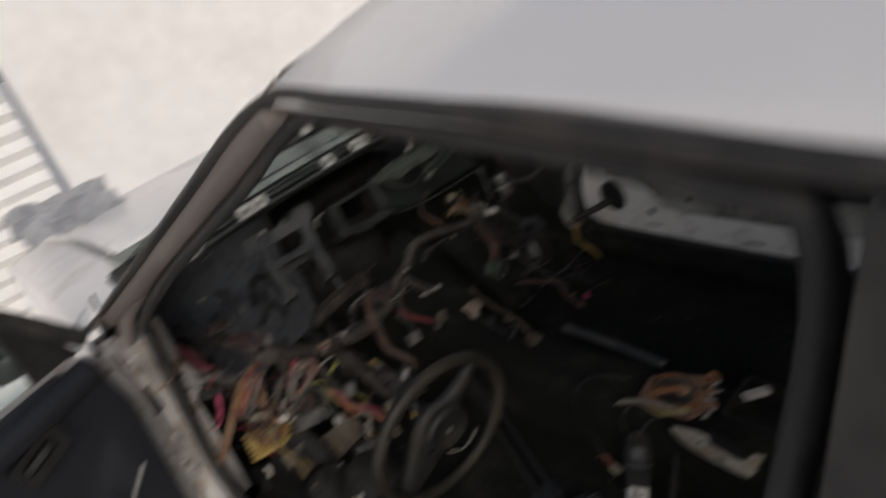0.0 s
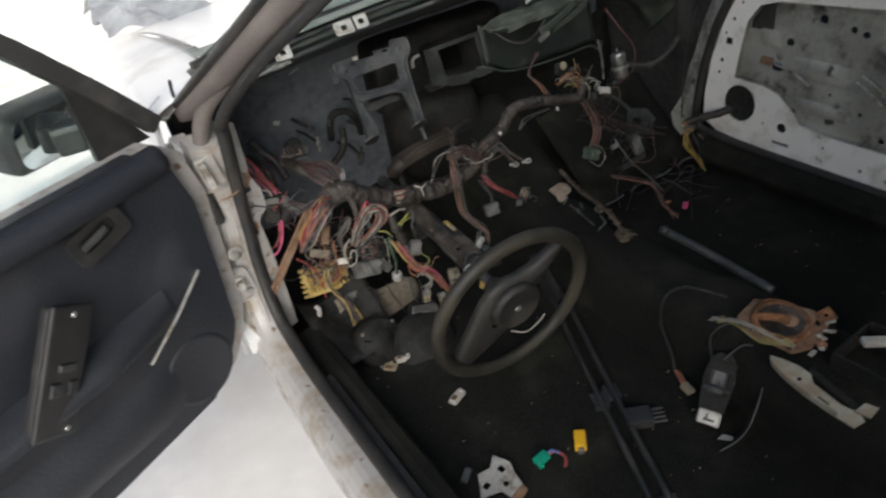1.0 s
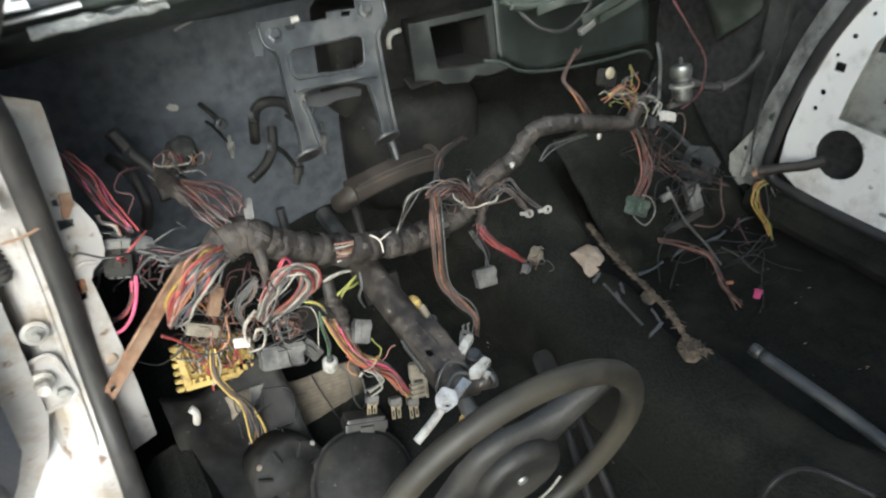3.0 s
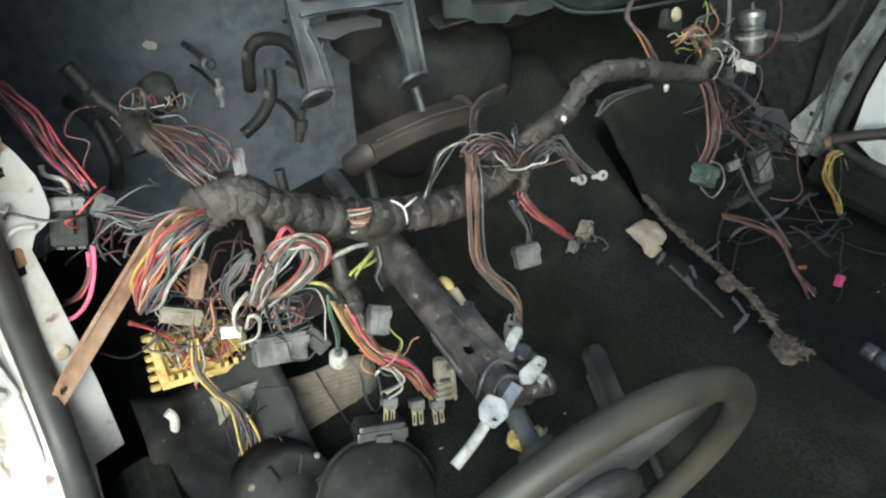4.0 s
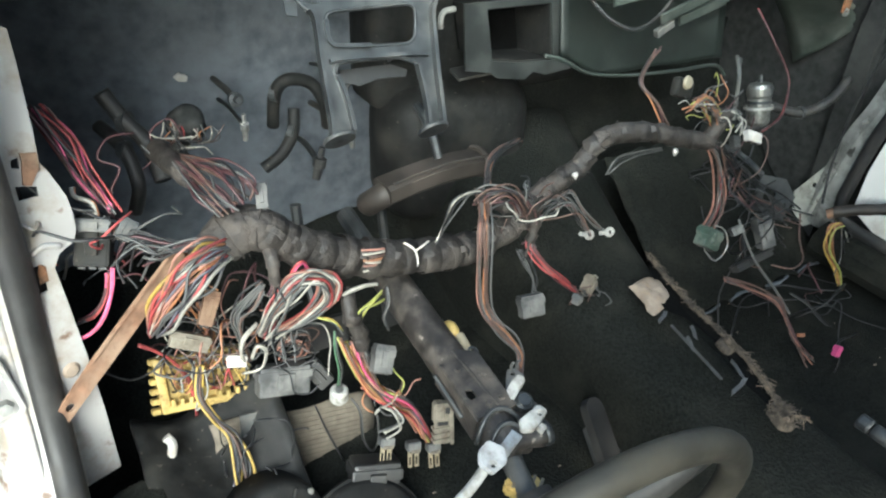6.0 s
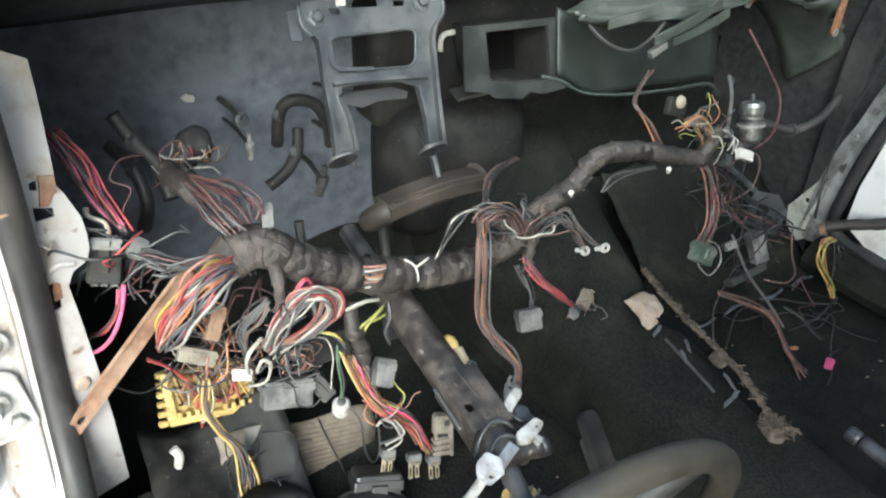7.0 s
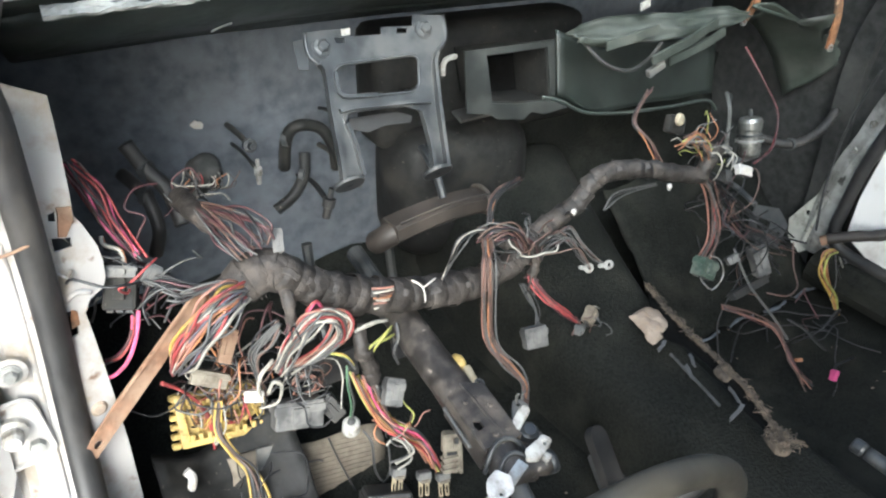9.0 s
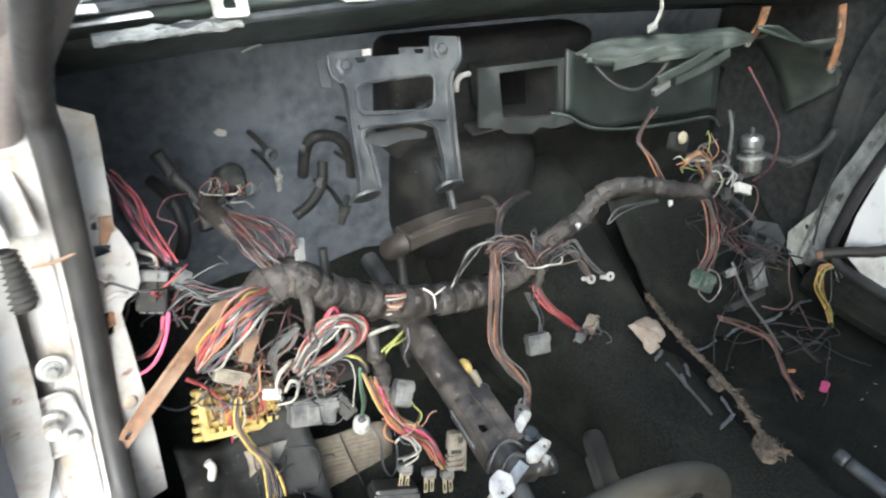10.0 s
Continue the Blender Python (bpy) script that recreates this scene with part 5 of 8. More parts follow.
def column():
    # x runs down the column towards the driver, y across it, z up
    m = frame_of((-0.305, 0.0, 0.4975), (0.002, -0.29, -0.048), (1, 0, 0))
    c = thing("steering_column", "dirty grey steering column with ignition lock and key, lowered from its mounts", "steering column", m=m)
    part("jacket", sweep([(-0.165, -0.006, 0), (-0.08, -0.0045, 0), (0.045, -0.003, 0)], 0.0222, 20, n=10, wobble=0.03), GRIME, c, smooth=True)
    part("lower_joint", sweep([(-0.26, -0.005, 0.0), (-0.16, -0.005, 0)], 0.013, 12), STEEL_DARK, c)
    part("channel_top", plate([(0.018, -0.004), (0.034, -0.024), (0.06, -0.0245), (0.105, -0.024), (0.108, 0.018), (0.09, 0.021), (0.03, 0.019)], 0.003, [[(0.0695, -0.018), (0.073, -0.0105), (0.082, -0.011), (0.0835, -0.0185), (0.0775, -0.0205)]], pose(0, 0, 0.0195)), GRIME, c, "greasy pressed channel with a slot")
    part("channel_side", box((0.078, 0.003, 0.034), pose(0.068, -0.0245, 0.004), 0.001), GRIME, c)
    part("channel_side", box((0.082, 0.003, 0.036), pose(0.066, 0.0205, 0.004), 0.001), GRIME, c)
    part("channel_seam", sweep([(0.02, -0.004, 0.022), (0.045, -0.0015, 0.0228), (0.075, 0.001, 0.0228), (0.1, 0.004, 0.022)], 0.0014, 6), GRIME, c, smooth=True)
    # Black block paints the shade inside the slot.
    part("slot_well", box((0.018, 0.014, 0.02), pose(0.077, -0.015, 0.006)), VOID, c)
    part("side_rail", sweep([(0.03, -0.0285, 0.004), (0.055, -0.0285, 0.003), (0.086, -0.0275, 0.001)], 0.0024, 8), STEEL_DARK, c, smooth=True)
    part("side_plate", plate([(0.012, 0.008), (0.022, 0.022), (0.03, 0.0255), (0.046, 0.032), (0.061, 0.0295), (0.085, 0.0245), (0.088, 0.01), (0.04, 0.008)], 0.003, [ring(0.05, 0.026, 0.002, n=8)], pose(0, 0, 0.002)), GRIME, c)
    part("cable_eye", plate(ring(0.019, 0.027, 0.007, 0.006, 18), 0.003, [ring(0.019, 0.027, 0.0042, 0.0036, 12)], pose(0, 0, 0.003)), STEEL_DARK, c)
    for x, r, q in ((0.104, 0.0245, 0.2), (0.121, 0.0215, 0.4)):
        part("collar", sweep([(x + 0.012 * math.cos(a) ** 2, -0.003 + r * math.cos(a), r * math.sin(a)) for a in [q - 0.4 + (math.pi + 0.4) * k / 16 for k in range(17)]], 0.0026, 8, n=2, smooth=False), STEEL_DARK, c, smooth=True)
    part("barrel", sweep([(0.1, -0.003, 0), (0.125, -0.003, 0), (0.142, -0.004, -0.002)], lambda u: 0.0215 - 0.003 * u, 18, n=5), GRIME, c, smooth=True)
    part("shaft", sweep([(0.13, -0.004, 0), (0.165, -0.009, -0.004), (0.203, -0.013, -0.008)], 0.011, 12), STEEL_DARK, c, smooth=True)
    part("lock_body", sweep([(0.137, -0.012, 0.006), (0.139, 0.012, 0.007), (0.140, 0.036, 0.006)], lambda u: 0.0105 + 0.002 * math.sin(u * 9), 16, n=7), GRIME, c, smooth=True)
    part("lock_ring", lathe([(0.006, 0.004), (0.012, 0.004), (0.0135, 0.001), (0.0135, -0.004), (0.006, -0.004)], 18, frame_of((0.140, 0.037, 0.006), (1, 0, 0), (0, 0, 1))), STEEL_DARK, c, smooth=True)
    part("lock_neck", plate([(0.128, -0.006), (0.129, 0.021), (0.134, 0.03), (0.15, 0.016), (0.143, -0.006)], 0.012, m=pose(0, 0, -0.004), ease=0.002), GRIME, c)
    part("mount_arm", plate([(0.086, 0.018), (0.088, 0.034), (0.092, 0.05), (0.103, 0.057), (0.112, 0.053), (0.13, 0.04), (0.126, 0.018)], 0.006, [ring(0.109, 0.047, 0.003, n=10)], pose(0, 0, -0.008)), GRIME, c, "greasy cast mounting arm")
    part("mount_boss", lathe([(0, 0.007), (0.007, 0.007), (0.0085, 0.005), (0.0105, 0.004), (0.011, -0.006), (0, -0.006)], 20, pose(0.099, 0.040, 0.004, 0, 8, 0)), STEEL_DARK, c)
    part("mount_bolt", lathe([(0, 0.005), (0.004, 0.005), (0.005, 0.0), (0, 0)], 6, pose(0.112, 0.05, 0.0)), MOTOR, c)
    part("lug", plate([(0.097, 0.010), (0.084, 0.028), (0.078, 0.037), (0.0755, 0.048), (0.0835, 0.0505), (0.092, 0.036), (0.103, 0.019)], 0.012, m=pose(0, 0, 0.010, 0, 0, 0), ease=0.0015), LUG_WHITE, c, "chalky white cast lug")
    part("lug", plate([(0.124, 0.013), (0.1195, 0.030), (0.117, 0.043), (0.1265, 0.0475), (0.134, 0.034), (0.1395, 0.02), (0.134, 0.010)], 0.013, [ring(0.127, 0.037, 0.0028, n=10)], pose(0, 0, 0.010), ease=0.0015), LUG_WHITE, c, "chalky white cast lug")
    part("lug", plate([(0.135, 0.033), (0.139, 0.024), (0.146, 0.026), (0.142, 0.036)], 0.005, m=pose(0, 0, 0.017), ease=0.001), LUG_WHITE, c, "chalky white cast lug")
    clip = part("wire_clip", plate([(0.083, 0.028), (0.068, 0.038), (0.060, 0.045), (0.062, 0.053), (0.073, 0.058), (0.079, 0.05)], 0.003, [ring(0.067, 0.047, 0.003, n=10)], pose(0, 0, 0.008)), PLASTIC_GREY, c, "grey plastic wire clip")
    for y in (0.048, 0.056):
        part("prong", sweep([(0.064, y, 0.008), (0.061, y, 0.018), (0.063, y, 0.024)], 0.0016, 6), PLASTIC_GREY, clip)
    for p in ((0.045, -0.012, 0.0225), (0.094, -0.004, 0.0225), (0.094, 0.012, 0.0225), (0.06, 0.012, 0.0225)):
        part("bolt_head", lathe([(0, 0.002), (0.0026, 0.002), (0.0034, 0.0), (0, 0)], 8, pose(*p)), GRIME, c)
    cap = part("ribbed_block", plate([(0.16, -0.022), (0.168, -0.028), (0.194, -0.010), (0.188, 0.006), (0.172, 0.008)], 0.016, m=pose(0, 0, -0.018), ease=0.002), YELLOW_PLASTIC, c, "dull yellow ribbed block")
    for k in range(4):
        part("rib", box((0.003, 0.022, 0.003), pose(0.166 + 0.006 * k, -0.014 + 0.005 * k, -0.001, 0, 0, 35), 0.0008, 1), CREAM_GREY, cap)
    k = part("key_head", plate([(0.131, -0.030), (0.137, -0.045), (0.149, -0.052), (0.163, -0.046), (0.159, -0.026), (0.144, -0.020)], 0.006, [ring(0.156, -0.040, 0.003, n=10)], pose(0, 0, 0.022), ease=0.0015), KEY_GREY, c, "pale grey plastic key head")
    part("key_tag", sweep([(0.150, -0.044, 0.012), (0.158, -0.062, 0.008), (0.166, -0.088, 0.0)], 0.0055, 10), LUG_WHITE, k, "white plastic tag", smooth=True)
    part("key_blade", box((0.012, 0.03, 0.002), pose(0.141, -0.01, 0.02, 0, 0, 25)), STEEL, k)
    part("switch_body", box((0.03, 0.011, 0.014), pose(0.002, 0.0255, -0.002, 0, 0, -8), 0.004, 3), CREAM, c, "cream plastic switch", smooth=True)
    part("switch_knob", lathe([(0, 0.013), (0.005, 0.011), (0.0082, 0.004), (0.0085, -0.004), (0.006, -0.011), (0, -0.013)], 16, pose(-0.022, 0.0235, 0.0, 0, 80, -6)), YELLOW_PLASTIC, c, "yellow knob", smooth=True)


def steering_wheel():
    n = Vector((-0.06, -1.0, -0.17)).normalized()
    m = frame_of((-0.322, -0.258, 0.459), Vector((1, 0, 0)) - n * n.x, n.cross(Vector((1, 0, 0))))
    w = thing("steering_wheel", "worn brown-black two-spoke steering wheel with a padded hub", "steering wheel", m=m)
    R = 0.169
    bm = bmesh.new()
    rings = []
    for i in range(72):
        a = 2 * math.pi * i / 72
        rings.append([bm.verts.new(((R + 0.0145 * math.cos(b)) * math.cos(a), (R + 0.0145 * math.cos(b)) * math.sin(a), 0.013 * math.sin(b))) for b in [2 * math.pi * k / 14 for k in range(14)]])
    for i in range(72):
        for k in range(14):
            p, q = rings[i], rings[(i + 1) % 72]
            bm.faces.new((p[k], q[k], q[(k + 1) % 14], p[(k + 1) % 14]))
    bmesh.ops.recalc_face_normals(bm, faces=bm.faces)
    part("rim", bm, WHEEL, w, "worn dark grey-brown rim", smooth=True)
    rot = pose(0, 0, 0, 0, 0, SPOKE)
    pad = [(-0.172, -0.034), (-0.172, 0.012), (-0.12, 0.024), (-0.07, 0.042), (-0.03, 0.058), (0.0, 0.062), (0.035, 0.052), (0.058, 0.03), (0.10, 0.014), (0.17, 0.008), (0.17, -0.012), (0.11, -0.022), (0.062, -0.04), (0.04, -0.062), (0.0, -0.07), (-0.05, -0.066), (-0.11, -0.052)]
    grid = []
    for k, z in ((0.97, -0.03), (1.0, -0.024), (0.98, -0.016), (0.88, -0.010), (0.6, -0.005), (0.25, -0.003)):
        grid.append([rot @ Vector((x * k - 0.02 * (1 - k), y * k, z + 0.008 * (x * k / 0.18) ** 2)) for x, y in pad])
    part("spoke_pad", loft(grid, close=True), PAD, w, "black padded spokes", smooth=True)
    part("hub", lathe([(0, 0.006), (0.03, 0.0065), (0.043, 0.009), (0.049, 0.010), (0.054, 0.005), (0.057, -0.006), (0.05, -0.012)], 32, rot @ pose(0.004, -0.01, 0, 0, 0, 0)), PAD, w, "round hub boss with a raised edge", smooth=True)
    part("emblem", lathe([(0, 0.0075), (0.006, 0.007), (0.0068, 0.004), (0, 0.004)], 16, rot @ pose(0.004, -0.01, 0.003)), STEEL, w, "small round bright emblem")
    for k in range(5):
        part("raised_mark", box((0.007, 0.009 if k % 2 else 0.011, 0.0016), rot @ pose(-0.142 + 0.010 * k, -0.018, -0.011 + 0.0008 * k), 0.0006, 1), WHEEL, w)
    part("column_boss", lathe([(0.026, -0.025), (0.022, -0.05), (0.02, -0.07), (0, -0.07)], 22), RUBBER, w, smooth=True)
    part("loose_wire", sweep([(0.0, -0.075, 0.0), (0.03, -0.088, 0.010), (0.065, -0.084, 0.006), (0.085, -0.076, 0.0)], 0.0017, 6), WIRES["white"], w)


PAD = material("black_wheel_padding", (0.013, 0.0128, 0.012), 0.6, vary=0.25, scale=160, bump=0.2, dirt=(0.034, 0.031, 0.026), dirt_scale=12, dirt_amount=0.4)
SPOKE = 40
WHEEL = material("worn_wheel_rim", (0.0165, 0.015, 0.011), 0.6, vary=0.3, scale=60, bump=0.15, dirt=(0.038, 0.033, 0.022), dirt_scale=9, dirt_amount=0.5)

clip_row()
dash_edge()
cowl_face()
radio_bracket()
heater_box()
straps()
ducts_and_hoses()
column()
steering_wheel()

# ---- harness, wires, plugs ----
def ribbon(name, label, category, count, r, colours, one, other):
    """A bunch of separate wires that lie between two edge lines, each in its own place."""
    rng = random.Random(label)
    colours = colours.split()
    o = Vector(one[0])
    b = thing(name, label, category, one[0])
    one, other = [Vector(p) - o for p in one], [Vector(p) - o for p in other]
    for k in range(count):
        s, lift = (k + 0.5) / count, rng.uniform(-1, 1)
        slant, own = rng.uniform(-0.35, 0.35) if count > 3 else 0.0, []
        for i, (p, q) in enumerate(zip(one, other)):
            u = i / (len(one) - 1)
            w = (q - p).length
            at = s + slant * (u - 0.5) + (rng.uniform(-1.6, 1.6) / count if count > 3 else 0)
            own.append(p.lerp(q, max(-0.06, min(1.06, at))) + Vector((rng.uniform(-1, 1), 1.6 * lift + rng.uniform(-1, 1), rng.uniform(-1, 1))) * min(w * 0.16, 0.0045))
        if count > 3:
            own[-1] = own[-2].lerp(own[-1], rng.uniform(0.7, 1.15)) + Vector((rng.uniform(-1, 1), rng.uniform(-1, 1), rng.uniform(-1, 1))) * 0.003
        part("wire", sweep(own, r * rng.uniform(0.8, 1.1), 6, n=6), WIRES[colours[k % len(colours)]], b, smooth=True)
    return b


def tangle(label, at, size, count, r, colours, seed=1):
    """Loose thin wires lying in all ways within one clump."""
    rng = random.Random(seed)
    colours = colours.split()
    b = thing("wire_tangle", label, "wire tangle", at)
    for k in range(count):
        p = Vector([rng.gauss(0, 0.5) * q for q in size])
        d = Vector((rng.gauss(0, 1), rng.gauss(0, 0.6), rng.gauss(0, 1))).normalized()
        pts = [p]
        for i in range(rng.randint(3, 6)):
            d = (d + Vector((rng.gauss(0, 0.4), rng.gauss(0, 0.3), rng.gauss(0, 0.4))) - Vector([pts[-1][q] / size[q] * 0.25 for q in range(3)])).normalized()
            pts.append(pts[-1] + d * rng.uniform(0.35, 0.7) * max(size))
        part("wire", sweep(pts, r * rng.uniform(0.7, 1.2), 5, n=4), WIRES[colours[k % len(colours)]], b, smooth=True)
    return b


def plug(label, at, size, turn, mat, name="plug", slots=3, category="plug"):
    """A small moulded connector with a stepped body, a latch and dark blocks as shaded slots."""
    p = thing(name, label, category, m=pose(*at, turn[0] - 38, turn[1], turn[2] - 15))
    sx, sy, sz = size
    part("body", box(size, None, min(size) * 0.12), mat, p)
    part("collar", box((sx * 1.08, sy * 1.1, sz * 0.3), pose(0, 0, sz * 0.22), min(size) * 0.08), mat, p)
    part("latch", box((sx * 0.35, sy * 0.25, sz * 0.55), pose(0, -sy * 0.55, 0), min(size) * 0.06), mat, p)
    for k in range(slots):
        part("slot", box((sx * 0.6 / slots, sy * 0.5, sz * 0.1), pose(sx * ((k + 0.5) / slots - 0.5) * 0.85, 0, -sz * 0.5)), RUBBER, p)
    return p


HARNESS = [(-0.502, 0.125, 0.626), (-0.478, 0.12, 0.64), (-0.457, 0.112, 0.634), (-0.432, 0.108, 0.613), (-0.397, 0.106, 0.591), (-0.343, 0.105, 0.57), (-0.305, 0.105, 0.56), (-0.249, 0.108, 0.546), (-0.2, 0.112, 0.54), (-0.143, 0.114, 0.55), (-0.114, 0.116, 0.576), (-0.07, 0.116, 0.6), (-0.037, 0.112, 0.619), (-0.017, 0.108, 0.65), (0.009, 0.102, 0.661), (0.074, 0.1, 0.652), (0.137, 0.1, 0.632), (0.205, 0.1, 0.613)]


def harness():
    h = thing("wiring_harness", "thick black cloth-taped main wiring harness across the dashboard", "wiring harness")
    thick = lambda u: 0.0215 - 0.0045 * min(1, max(0, (u - 0.4) / 0.1)) - 0.0045 * min(1, max(0, (u - 0.58) / 0.08)) + 0.0022 * math.sin(u * 31) * (1 - u)
    part("trunk", sweep(HARNESS, thick, 16, n=14, wobble=0.16), CLOTH_TAPE, h, smooth=True)
    line = smooth_path(HARNESS, 14)
    rng = random.Random(5)
    for i in range(5, len(line) - 6, 8):
        u = i / (len(line) - 1)
        ahead = (line[i + 1] - line[i]).normalized()
        tilt = Vector((rng.uniform(-0.3, 0.3), rng.uniform(-0.3, 0.3), rng.uniform(-0.3, 0.3)))
        x = (ahead + tilt).normalized().orthogonal()
        r = thick(u) * 1.04
        part("tape_turn", lathe([(r * 0.96, -0.012), (r * 1.0, -0.011), (r * 1.05, 0.0085), (r * 0.95, 0.009)], 16, frame_of(line[i], x, (ahead + tilt).cross(x))), CLOTH_TAPE, h, smooth=True)
    for i in range(12, len(line) - 20, 13):
        u = i / (len(line) - 1)
        r = thick(u)
        p = line[i] + Vector((0, -r * 0.75, r * 0.55))
        ahead = (line[i + 1] - line[i]).normalized()
        part("loose_tape", sweep([p, p + ahead * 0.008 + Vector((0, -0.004, 0.003)), p + ahead * rng.uniform(0.010, 0.018) + Vector((0, -0.005, rng.uniform(-0.012, 0.006)))], 1, section=[(-0.004, -0.0004), (0.004, -0.0004), (0.003, 0.0004), (-0.003, 0.0004)], n=4), CLOTH_TAPE, h)
    fuzz = bmesh.new()
    for k in range(260):
        i = rng.randrange(2, len(line) - 2)
        ahead = (line[i + 1] - line[i]).normalized()
        out = (Matrix.Rotation(rng.uniform(0, 6.28), 3, ahead) @ ahead.orthogonal()).normalized()
        p = line[i] + out * thick(i / (len(line) - 1)) * 0.98
        d = (ahead * rng.uniform(-1, 1) + out * rng.uniform(0.1, 0.8)) * rng.uniform(0.003, 0.011)
        sweep([p, p + d * 0.5 + Vector((0, 0, rng.uniform(-0.002, 0.002))), p + d], rng.uniform(0.0002, 0.0005), 3, n=2, bm=fuzz)
    part("frayed_threads", fuzz, CLOTH_TAPE, h, "loose grey-brown threads of the tape")["kind"] = "stuff"
    # bared wires where the tape is open, and a white tie
    c = Vector((-0.349, 0.104, 0.577))
    for k in range(8):
        z = 0.014 - 0.0038 * k
        part("bared_wire", sweep([c + Vector((-0.014, -0.016 - 0.004 * (k % 2), z + 0.006)), c + Vector((0, -0.020 - 0.003 * math.cos(k / 1.6 - 2), z + 0.004)), c + Vector((0.014, -0.016, z))], 0.0014, 6), WIRES[("salmon", "white", "brown", "orange", "white", "salmon", "grey", "white")[k]], h)
    t = Vector((-0.294, 0.107, 0.563))
    part("cable_tie", sweep([t + Vector((-0.012, -0.010, 0.022)), t + Vector((-0.006, -0.016, 0.019)), t + Vector((-0.001, -0.020, 0.012)), t + Vector((0.001, -0.022, -0.004)), t + Vector((-0.002, -0.018, -0.012))], 0.0013, 6), WHITE_PLASTIC, h, "white cable tie")
    part("cable_tie", sweep([t + Vector((0.0, -0.020, 0.014)), t + Vector((0.012, -0.018, 0.018)), t + Vector((0.020, -0.012, 0.016))], 0.0012, 6), WHITE_PLASTIC, h)
    for p in ((-0.053, 0.1, 0.615), (0.114, 0.085, 0.622)):
        part("harness_clip", lathe([(0, 0.004), (0.0032, 0.0035), (0.004, 0.0), (0.002, -0.006), (0, -0.006)], 12, pose(*p)), WHITE_PLASTIC, h, "white plastic clip", smooth=True)
    def branch(pts, r, ends=6):
        run = smooth_path(pts, 8)
        part("branch", sweep(pts, r, 12, n=8, wobble=0.3, squash=0.85), CLOTH_TAPE, h, smooth=True)
        for i in range(2, len(run) - 1, 3):
            if rng.random() < 0.4:
                continue
            ahead = (run[i] - run[i - 1]).normalized() + Vector((rng.uniform(-0.35, 0.35), rng.uniform(-0.35, 0.35), rng.uniform(-0.35, 0.35)))
            x, q = ahead.orthogonal(), r(i / (len(run) - 1)) * rng.uniform(0.98, 1.08)
            part("tape_turn", lathe([(q * 0.97, -0.007), (q * 1.0, -0.006), (q * 1.03, 0.006), (q * 0.96, 0.0065)], 12, frame_of(run[i], x, ahead.cross(x))), CLOTH_TAPE, h, smooth=True)
        for k in range(ends):
            d = (run[-1] - run[-3]).normalized() * rng.uniform(0.012, 0.03)
            side = Vector((rng.uniform(-1, 1), rng.uniform(-1, 0.4), rng.uniform(-1, 1))) * 0.008
            p = run[-2] + side * 0.5
            part("bared_wire", sweep([p, p + d * 0.5 + side * 0.4, p + d + side * 1.2], 0.0012, 5), WIRES[("black", "grey", "black", "brown", "black", "maroon")[k % 6]], h, smooth=True)
    branch([(-0.53, 0.25, 0.682), (-0.522, 0.2, 0.684), (-0.511, 0.165, 0.679)], lambda u: 0.014 - 0.004 * u)
    branch([(-0.459, 0.105, 0.624), (-0.462, 0.085, 0.614), (-0.463, 0.08, 0.591)], lambda u: 0.0075 - 0.002 * u)
    branch([(-0.376, 0.1, 0.543), (-0.381, 0.085, 0.523), (-0.374, 0.08, 0.493), (-0.371, 0.075, 0.468)], lambda u: 0.009 + 0.002 * math.sin(3 * u), 10)
    branch([(0.201, 0.1, 0.618), (0.214, 0.102, 0.637), (0.226, 0.105, 0.654)], lambda u: 0.010 + 0.005 * u)
    branch([(-0.113, 0.116, 0.577), (-0.102, 0.11, 0.552), (-0.109, 0.105, 0.527)], lambda u: 0.010 - 0.003 * u)
    branch([(-0.186, 0.115, 0.609), (-0.153, 0.114, 0.586), (-0.119, 0.114, 0.571)], lambda u: 0.007 + 0.003 * u)
    branch([(-0.5, 0.125, 0.628), (-0.516, 0.122, 0.622), (-0.526, 0.115, 0.612)], lambda u: 0.018 - 0.004 * u)



harness()
ribbon("wire_bundle", "loose fan of maroon wires above the harness", "wire bundle", 24, 0.0013, "maroon brown maroon grey maroon black brown maroon",
       [(-0.498, 0.115, 0.661), (-0.51, 0.13, 0.673), (-0.52, 0.16, 0.681), (-0.526, 0.2, 0.688), (-0.528, 0.24, 0.68)],
       [(-0.464, 0.115, 0.677), (-0.466, 0.12, 0.694), (-0.481, 0.15, 0.701), (-0.503, 0.19, 0.693), (-0.522, 0.24, 0.685)])
ribbon("wire_bundle", "bundle of red, yellow, violet and grey wires fanning from the harness", "wire bundle", 22, 0.0017, "salmon red orange yellow salmon violet grey red white violet grey",
       [(-0.502, 0.105, 0.639), (-0.525, 0.085, 0.653), (-0.549, 0.075, 0.65), (-0.566, 0.085, 0.624), (-0.581, 0.1, 0.588), (-0.589, 0.14, 0.527)],
       [(-0.5, 0.105, 0.619), (-0.512, 0.09, 0.62), (-0.529, 0.08, 0.61), (-0.549, 0.085, 0.592), (-0.567, 0.1, 0.564), (-0.581, 0.14, 0.521)])
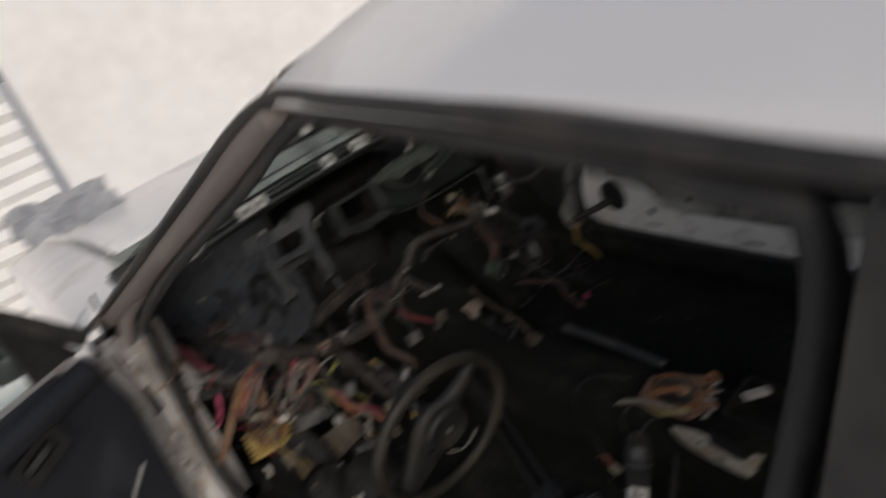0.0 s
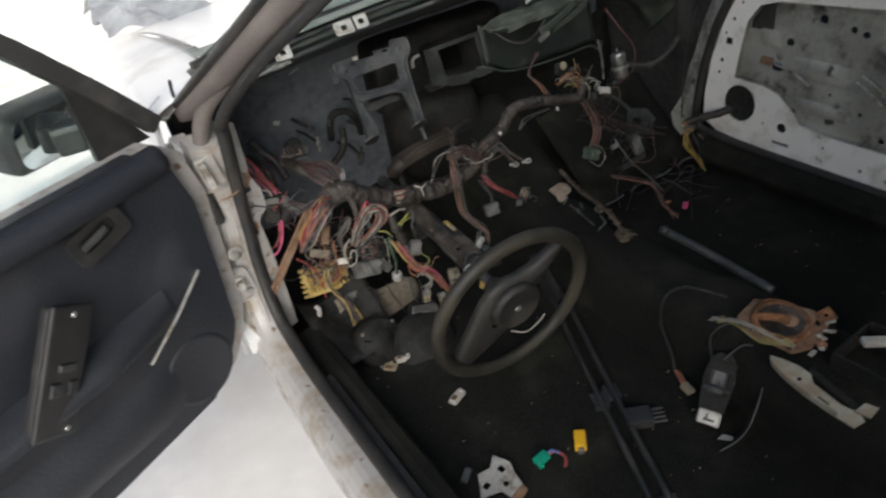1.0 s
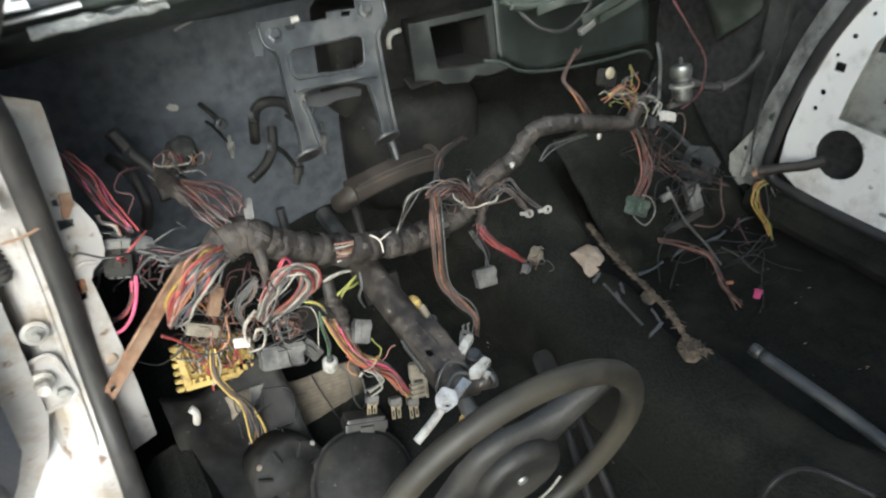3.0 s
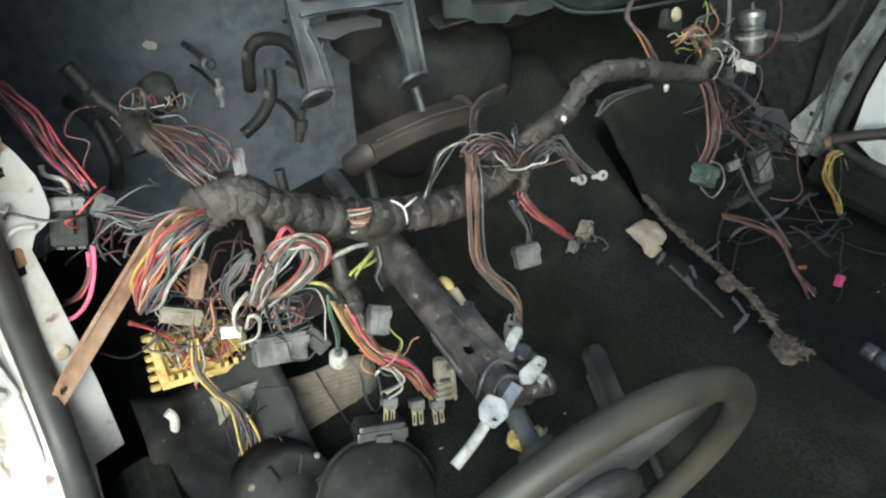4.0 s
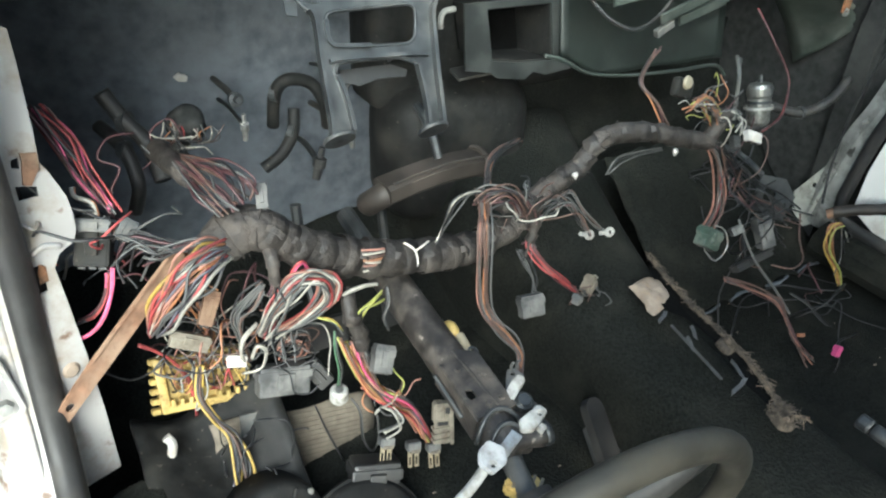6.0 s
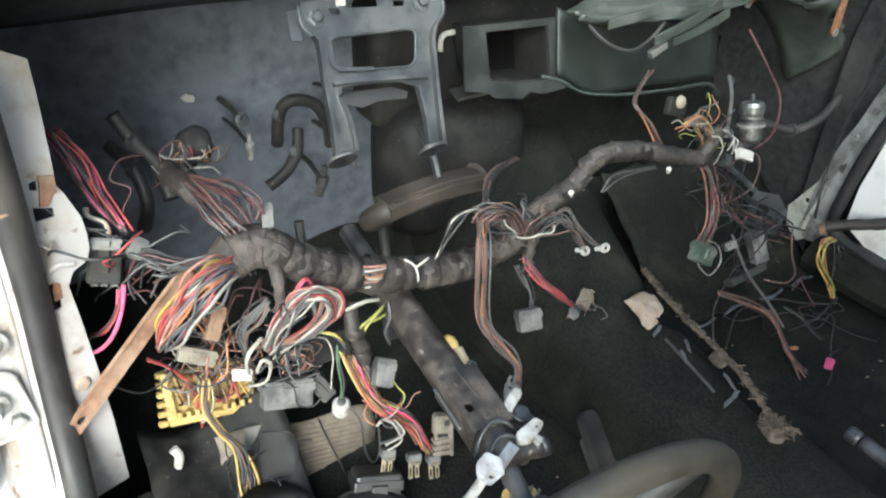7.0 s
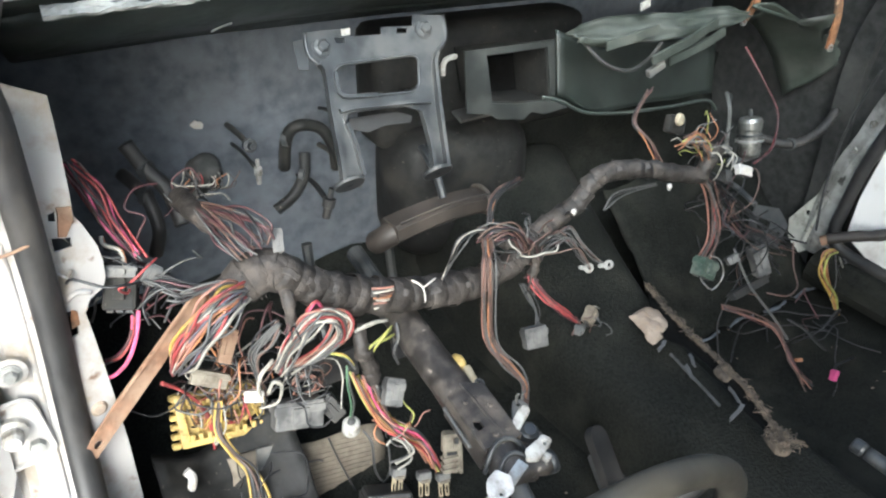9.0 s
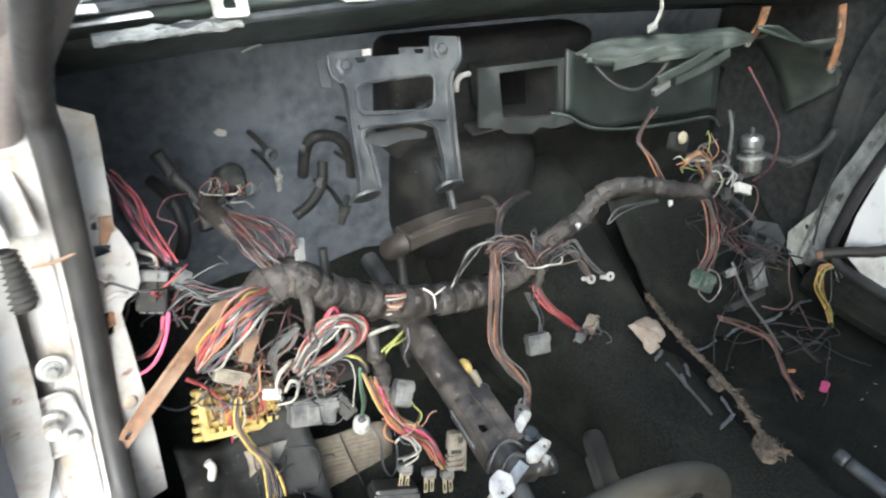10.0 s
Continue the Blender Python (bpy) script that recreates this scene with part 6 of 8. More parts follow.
ribbon("wire_bundle", "looped bunch of white, red and grey wires hanging below the harness", "wire bundle", 20, 0.0015, "grey salmon white red grey white salmon grey red white salmon",
       [(-0.483, 0.11, 0.509), (-0.468, 0.085, 0.563), (-0.451, 0.07, 0.603), (-0.427, 0.07, 0.605), (-0.401, 0.075, 0.583), (-0.393, 0.085, 0.55), (-0.417, 0.095, 0.525), (-0.455, 0.12, 0.492)],
       [(-0.469, 0.11, 0.495), (-0.46, 0.09, 0.537), (-0.441, 0.08, 0.567), (-0.425, 0.075, 0.581), (-0.416, 0.075, 0.57), (-0.422, 0.085, 0.542), (-0.444, 0.1, 0.515), (-0.47, 0.12, 0.491)])
ribbon("wire_bundle", "red wire loop below the harness", "wire bundle", 2, 0.0018, "red pink",
       [(-0.451, 0.08, 0.585), (-0.446, 0.07, 0.61), (-0.436, 0.07, 0.617), (-0.426, 0.08, 0.596)],
       [(-0.45, 0.08, 0.583), (-0.444, 0.07, 0.606), (-0.436, 0.07, 0.614), (-0.426, 0.08, 0.593)])
ribbon("wire_bundle", "red and white wire loops beside the looped bunch", "wire bundle", 3, 0.0017, "red white salmon",
       [(-0.413, 0.085, 0.579), (-0.405, 0.075, 0.592), (-0.393, 0.075, 0.571), (-0.395, 0.085, 0.541)],
       [(-0.412, 0.085, 0.562), (-0.406, 0.075, 0.578), (-0.398, 0.075, 0.568), (-0.404, 0.085, 0.54)])
ribbon("wire_bundle", "white spliced wire below the harness", "wire bundle", 2, 0.0022, "white white",
       [(-0.389, 0.085, 0.547), (-0.377, 0.08, 0.554), (-0.364, 0.078, 0.556), (-0.346, 0.085, 0.548)],
       [(-0.388, 0.085, 0.545), (-0.375, 0.08, 0.551), (-0.362, 0.078, 0.554), (-0.346, 0.085, 0.546)])
ribbon("wire_bundle", "taped stub of yellow-green and black wires", "wire bundle", 6, 0.0016, "lime black lime yellow lime black",
       [(-0.337, 0.095, 0.53), (-0.355, 0.085, 0.531), (-0.369, 0.08, 0.524), (-0.375, 0.085, 0.506)],
       [(-0.333, 0.095, 0.515), (-0.347, 0.085, 0.517), (-0.362, 0.08, 0.514), (-0.367, 0.085, 0.502)])
ribbon("wire_bundle", "dark loose wire below the harness", "wire bundle", 2, 0.0016, "black grey",
       [(-0.333, 0.09, 0.536), (-0.336, 0.08, 0.519), (-0.342, 0.08, 0.501), (-0.332, 0.085, 0.473)],
       [(-0.33, 0.09, 0.536), (-0.333, 0.08, 0.518), (-0.34, 0.08, 0.499), (-0.331, 0.085, 0.472)])
ribbon("wire_bundle", "yellow and grey wires leading to the terminals", "wire bundle", 3, 0.0015, "yellow lime grey",
       [(-0.422, 0.1, 0.514), (-0.401, 0.095, 0.508), (-0.39, 0.09, 0.494)],
       [(-0.415, 0.1, 0.516), (-0.397, 0.095, 0.502), (-0.39, 0.09, 0.482)])
ribbon("wire_bundle", "bundle of red, brown and green wires ending in flat terminals", "wire bundle", 22, 0.0016, "salmon orange lime red brown orange pink yellow grey salmon violet brown",
       [(-0.397, 0.085, 0.486), (-0.389, 0.07, 0.455), (-0.379, 0.055, 0.424), (-0.353, 0.045, 0.391), (-0.327, 0.04, 0.361), (-0.304, 0.035, 0.308)],
       [(-0.369, 0.085, 0.458), (-0.365, 0.07, 0.438), (-0.355, 0.055, 0.409), (-0.329, 0.045, 0.391), (-0.311, 0.04, 0.358), (-0.291, 0.035, 0.291)])
ribbon("wire_bundle", "curled white wires beside flat terminals", "wire bundle", 4, 0.0016, "white white grey white",
       [(-0.359, 0.04, 0.394), (-0.349, 0.03, 0.384), (-0.345, 0.028, 0.361), (-0.361, 0.03, 0.35)],
       [(-0.346, 0.04, 0.389), (-0.338, 0.03, 0.374), (-0.367, 0.028, 0.385), (-0.371, 0.03, 0.365)])
ribbon("wire_bundle", "grey cables down to the lamp socket", "wire bundle", 3, 0.0014, "green grey black",
       [(-0.399, 0.09, 0.494), (-0.401, 0.09, 0.465), (-0.394, 0.1, 0.421), (-0.393, 0.11, 0.388)],
       [(-0.397, 0.09, 0.493), (-0.395, 0.09, 0.463), (-0.386, 0.1, 0.417), (-0.386, 0.11, 0.384)])
ribbon("wire_bundle", "grey wire looping from the socket over the board", "wire bundle", 2, 0.0015, "grey black",
       [(-0.379, 0.1, 0.366), (-0.372, 0.085, 0.351), (-0.371, 0.08, 0.304), (-0.364, 0.07, 0.287), (-0.36, 0.06, 0.318), (-0.363, 0.055, 0.369)],
       [(-0.379, 0.1, 0.363), (-0.374, 0.085, 0.349), (-0.373, 0.08, 0.304), (-0.364, 0.07, 0.284), (-0.358, 0.06, 0.317), (-0.362, 0.055, 0.368)])
ribbon("wire_bundle", "thin dark wire hanging over the board", "wire bundle", 1, 0.0016, "black",
       [(-0.421, 0.12, 0.353), (-0.411, 0.11, 0.31), (-0.398, 0.09, 0.263)],
       [(-0.421, 0.12, 0.353), (-0.411, 0.11, 0.31), (-0.398, 0.09, 0.263)])
ribbon("wire_bundle", "long hanging bundle of brown and orange wires", "wire bundle", 11, 0.0014, "brown grey salmon brown grey brown orange brown grey",
       [(-0.201, 0.115, 0.62), (-0.21, 0.09, 0.607), (-0.224, 0.065, 0.591), (-0.23, 0.045, 0.503), (-0.213, 0.02, 0.471), (-0.197, -0.0, 0.447), (-0.206, -0.02, 0.433)],
       [(-0.18, 0.115, 0.615), (-0.193, 0.09, 0.602), (-0.208, 0.065, 0.586), (-0.211, 0.045, 0.496), (-0.192, 0.02, 0.458), (-0.189, 0.0, 0.443), (-0.201, -0.02, 0.43)])
ribbon("wire_bundle", "white and black wires looping off the harness", "wire bundle", 4, 0.0012, "black white grey black",
       [(-0.173, 0.115, 0.608), (-0.213, 0.1, 0.629), (-0.246, 0.095, 0.627), (-0.257, 0.1, 0.586), (-0.266, 0.1, 0.568)],
       [(-0.172, 0.115, 0.599), (-0.209, 0.1, 0.622), (-0.235, 0.095, 0.615), (-0.249, 0.1, 0.585), (-0.262, 0.1, 0.569)])
ribbon("wire_bundle", "red wires ending in a small brown connector", "wire bundle", 8, 0.0014, "red maroon red salmon red maroon",
       [(-0.112, 0.112, 0.53), (-0.113, 0.1, 0.514), (-0.095, 0.085, 0.487), (-0.07, 0.075, 0.463), (-0.045, 0.07, 0.439)],
       [(-0.098, 0.112, 0.521), (-0.101, 0.1, 0.51), (-0.083, 0.085, 0.487), (-0.057, 0.075, 0.463), (-0.032, 0.07, 0.442)])
ribbon("wire_bundle", "grey wires leading to a grey connector", "wire bundle", 5, 0.0012, "grey black grey",
       [(-0.129, 0.105, 0.516), (-0.121, 0.1, 0.493), (-0.113, 0.09, 0.473), (-0.121, 0.07, 0.465)],
       [(-0.122, 0.105, 0.519), (-0.108, 0.1, 0.491), (-0.103, 0.09, 0.474), (-0.116, 0.07, 0.463)])
ribbon("wire_bundle", "grey wires with ring terminals", "wire bundle", 7, 0.0012, "grey brown black grey maroon",
       [(-0.11, 0.11, 0.557), (-0.101, 0.09, 0.588), (-0.087, 0.08, 0.602), (-0.062, 0.075, 0.571), (-0.045, 0.07, 0.54)],
       [(-0.094, 0.11, 0.548), (-0.084, 0.09, 0.569), (-0.063, 0.08, 0.573), (-0.049, 0.075, 0.553), (-0.037, 0.07, 0.534)])
ribbon("wire_bundle", "thin grey wires with a ring terminal", "wire bundle", 4, 0.0011, "grey brown grey",
       [(-0.084, 0.1, 0.591), (-0.064, 0.09, 0.602), (-0.049, 0.08, 0.578), (-0.022, 0.075, 0.547), (-0.001, 0.07, 0.53)],
       [(-0.077, 0.1, 0.58), (-0.067, 0.09, 0.591), (-0.052, 0.08, 0.57), (-0.026, 0.075, 0.543), (0.003, 0.07, 0.525)])
ribbon("wire_bundle", "short curled wires round the harness branch", "wire bundle", 12, 0.0013, "brown grey maroon brown black maroon",
       [(-0.211, 0.105, 0.619), (-0.193, 0.095, 0.632), (-0.161, 0.09, 0.626), (-0.126, 0.095, 0.592), (-0.109, 0.105, 0.555)],
       [(-0.191, 0.105, 0.58), (-0.182, 0.095, 0.604), (-0.163, 0.09, 0.606), (-0.144, 0.095, 0.584), (-0.128, 0.105, 0.552)])
ribbon("wire_bundle", "black taped stub with bronze wire ends", "wire bundle", 6, 0.0016, "black brown black orange",
       [(-0.182, 0.12, 0.621), (-0.166, 0.14, 0.64), (-0.139, 0.155, 0.648), (-0.095, 0.17, 0.649)],
       [(-0.173, 0.12, 0.618), (-0.156, 0.14, 0.636), (-0.126, 0.155, 0.641), (-0.089, 0.17, 0.641)])
ribbon("wire_bundle", "red and pink wires rising behind the door post", "wire bundle", 14, 0.0014, "maroon red brown maroon pink red maroon grey",
       [(-0.64, 0.235, 0.754), (-0.63, 0.22, 0.728), (-0.618, 0.2, 0.697), (-0.608, 0.185, 0.675), (-0.592, 0.17, 0.661)],
       [(-0.619, 0.235, 0.75), (-0.604, 0.22, 0.722), (-0.596, 0.2, 0.695), (-0.591, 0.185, 0.678), (-0.585, 0.17, 0.661)])
ribbon("wire_bundle", "white and orange wire along the door post", "wire bundle", 2, 0.0022, "white orange",
       [(-0.618, 0.18, 0.691), (-0.618, 0.175, 0.683), (-0.605, 0.165, 0.677), (-0.604, 0.16, 0.658), (-0.591, 0.155, 0.641)],
       [(-0.617, 0.18, 0.689), (-0.616, 0.175, 0.68), (-0.604, 0.165, 0.677), (-0.602, 0.16, 0.657), (-0.589, 0.155, 0.642)])
ribbon("wire_bundle", "bright pink wire along the post", "wire bundle", 2, 0.0016, "pink pink",
       [(-0.604, 0.15, 0.612), (-0.611, 0.145, 0.586), (-0.626, 0.14, 0.56), (-0.643, 0.135, 0.55), (-0.661, 0.135, 0.554), (-0.663, 0.14, 0.564)],
       [(-0.602, 0.15, 0.611), (-0.61, 0.145, 0.584), (-0.625, 0.14, 0.558), (-0.643, 0.135, 0.548), (-0.661, 0.135, 0.552), (-0.662, 0.14, 0.562)])
ribbon("wire_bundle", "red and violet wires below the relay", "wire bundle", 4, 0.0015, "pink maroon red violet",
       [(-0.61, 0.155, 0.604), (-0.618, 0.155, 0.577), (-0.634, 0.155, 0.561), (-0.647, 0.16, 0.555)],
       [(-0.607, 0.155, 0.603), (-0.616, 0.155, 0.574), (-0.63, 0.155, 0.555), (-0.647, 0.16, 0.55)])
ribbon("wire_bundle", "dark wires between post and harness", "wire bundle", 10, 0.0014, "black maroon black grey black brown",
       [(-0.609, 0.16, 0.628), (-0.585, 0.15, 0.648), (-0.558, 0.14, 0.638), (-0.526, 0.13, 0.628), (-0.501, 0.125, 0.625)],
       [(-0.583, 0.16, 0.589), (-0.564, 0.15, 0.62), (-0.543, 0.14, 0.619), (-0.519, 0.13, 0.617), (-0.5, 0.125, 0.617)])
ribbon("wire_bundle", "loose dark loops above the bundle", "wire bundle", 8, 0.0013, "grey black maroon grey brown",
       [(-0.575, 0.15, 0.645), (-0.567, 0.14, 0.628), (-0.552, 0.13, 0.631), (-0.53, 0.12, 0.64), (-0.506, 0.12, 0.637)],
       [(-0.575, 0.15, 0.612), (-0.559, 0.14, 0.615), (-0.54, 0.13, 0.625), (-0.524, 0.12, 0.632), (-0.504, 0.12, 0.628)])
ribbon("wire_bundle", "red wire running to the fuse box", "wire bundle", 2, 0.002, "red red",
       [(-0.599, 0.15, 0.509), (-0.582, 0.16, 0.483), (-0.564, 0.165, 0.449), (-0.555, 0.17, 0.409), (-0.559, 0.17, 0.358)],
       [(-0.6, 0.15, 0.506), (-0.583, 0.16, 0.48), (-0.566, 0.165, 0.447), (-0.558, 0.17, 0.408), (-0.557, 0.17, 0.357)])
ribbon("wire_bundle", "yellow, violet and grey bundle dropping to the footwell", "wire bundle", 9, 0.0018, "yellow grey violet black yellow brown grey black",
       [(-0.55, 0.15, 0.452), (-0.556, 0.14, 0.42), (-0.549, 0.125, 0.391), (-0.535, 0.11, 0.363), (-0.535, 0.09, 0.329), (-0.541, 0.07, 0.318)],
       [(-0.538, 0.15, 0.452), (-0.547, 0.14, 0.415), (-0.54, 0.125, 0.386), (-0.523, 0.11, 0.361), (-0.514, 0.09, 0.328), (-0.519, 0.07, 0.304)])
ribbon("wire_bundle", "brown and orange wires above the fuse box", "wire bundle", 8, 0.0016, "orange brown salmon orange brown white",
       [(-0.538, 0.16, 0.536), (-0.535, 0.155, 0.514), (-0.529, 0.16, 0.482), (-0.521, 0.18, 0.444)],
       [(-0.521, 0.16, 0.535), (-0.517, 0.155, 0.512), (-0.52, 0.16, 0.484), (-0.526, 0.18, 0.449)])
ribbon("wire_bundle", "curled white wire by the fuse box", "wire bundle", 2, 0.0016, "white white",
       [(-0.479, 0.12, 0.515), (-0.499, 0.11, 0.508), (-0.503, 0.115, 0.481), (-0.494, 0.13, 0.443)],
       [(-0.478, 0.12, 0.512), (-0.497, 0.11, 0.505), (-0.501, 0.115, 0.48), (-0.494, 0.13, 0.442)])
ribbon("wire_bundle", "white wire loop by the grey connector", "wire bundle", 2, 0.0014, "white white",
       [(-0.491, 0.12, 0.466), (-0.485, 0.11, 0.49), (-0.474, 0.11, 0.48), (-0.482, 0.115, 0.45), (-0.502, 0.125, 0.441)],
       [(-0.489, 0.12, 0.464), (-0.484, 0.11, 0.487), (-0.477, 0.11, 0.478), (-0.483, 0.115, 0.452), (-0.502, 0.125, 0.443)])
ribbon("wire_bundle", "dark grey wires along the branch above the fuse box", "wire bundle", 10, 0.0015, "grey black grey brown grey",
       [(-0.472, 0.11, 0.577), (-0.492, 0.11, 0.561), (-0.504, 0.12, 0.533), (-0.5, 0.13, 0.493), (-0.498, 0.14, 0.458)],
       [(-0.467, 0.11, 0.566), (-0.484, 0.11, 0.549), (-0.497, 0.12, 0.525), (-0.493, 0.13, 0.485), (-0.487, 0.14, 0.447)])
ribbon("wire_bundle", "tangle of thin wires behind the grey connector", "wire bundle", 10, 0.0013, "black grey brown grey salmon",
       [(-0.462, 0.13, 0.471), (-0.446, 0.125, 0.484), (-0.423, 0.12, 0.478), (-0.42, 0.13, 0.441), (-0.447, 0.14, 0.417)],
       [(-0.457, 0.13, 0.442), (-0.448, 0.125, 0.464), (-0.435, 0.12, 0.465), (-0.431, 0.13, 0.438), (-0.459, 0.14, 0.423)])
ribbon("wire_bundle", "brown wires dropping from the harness to a green connector", "wire bundle", 9, 0.0016, "brown salmon grey brown red",
       [(0.171, 0.1, 0.628), (0.212, 0.095, 0.592), (0.232, 0.085, 0.537), (0.216, 0.07, 0.507), (0.168, 0.06, 0.49)],
       [(0.199, 0.1, 0.625), (0.236, 0.095, 0.587), (0.255, 0.085, 0.531), (0.243, 0.07, 0.5), (0.219, 0.06, 0.474)])
ribbon("wire_bundle", "fan of orange wires at the harness end", "wire bundle", 10, 0.0013, "orange brown orange lime orange grey",
       [(0.207, 0.1, 0.629), (0.188, 0.1, 0.656), (0.158, 0.098, 0.679), (0.129, 0.095, 0.674)],
       [(0.226, 0.1, 0.63), (0.206, 0.1, 0.664), (0.169, 0.098, 0.692), (0.133, 0.095, 0.685)])
ribbon("wire_bundle", "white wires curling to a white plug", "wire bundle", 5, 0.0013, "white grey white",
       [(0.226, 0.105, 0.647), (0.235, 0.1, 0.658), (0.252, 0.09, 0.643), (0.235, 0.08, 0.634)],
       [(0.23, 0.105, 0.637), (0.247, 0.1, 0.645), (0.26, 0.09, 0.634), (0.244, 0.08, 0.629)])
ribbon("wire_bundle", "black and brown wires rising from the harness", "wire bundle", 5, 0.0012, "brown black maroon orange brown",
       [(0.1, 0.105, 0.653), (0.083, 0.12, 0.685), (0.073, 0.14, 0.709), (0.1, 0.16, 0.726), (0.139, 0.18, 0.742)],
       [(0.115, 0.105, 0.65), (0.097, 0.12, 0.683), (0.082, 0.14, 0.707), (0.112, 0.16, 0.724), (0.152, 0.18, 0.738)])
ribbon("wire_bundle", "red and white wire looping round the motor", "wire bundle", 2, 0.0017, "maroon red",
       [(0.427, 0.24, 0.754), (0.442, 0.2, 0.705), (0.465, 0.17, 0.649), (0.428, 0.14, 0.604), (0.356, 0.12, 0.597)],
       [(0.433, 0.24, 0.753), (0.448, 0.2, 0.704), (0.472, 0.17, 0.648), (0.435, 0.14, 0.603), (0.363, 0.12, 0.593)])
ribbon("wire_bundle", "grey wires curving under the harness", "wire bundle", 3, 0.0012, "grey black grey",
       [(0.001, 0.1, 0.604), (0.018, 0.1, 0.624), (0.055, 0.1, 0.627), (0.1, 0.1, 0.625)],
       [(0.008, 0.1, 0.602), (0.026, 0.1, 0.618), (0.062, 0.1, 0.621), (0.104, 0.1, 0.62)])
ribbon("wire_bundle", "black wires trailing from the harness end", "wire bundle", 10, 0.0014, "black black black brown black maroon",
       [(0.204, 0.1, 0.621), (0.266, 0.09, 0.577), (0.32, 0.08, 0.532), (0.39, 0.07, 0.491), (0.456, 0.06, 0.455)],
       [(0.23, 0.1, 0.6), (0.262, 0.09, 0.552), (0.312, 0.08, 0.496), (0.361, 0.07, 0.454), (0.432, 0.06, 0.403)])
ribbon("wire_bundle", "brown wires trailing over the passenger footwell", "wire bundle", 8, 0.0015, "brown maroon salmon brown grey",
       [(0.242, 0.03, 0.4), (0.317, 0.01, 0.367), (0.352, -0.01, 0.34), (0.34, -0.06, 0.305), (0.386, -0.1, 0.253)],
       [(0.255, 0.03, 0.386), (0.347, 0.01, 0.335), (0.385, -0.01, 0.307), (0.361, -0.06, 0.29), (0.353, -0.1, 0.258)])
ribbon("cable", "long black cable in the passenger footwell", "cable", 1, 0.0025, "grey",
       [(0.295, 0.07, 0.472), (0.324, 0.04, 0.405), (0.369, 0.01, 0.345), (0.389, -0.02, 0.305)],
       [(0.295, 0.07, 0.472), (0.324, 0.04, 0.405), (0.369, 0.01, 0.345), (0.389, -0.02, 0.305)])
ribbon("wire_bundle", "grey wires beside the brown trail", "wire bundle", 2, 0.0016, "grey black",
       [(0.407, 0.0, 0.327), (0.434, -0.02, 0.306), (0.466, -0.04, 0.275), (0.498, -0.06, 0.247)],
       [(0.411, 0.0, 0.329), (0.444, -0.02, 0.304), (0.475, -0.04, 0.273), (0.502, -0.06, 0.249)])
ribbon("wire_bundle", "black cable curling to a pink plug", "wire bundle", 2, 0.002, "black black",
       [(0.604, 0.0, 0.247), (0.593, -0.06, 0.223), (0.481, -0.09, 0.276), (0.38, -0.11, 0.317), (0.36, -0.12, 0.316)],
       [(0.612, -0.0, 0.244), (0.608, -0.06, 0.215), (0.484, -0.09, 0.271), (0.388, -0.11, 0.31), (0.366, -0.12, 0.31)])
ribbon("wire_bundle", "yellow and orange wires hanging from the door conduit", "wire bundle", 5, 0.0018, "yellow orange lime orange",
       [(0.567, 0.04, 0.407), (0.544, 0.045, 0.401), (0.543, 0.035, 0.365), (0.579, 0.02, 0.311), (0.593, -0.0, 0.266)],
       [(0.581, 0.04, 0.401), (0.562, 0.045, 0.392), (0.56, 0.035, 0.359), (0.594, 0.02, 0.306), (0.598, -0.0, 0.264)])
ribbon("wire_bundle", "grey wires hanging from the door conduit", "wire bundle", 4, 0.0014, "grey black white",
       [(0.57, 0.04, 0.403), (0.582, 0.035, 0.367), (0.583, 0.03, 0.333), (0.572, 0.02, 0.306)],
       [(0.639, 0.04, 0.354), (0.661, 0.035, 0.32), (0.67, 0.03, 0.282), (0.647, 0.02, 0.265)])

tangle("dark tangle of thin wires above the fuse box", (-0.515, 0.165, 0.475), (0.045, 0.02, 0.03), 40, 0.0012, "grey black brown black white maroon grey orange black salmon", 1)
tangle("dark tangle of thin wires beside the post", (-0.59, 0.17, 0.63), (0.022, 0.02, 0.04), 20, 0.0013, "black maroon grey black red grey", 2)
tangle("grey and white tangle of thin wires under the harness", (-0.45, 0.12, 0.47), (0.03, 0.018, 0.025), 22, 0.0012, "grey black white grey brown black", 3)
tangle("brown and grey wire ends round the harness branch", (-0.135, 0.1, 0.578), (0.03, 0.015, 0.018), 14, 0.0011, "brown grey black brown white", 4)
tangle("black and brown wire tangle below the harness end", (0.25, 0.08, 0.55), (0.03, 0.02, 0.05), 12, 0.0012, "black black brown black maroon black", 5)
tangle("black wire tangle in the passenger footwell", (0.36, 0.06, 0.44), (0.07, 0.04, 0.05), 11, 0.0013, "black black black brown black", 6)
tangle("black wire tangle on the passenger floor", (0.47, -0.03, 0.32), (0.08, 0.05, 0.02), 9, 0.0014, "black maroon black black", 7)
tangle("orange and grey wire ends on the harness", (0.195, 0.105, 0.665), (0.025, 0.015, 0.02), 18, 0.0011, "orange grey black lime grey white", 8)
tangle("black wires draped over the driver footwell", (-0.53, 0.08, 0.35), (0.04, 0.02, 0.03), 6, 0.0013, "black", 9)
tangle("thin brown wires round the brass terminals", (-0.345, 0.045, 0.395), (0.02, 0.012, 0.025), 10, 0.0011, "brown orange grey salmon white lime", 10)
tangle("brown wire ends behind the harness", (-0.51, 0.25, 0.682), (0.02, 0.02, 0.012), 10, 0.0011, "brown grey maroon white black", 11)
tangle("curled wire ends round the red connector", (-0.02, 0.066, 0.442), (0.016, 0.01, 0.013), 14, 0.001, "brown grey white grey", 12)


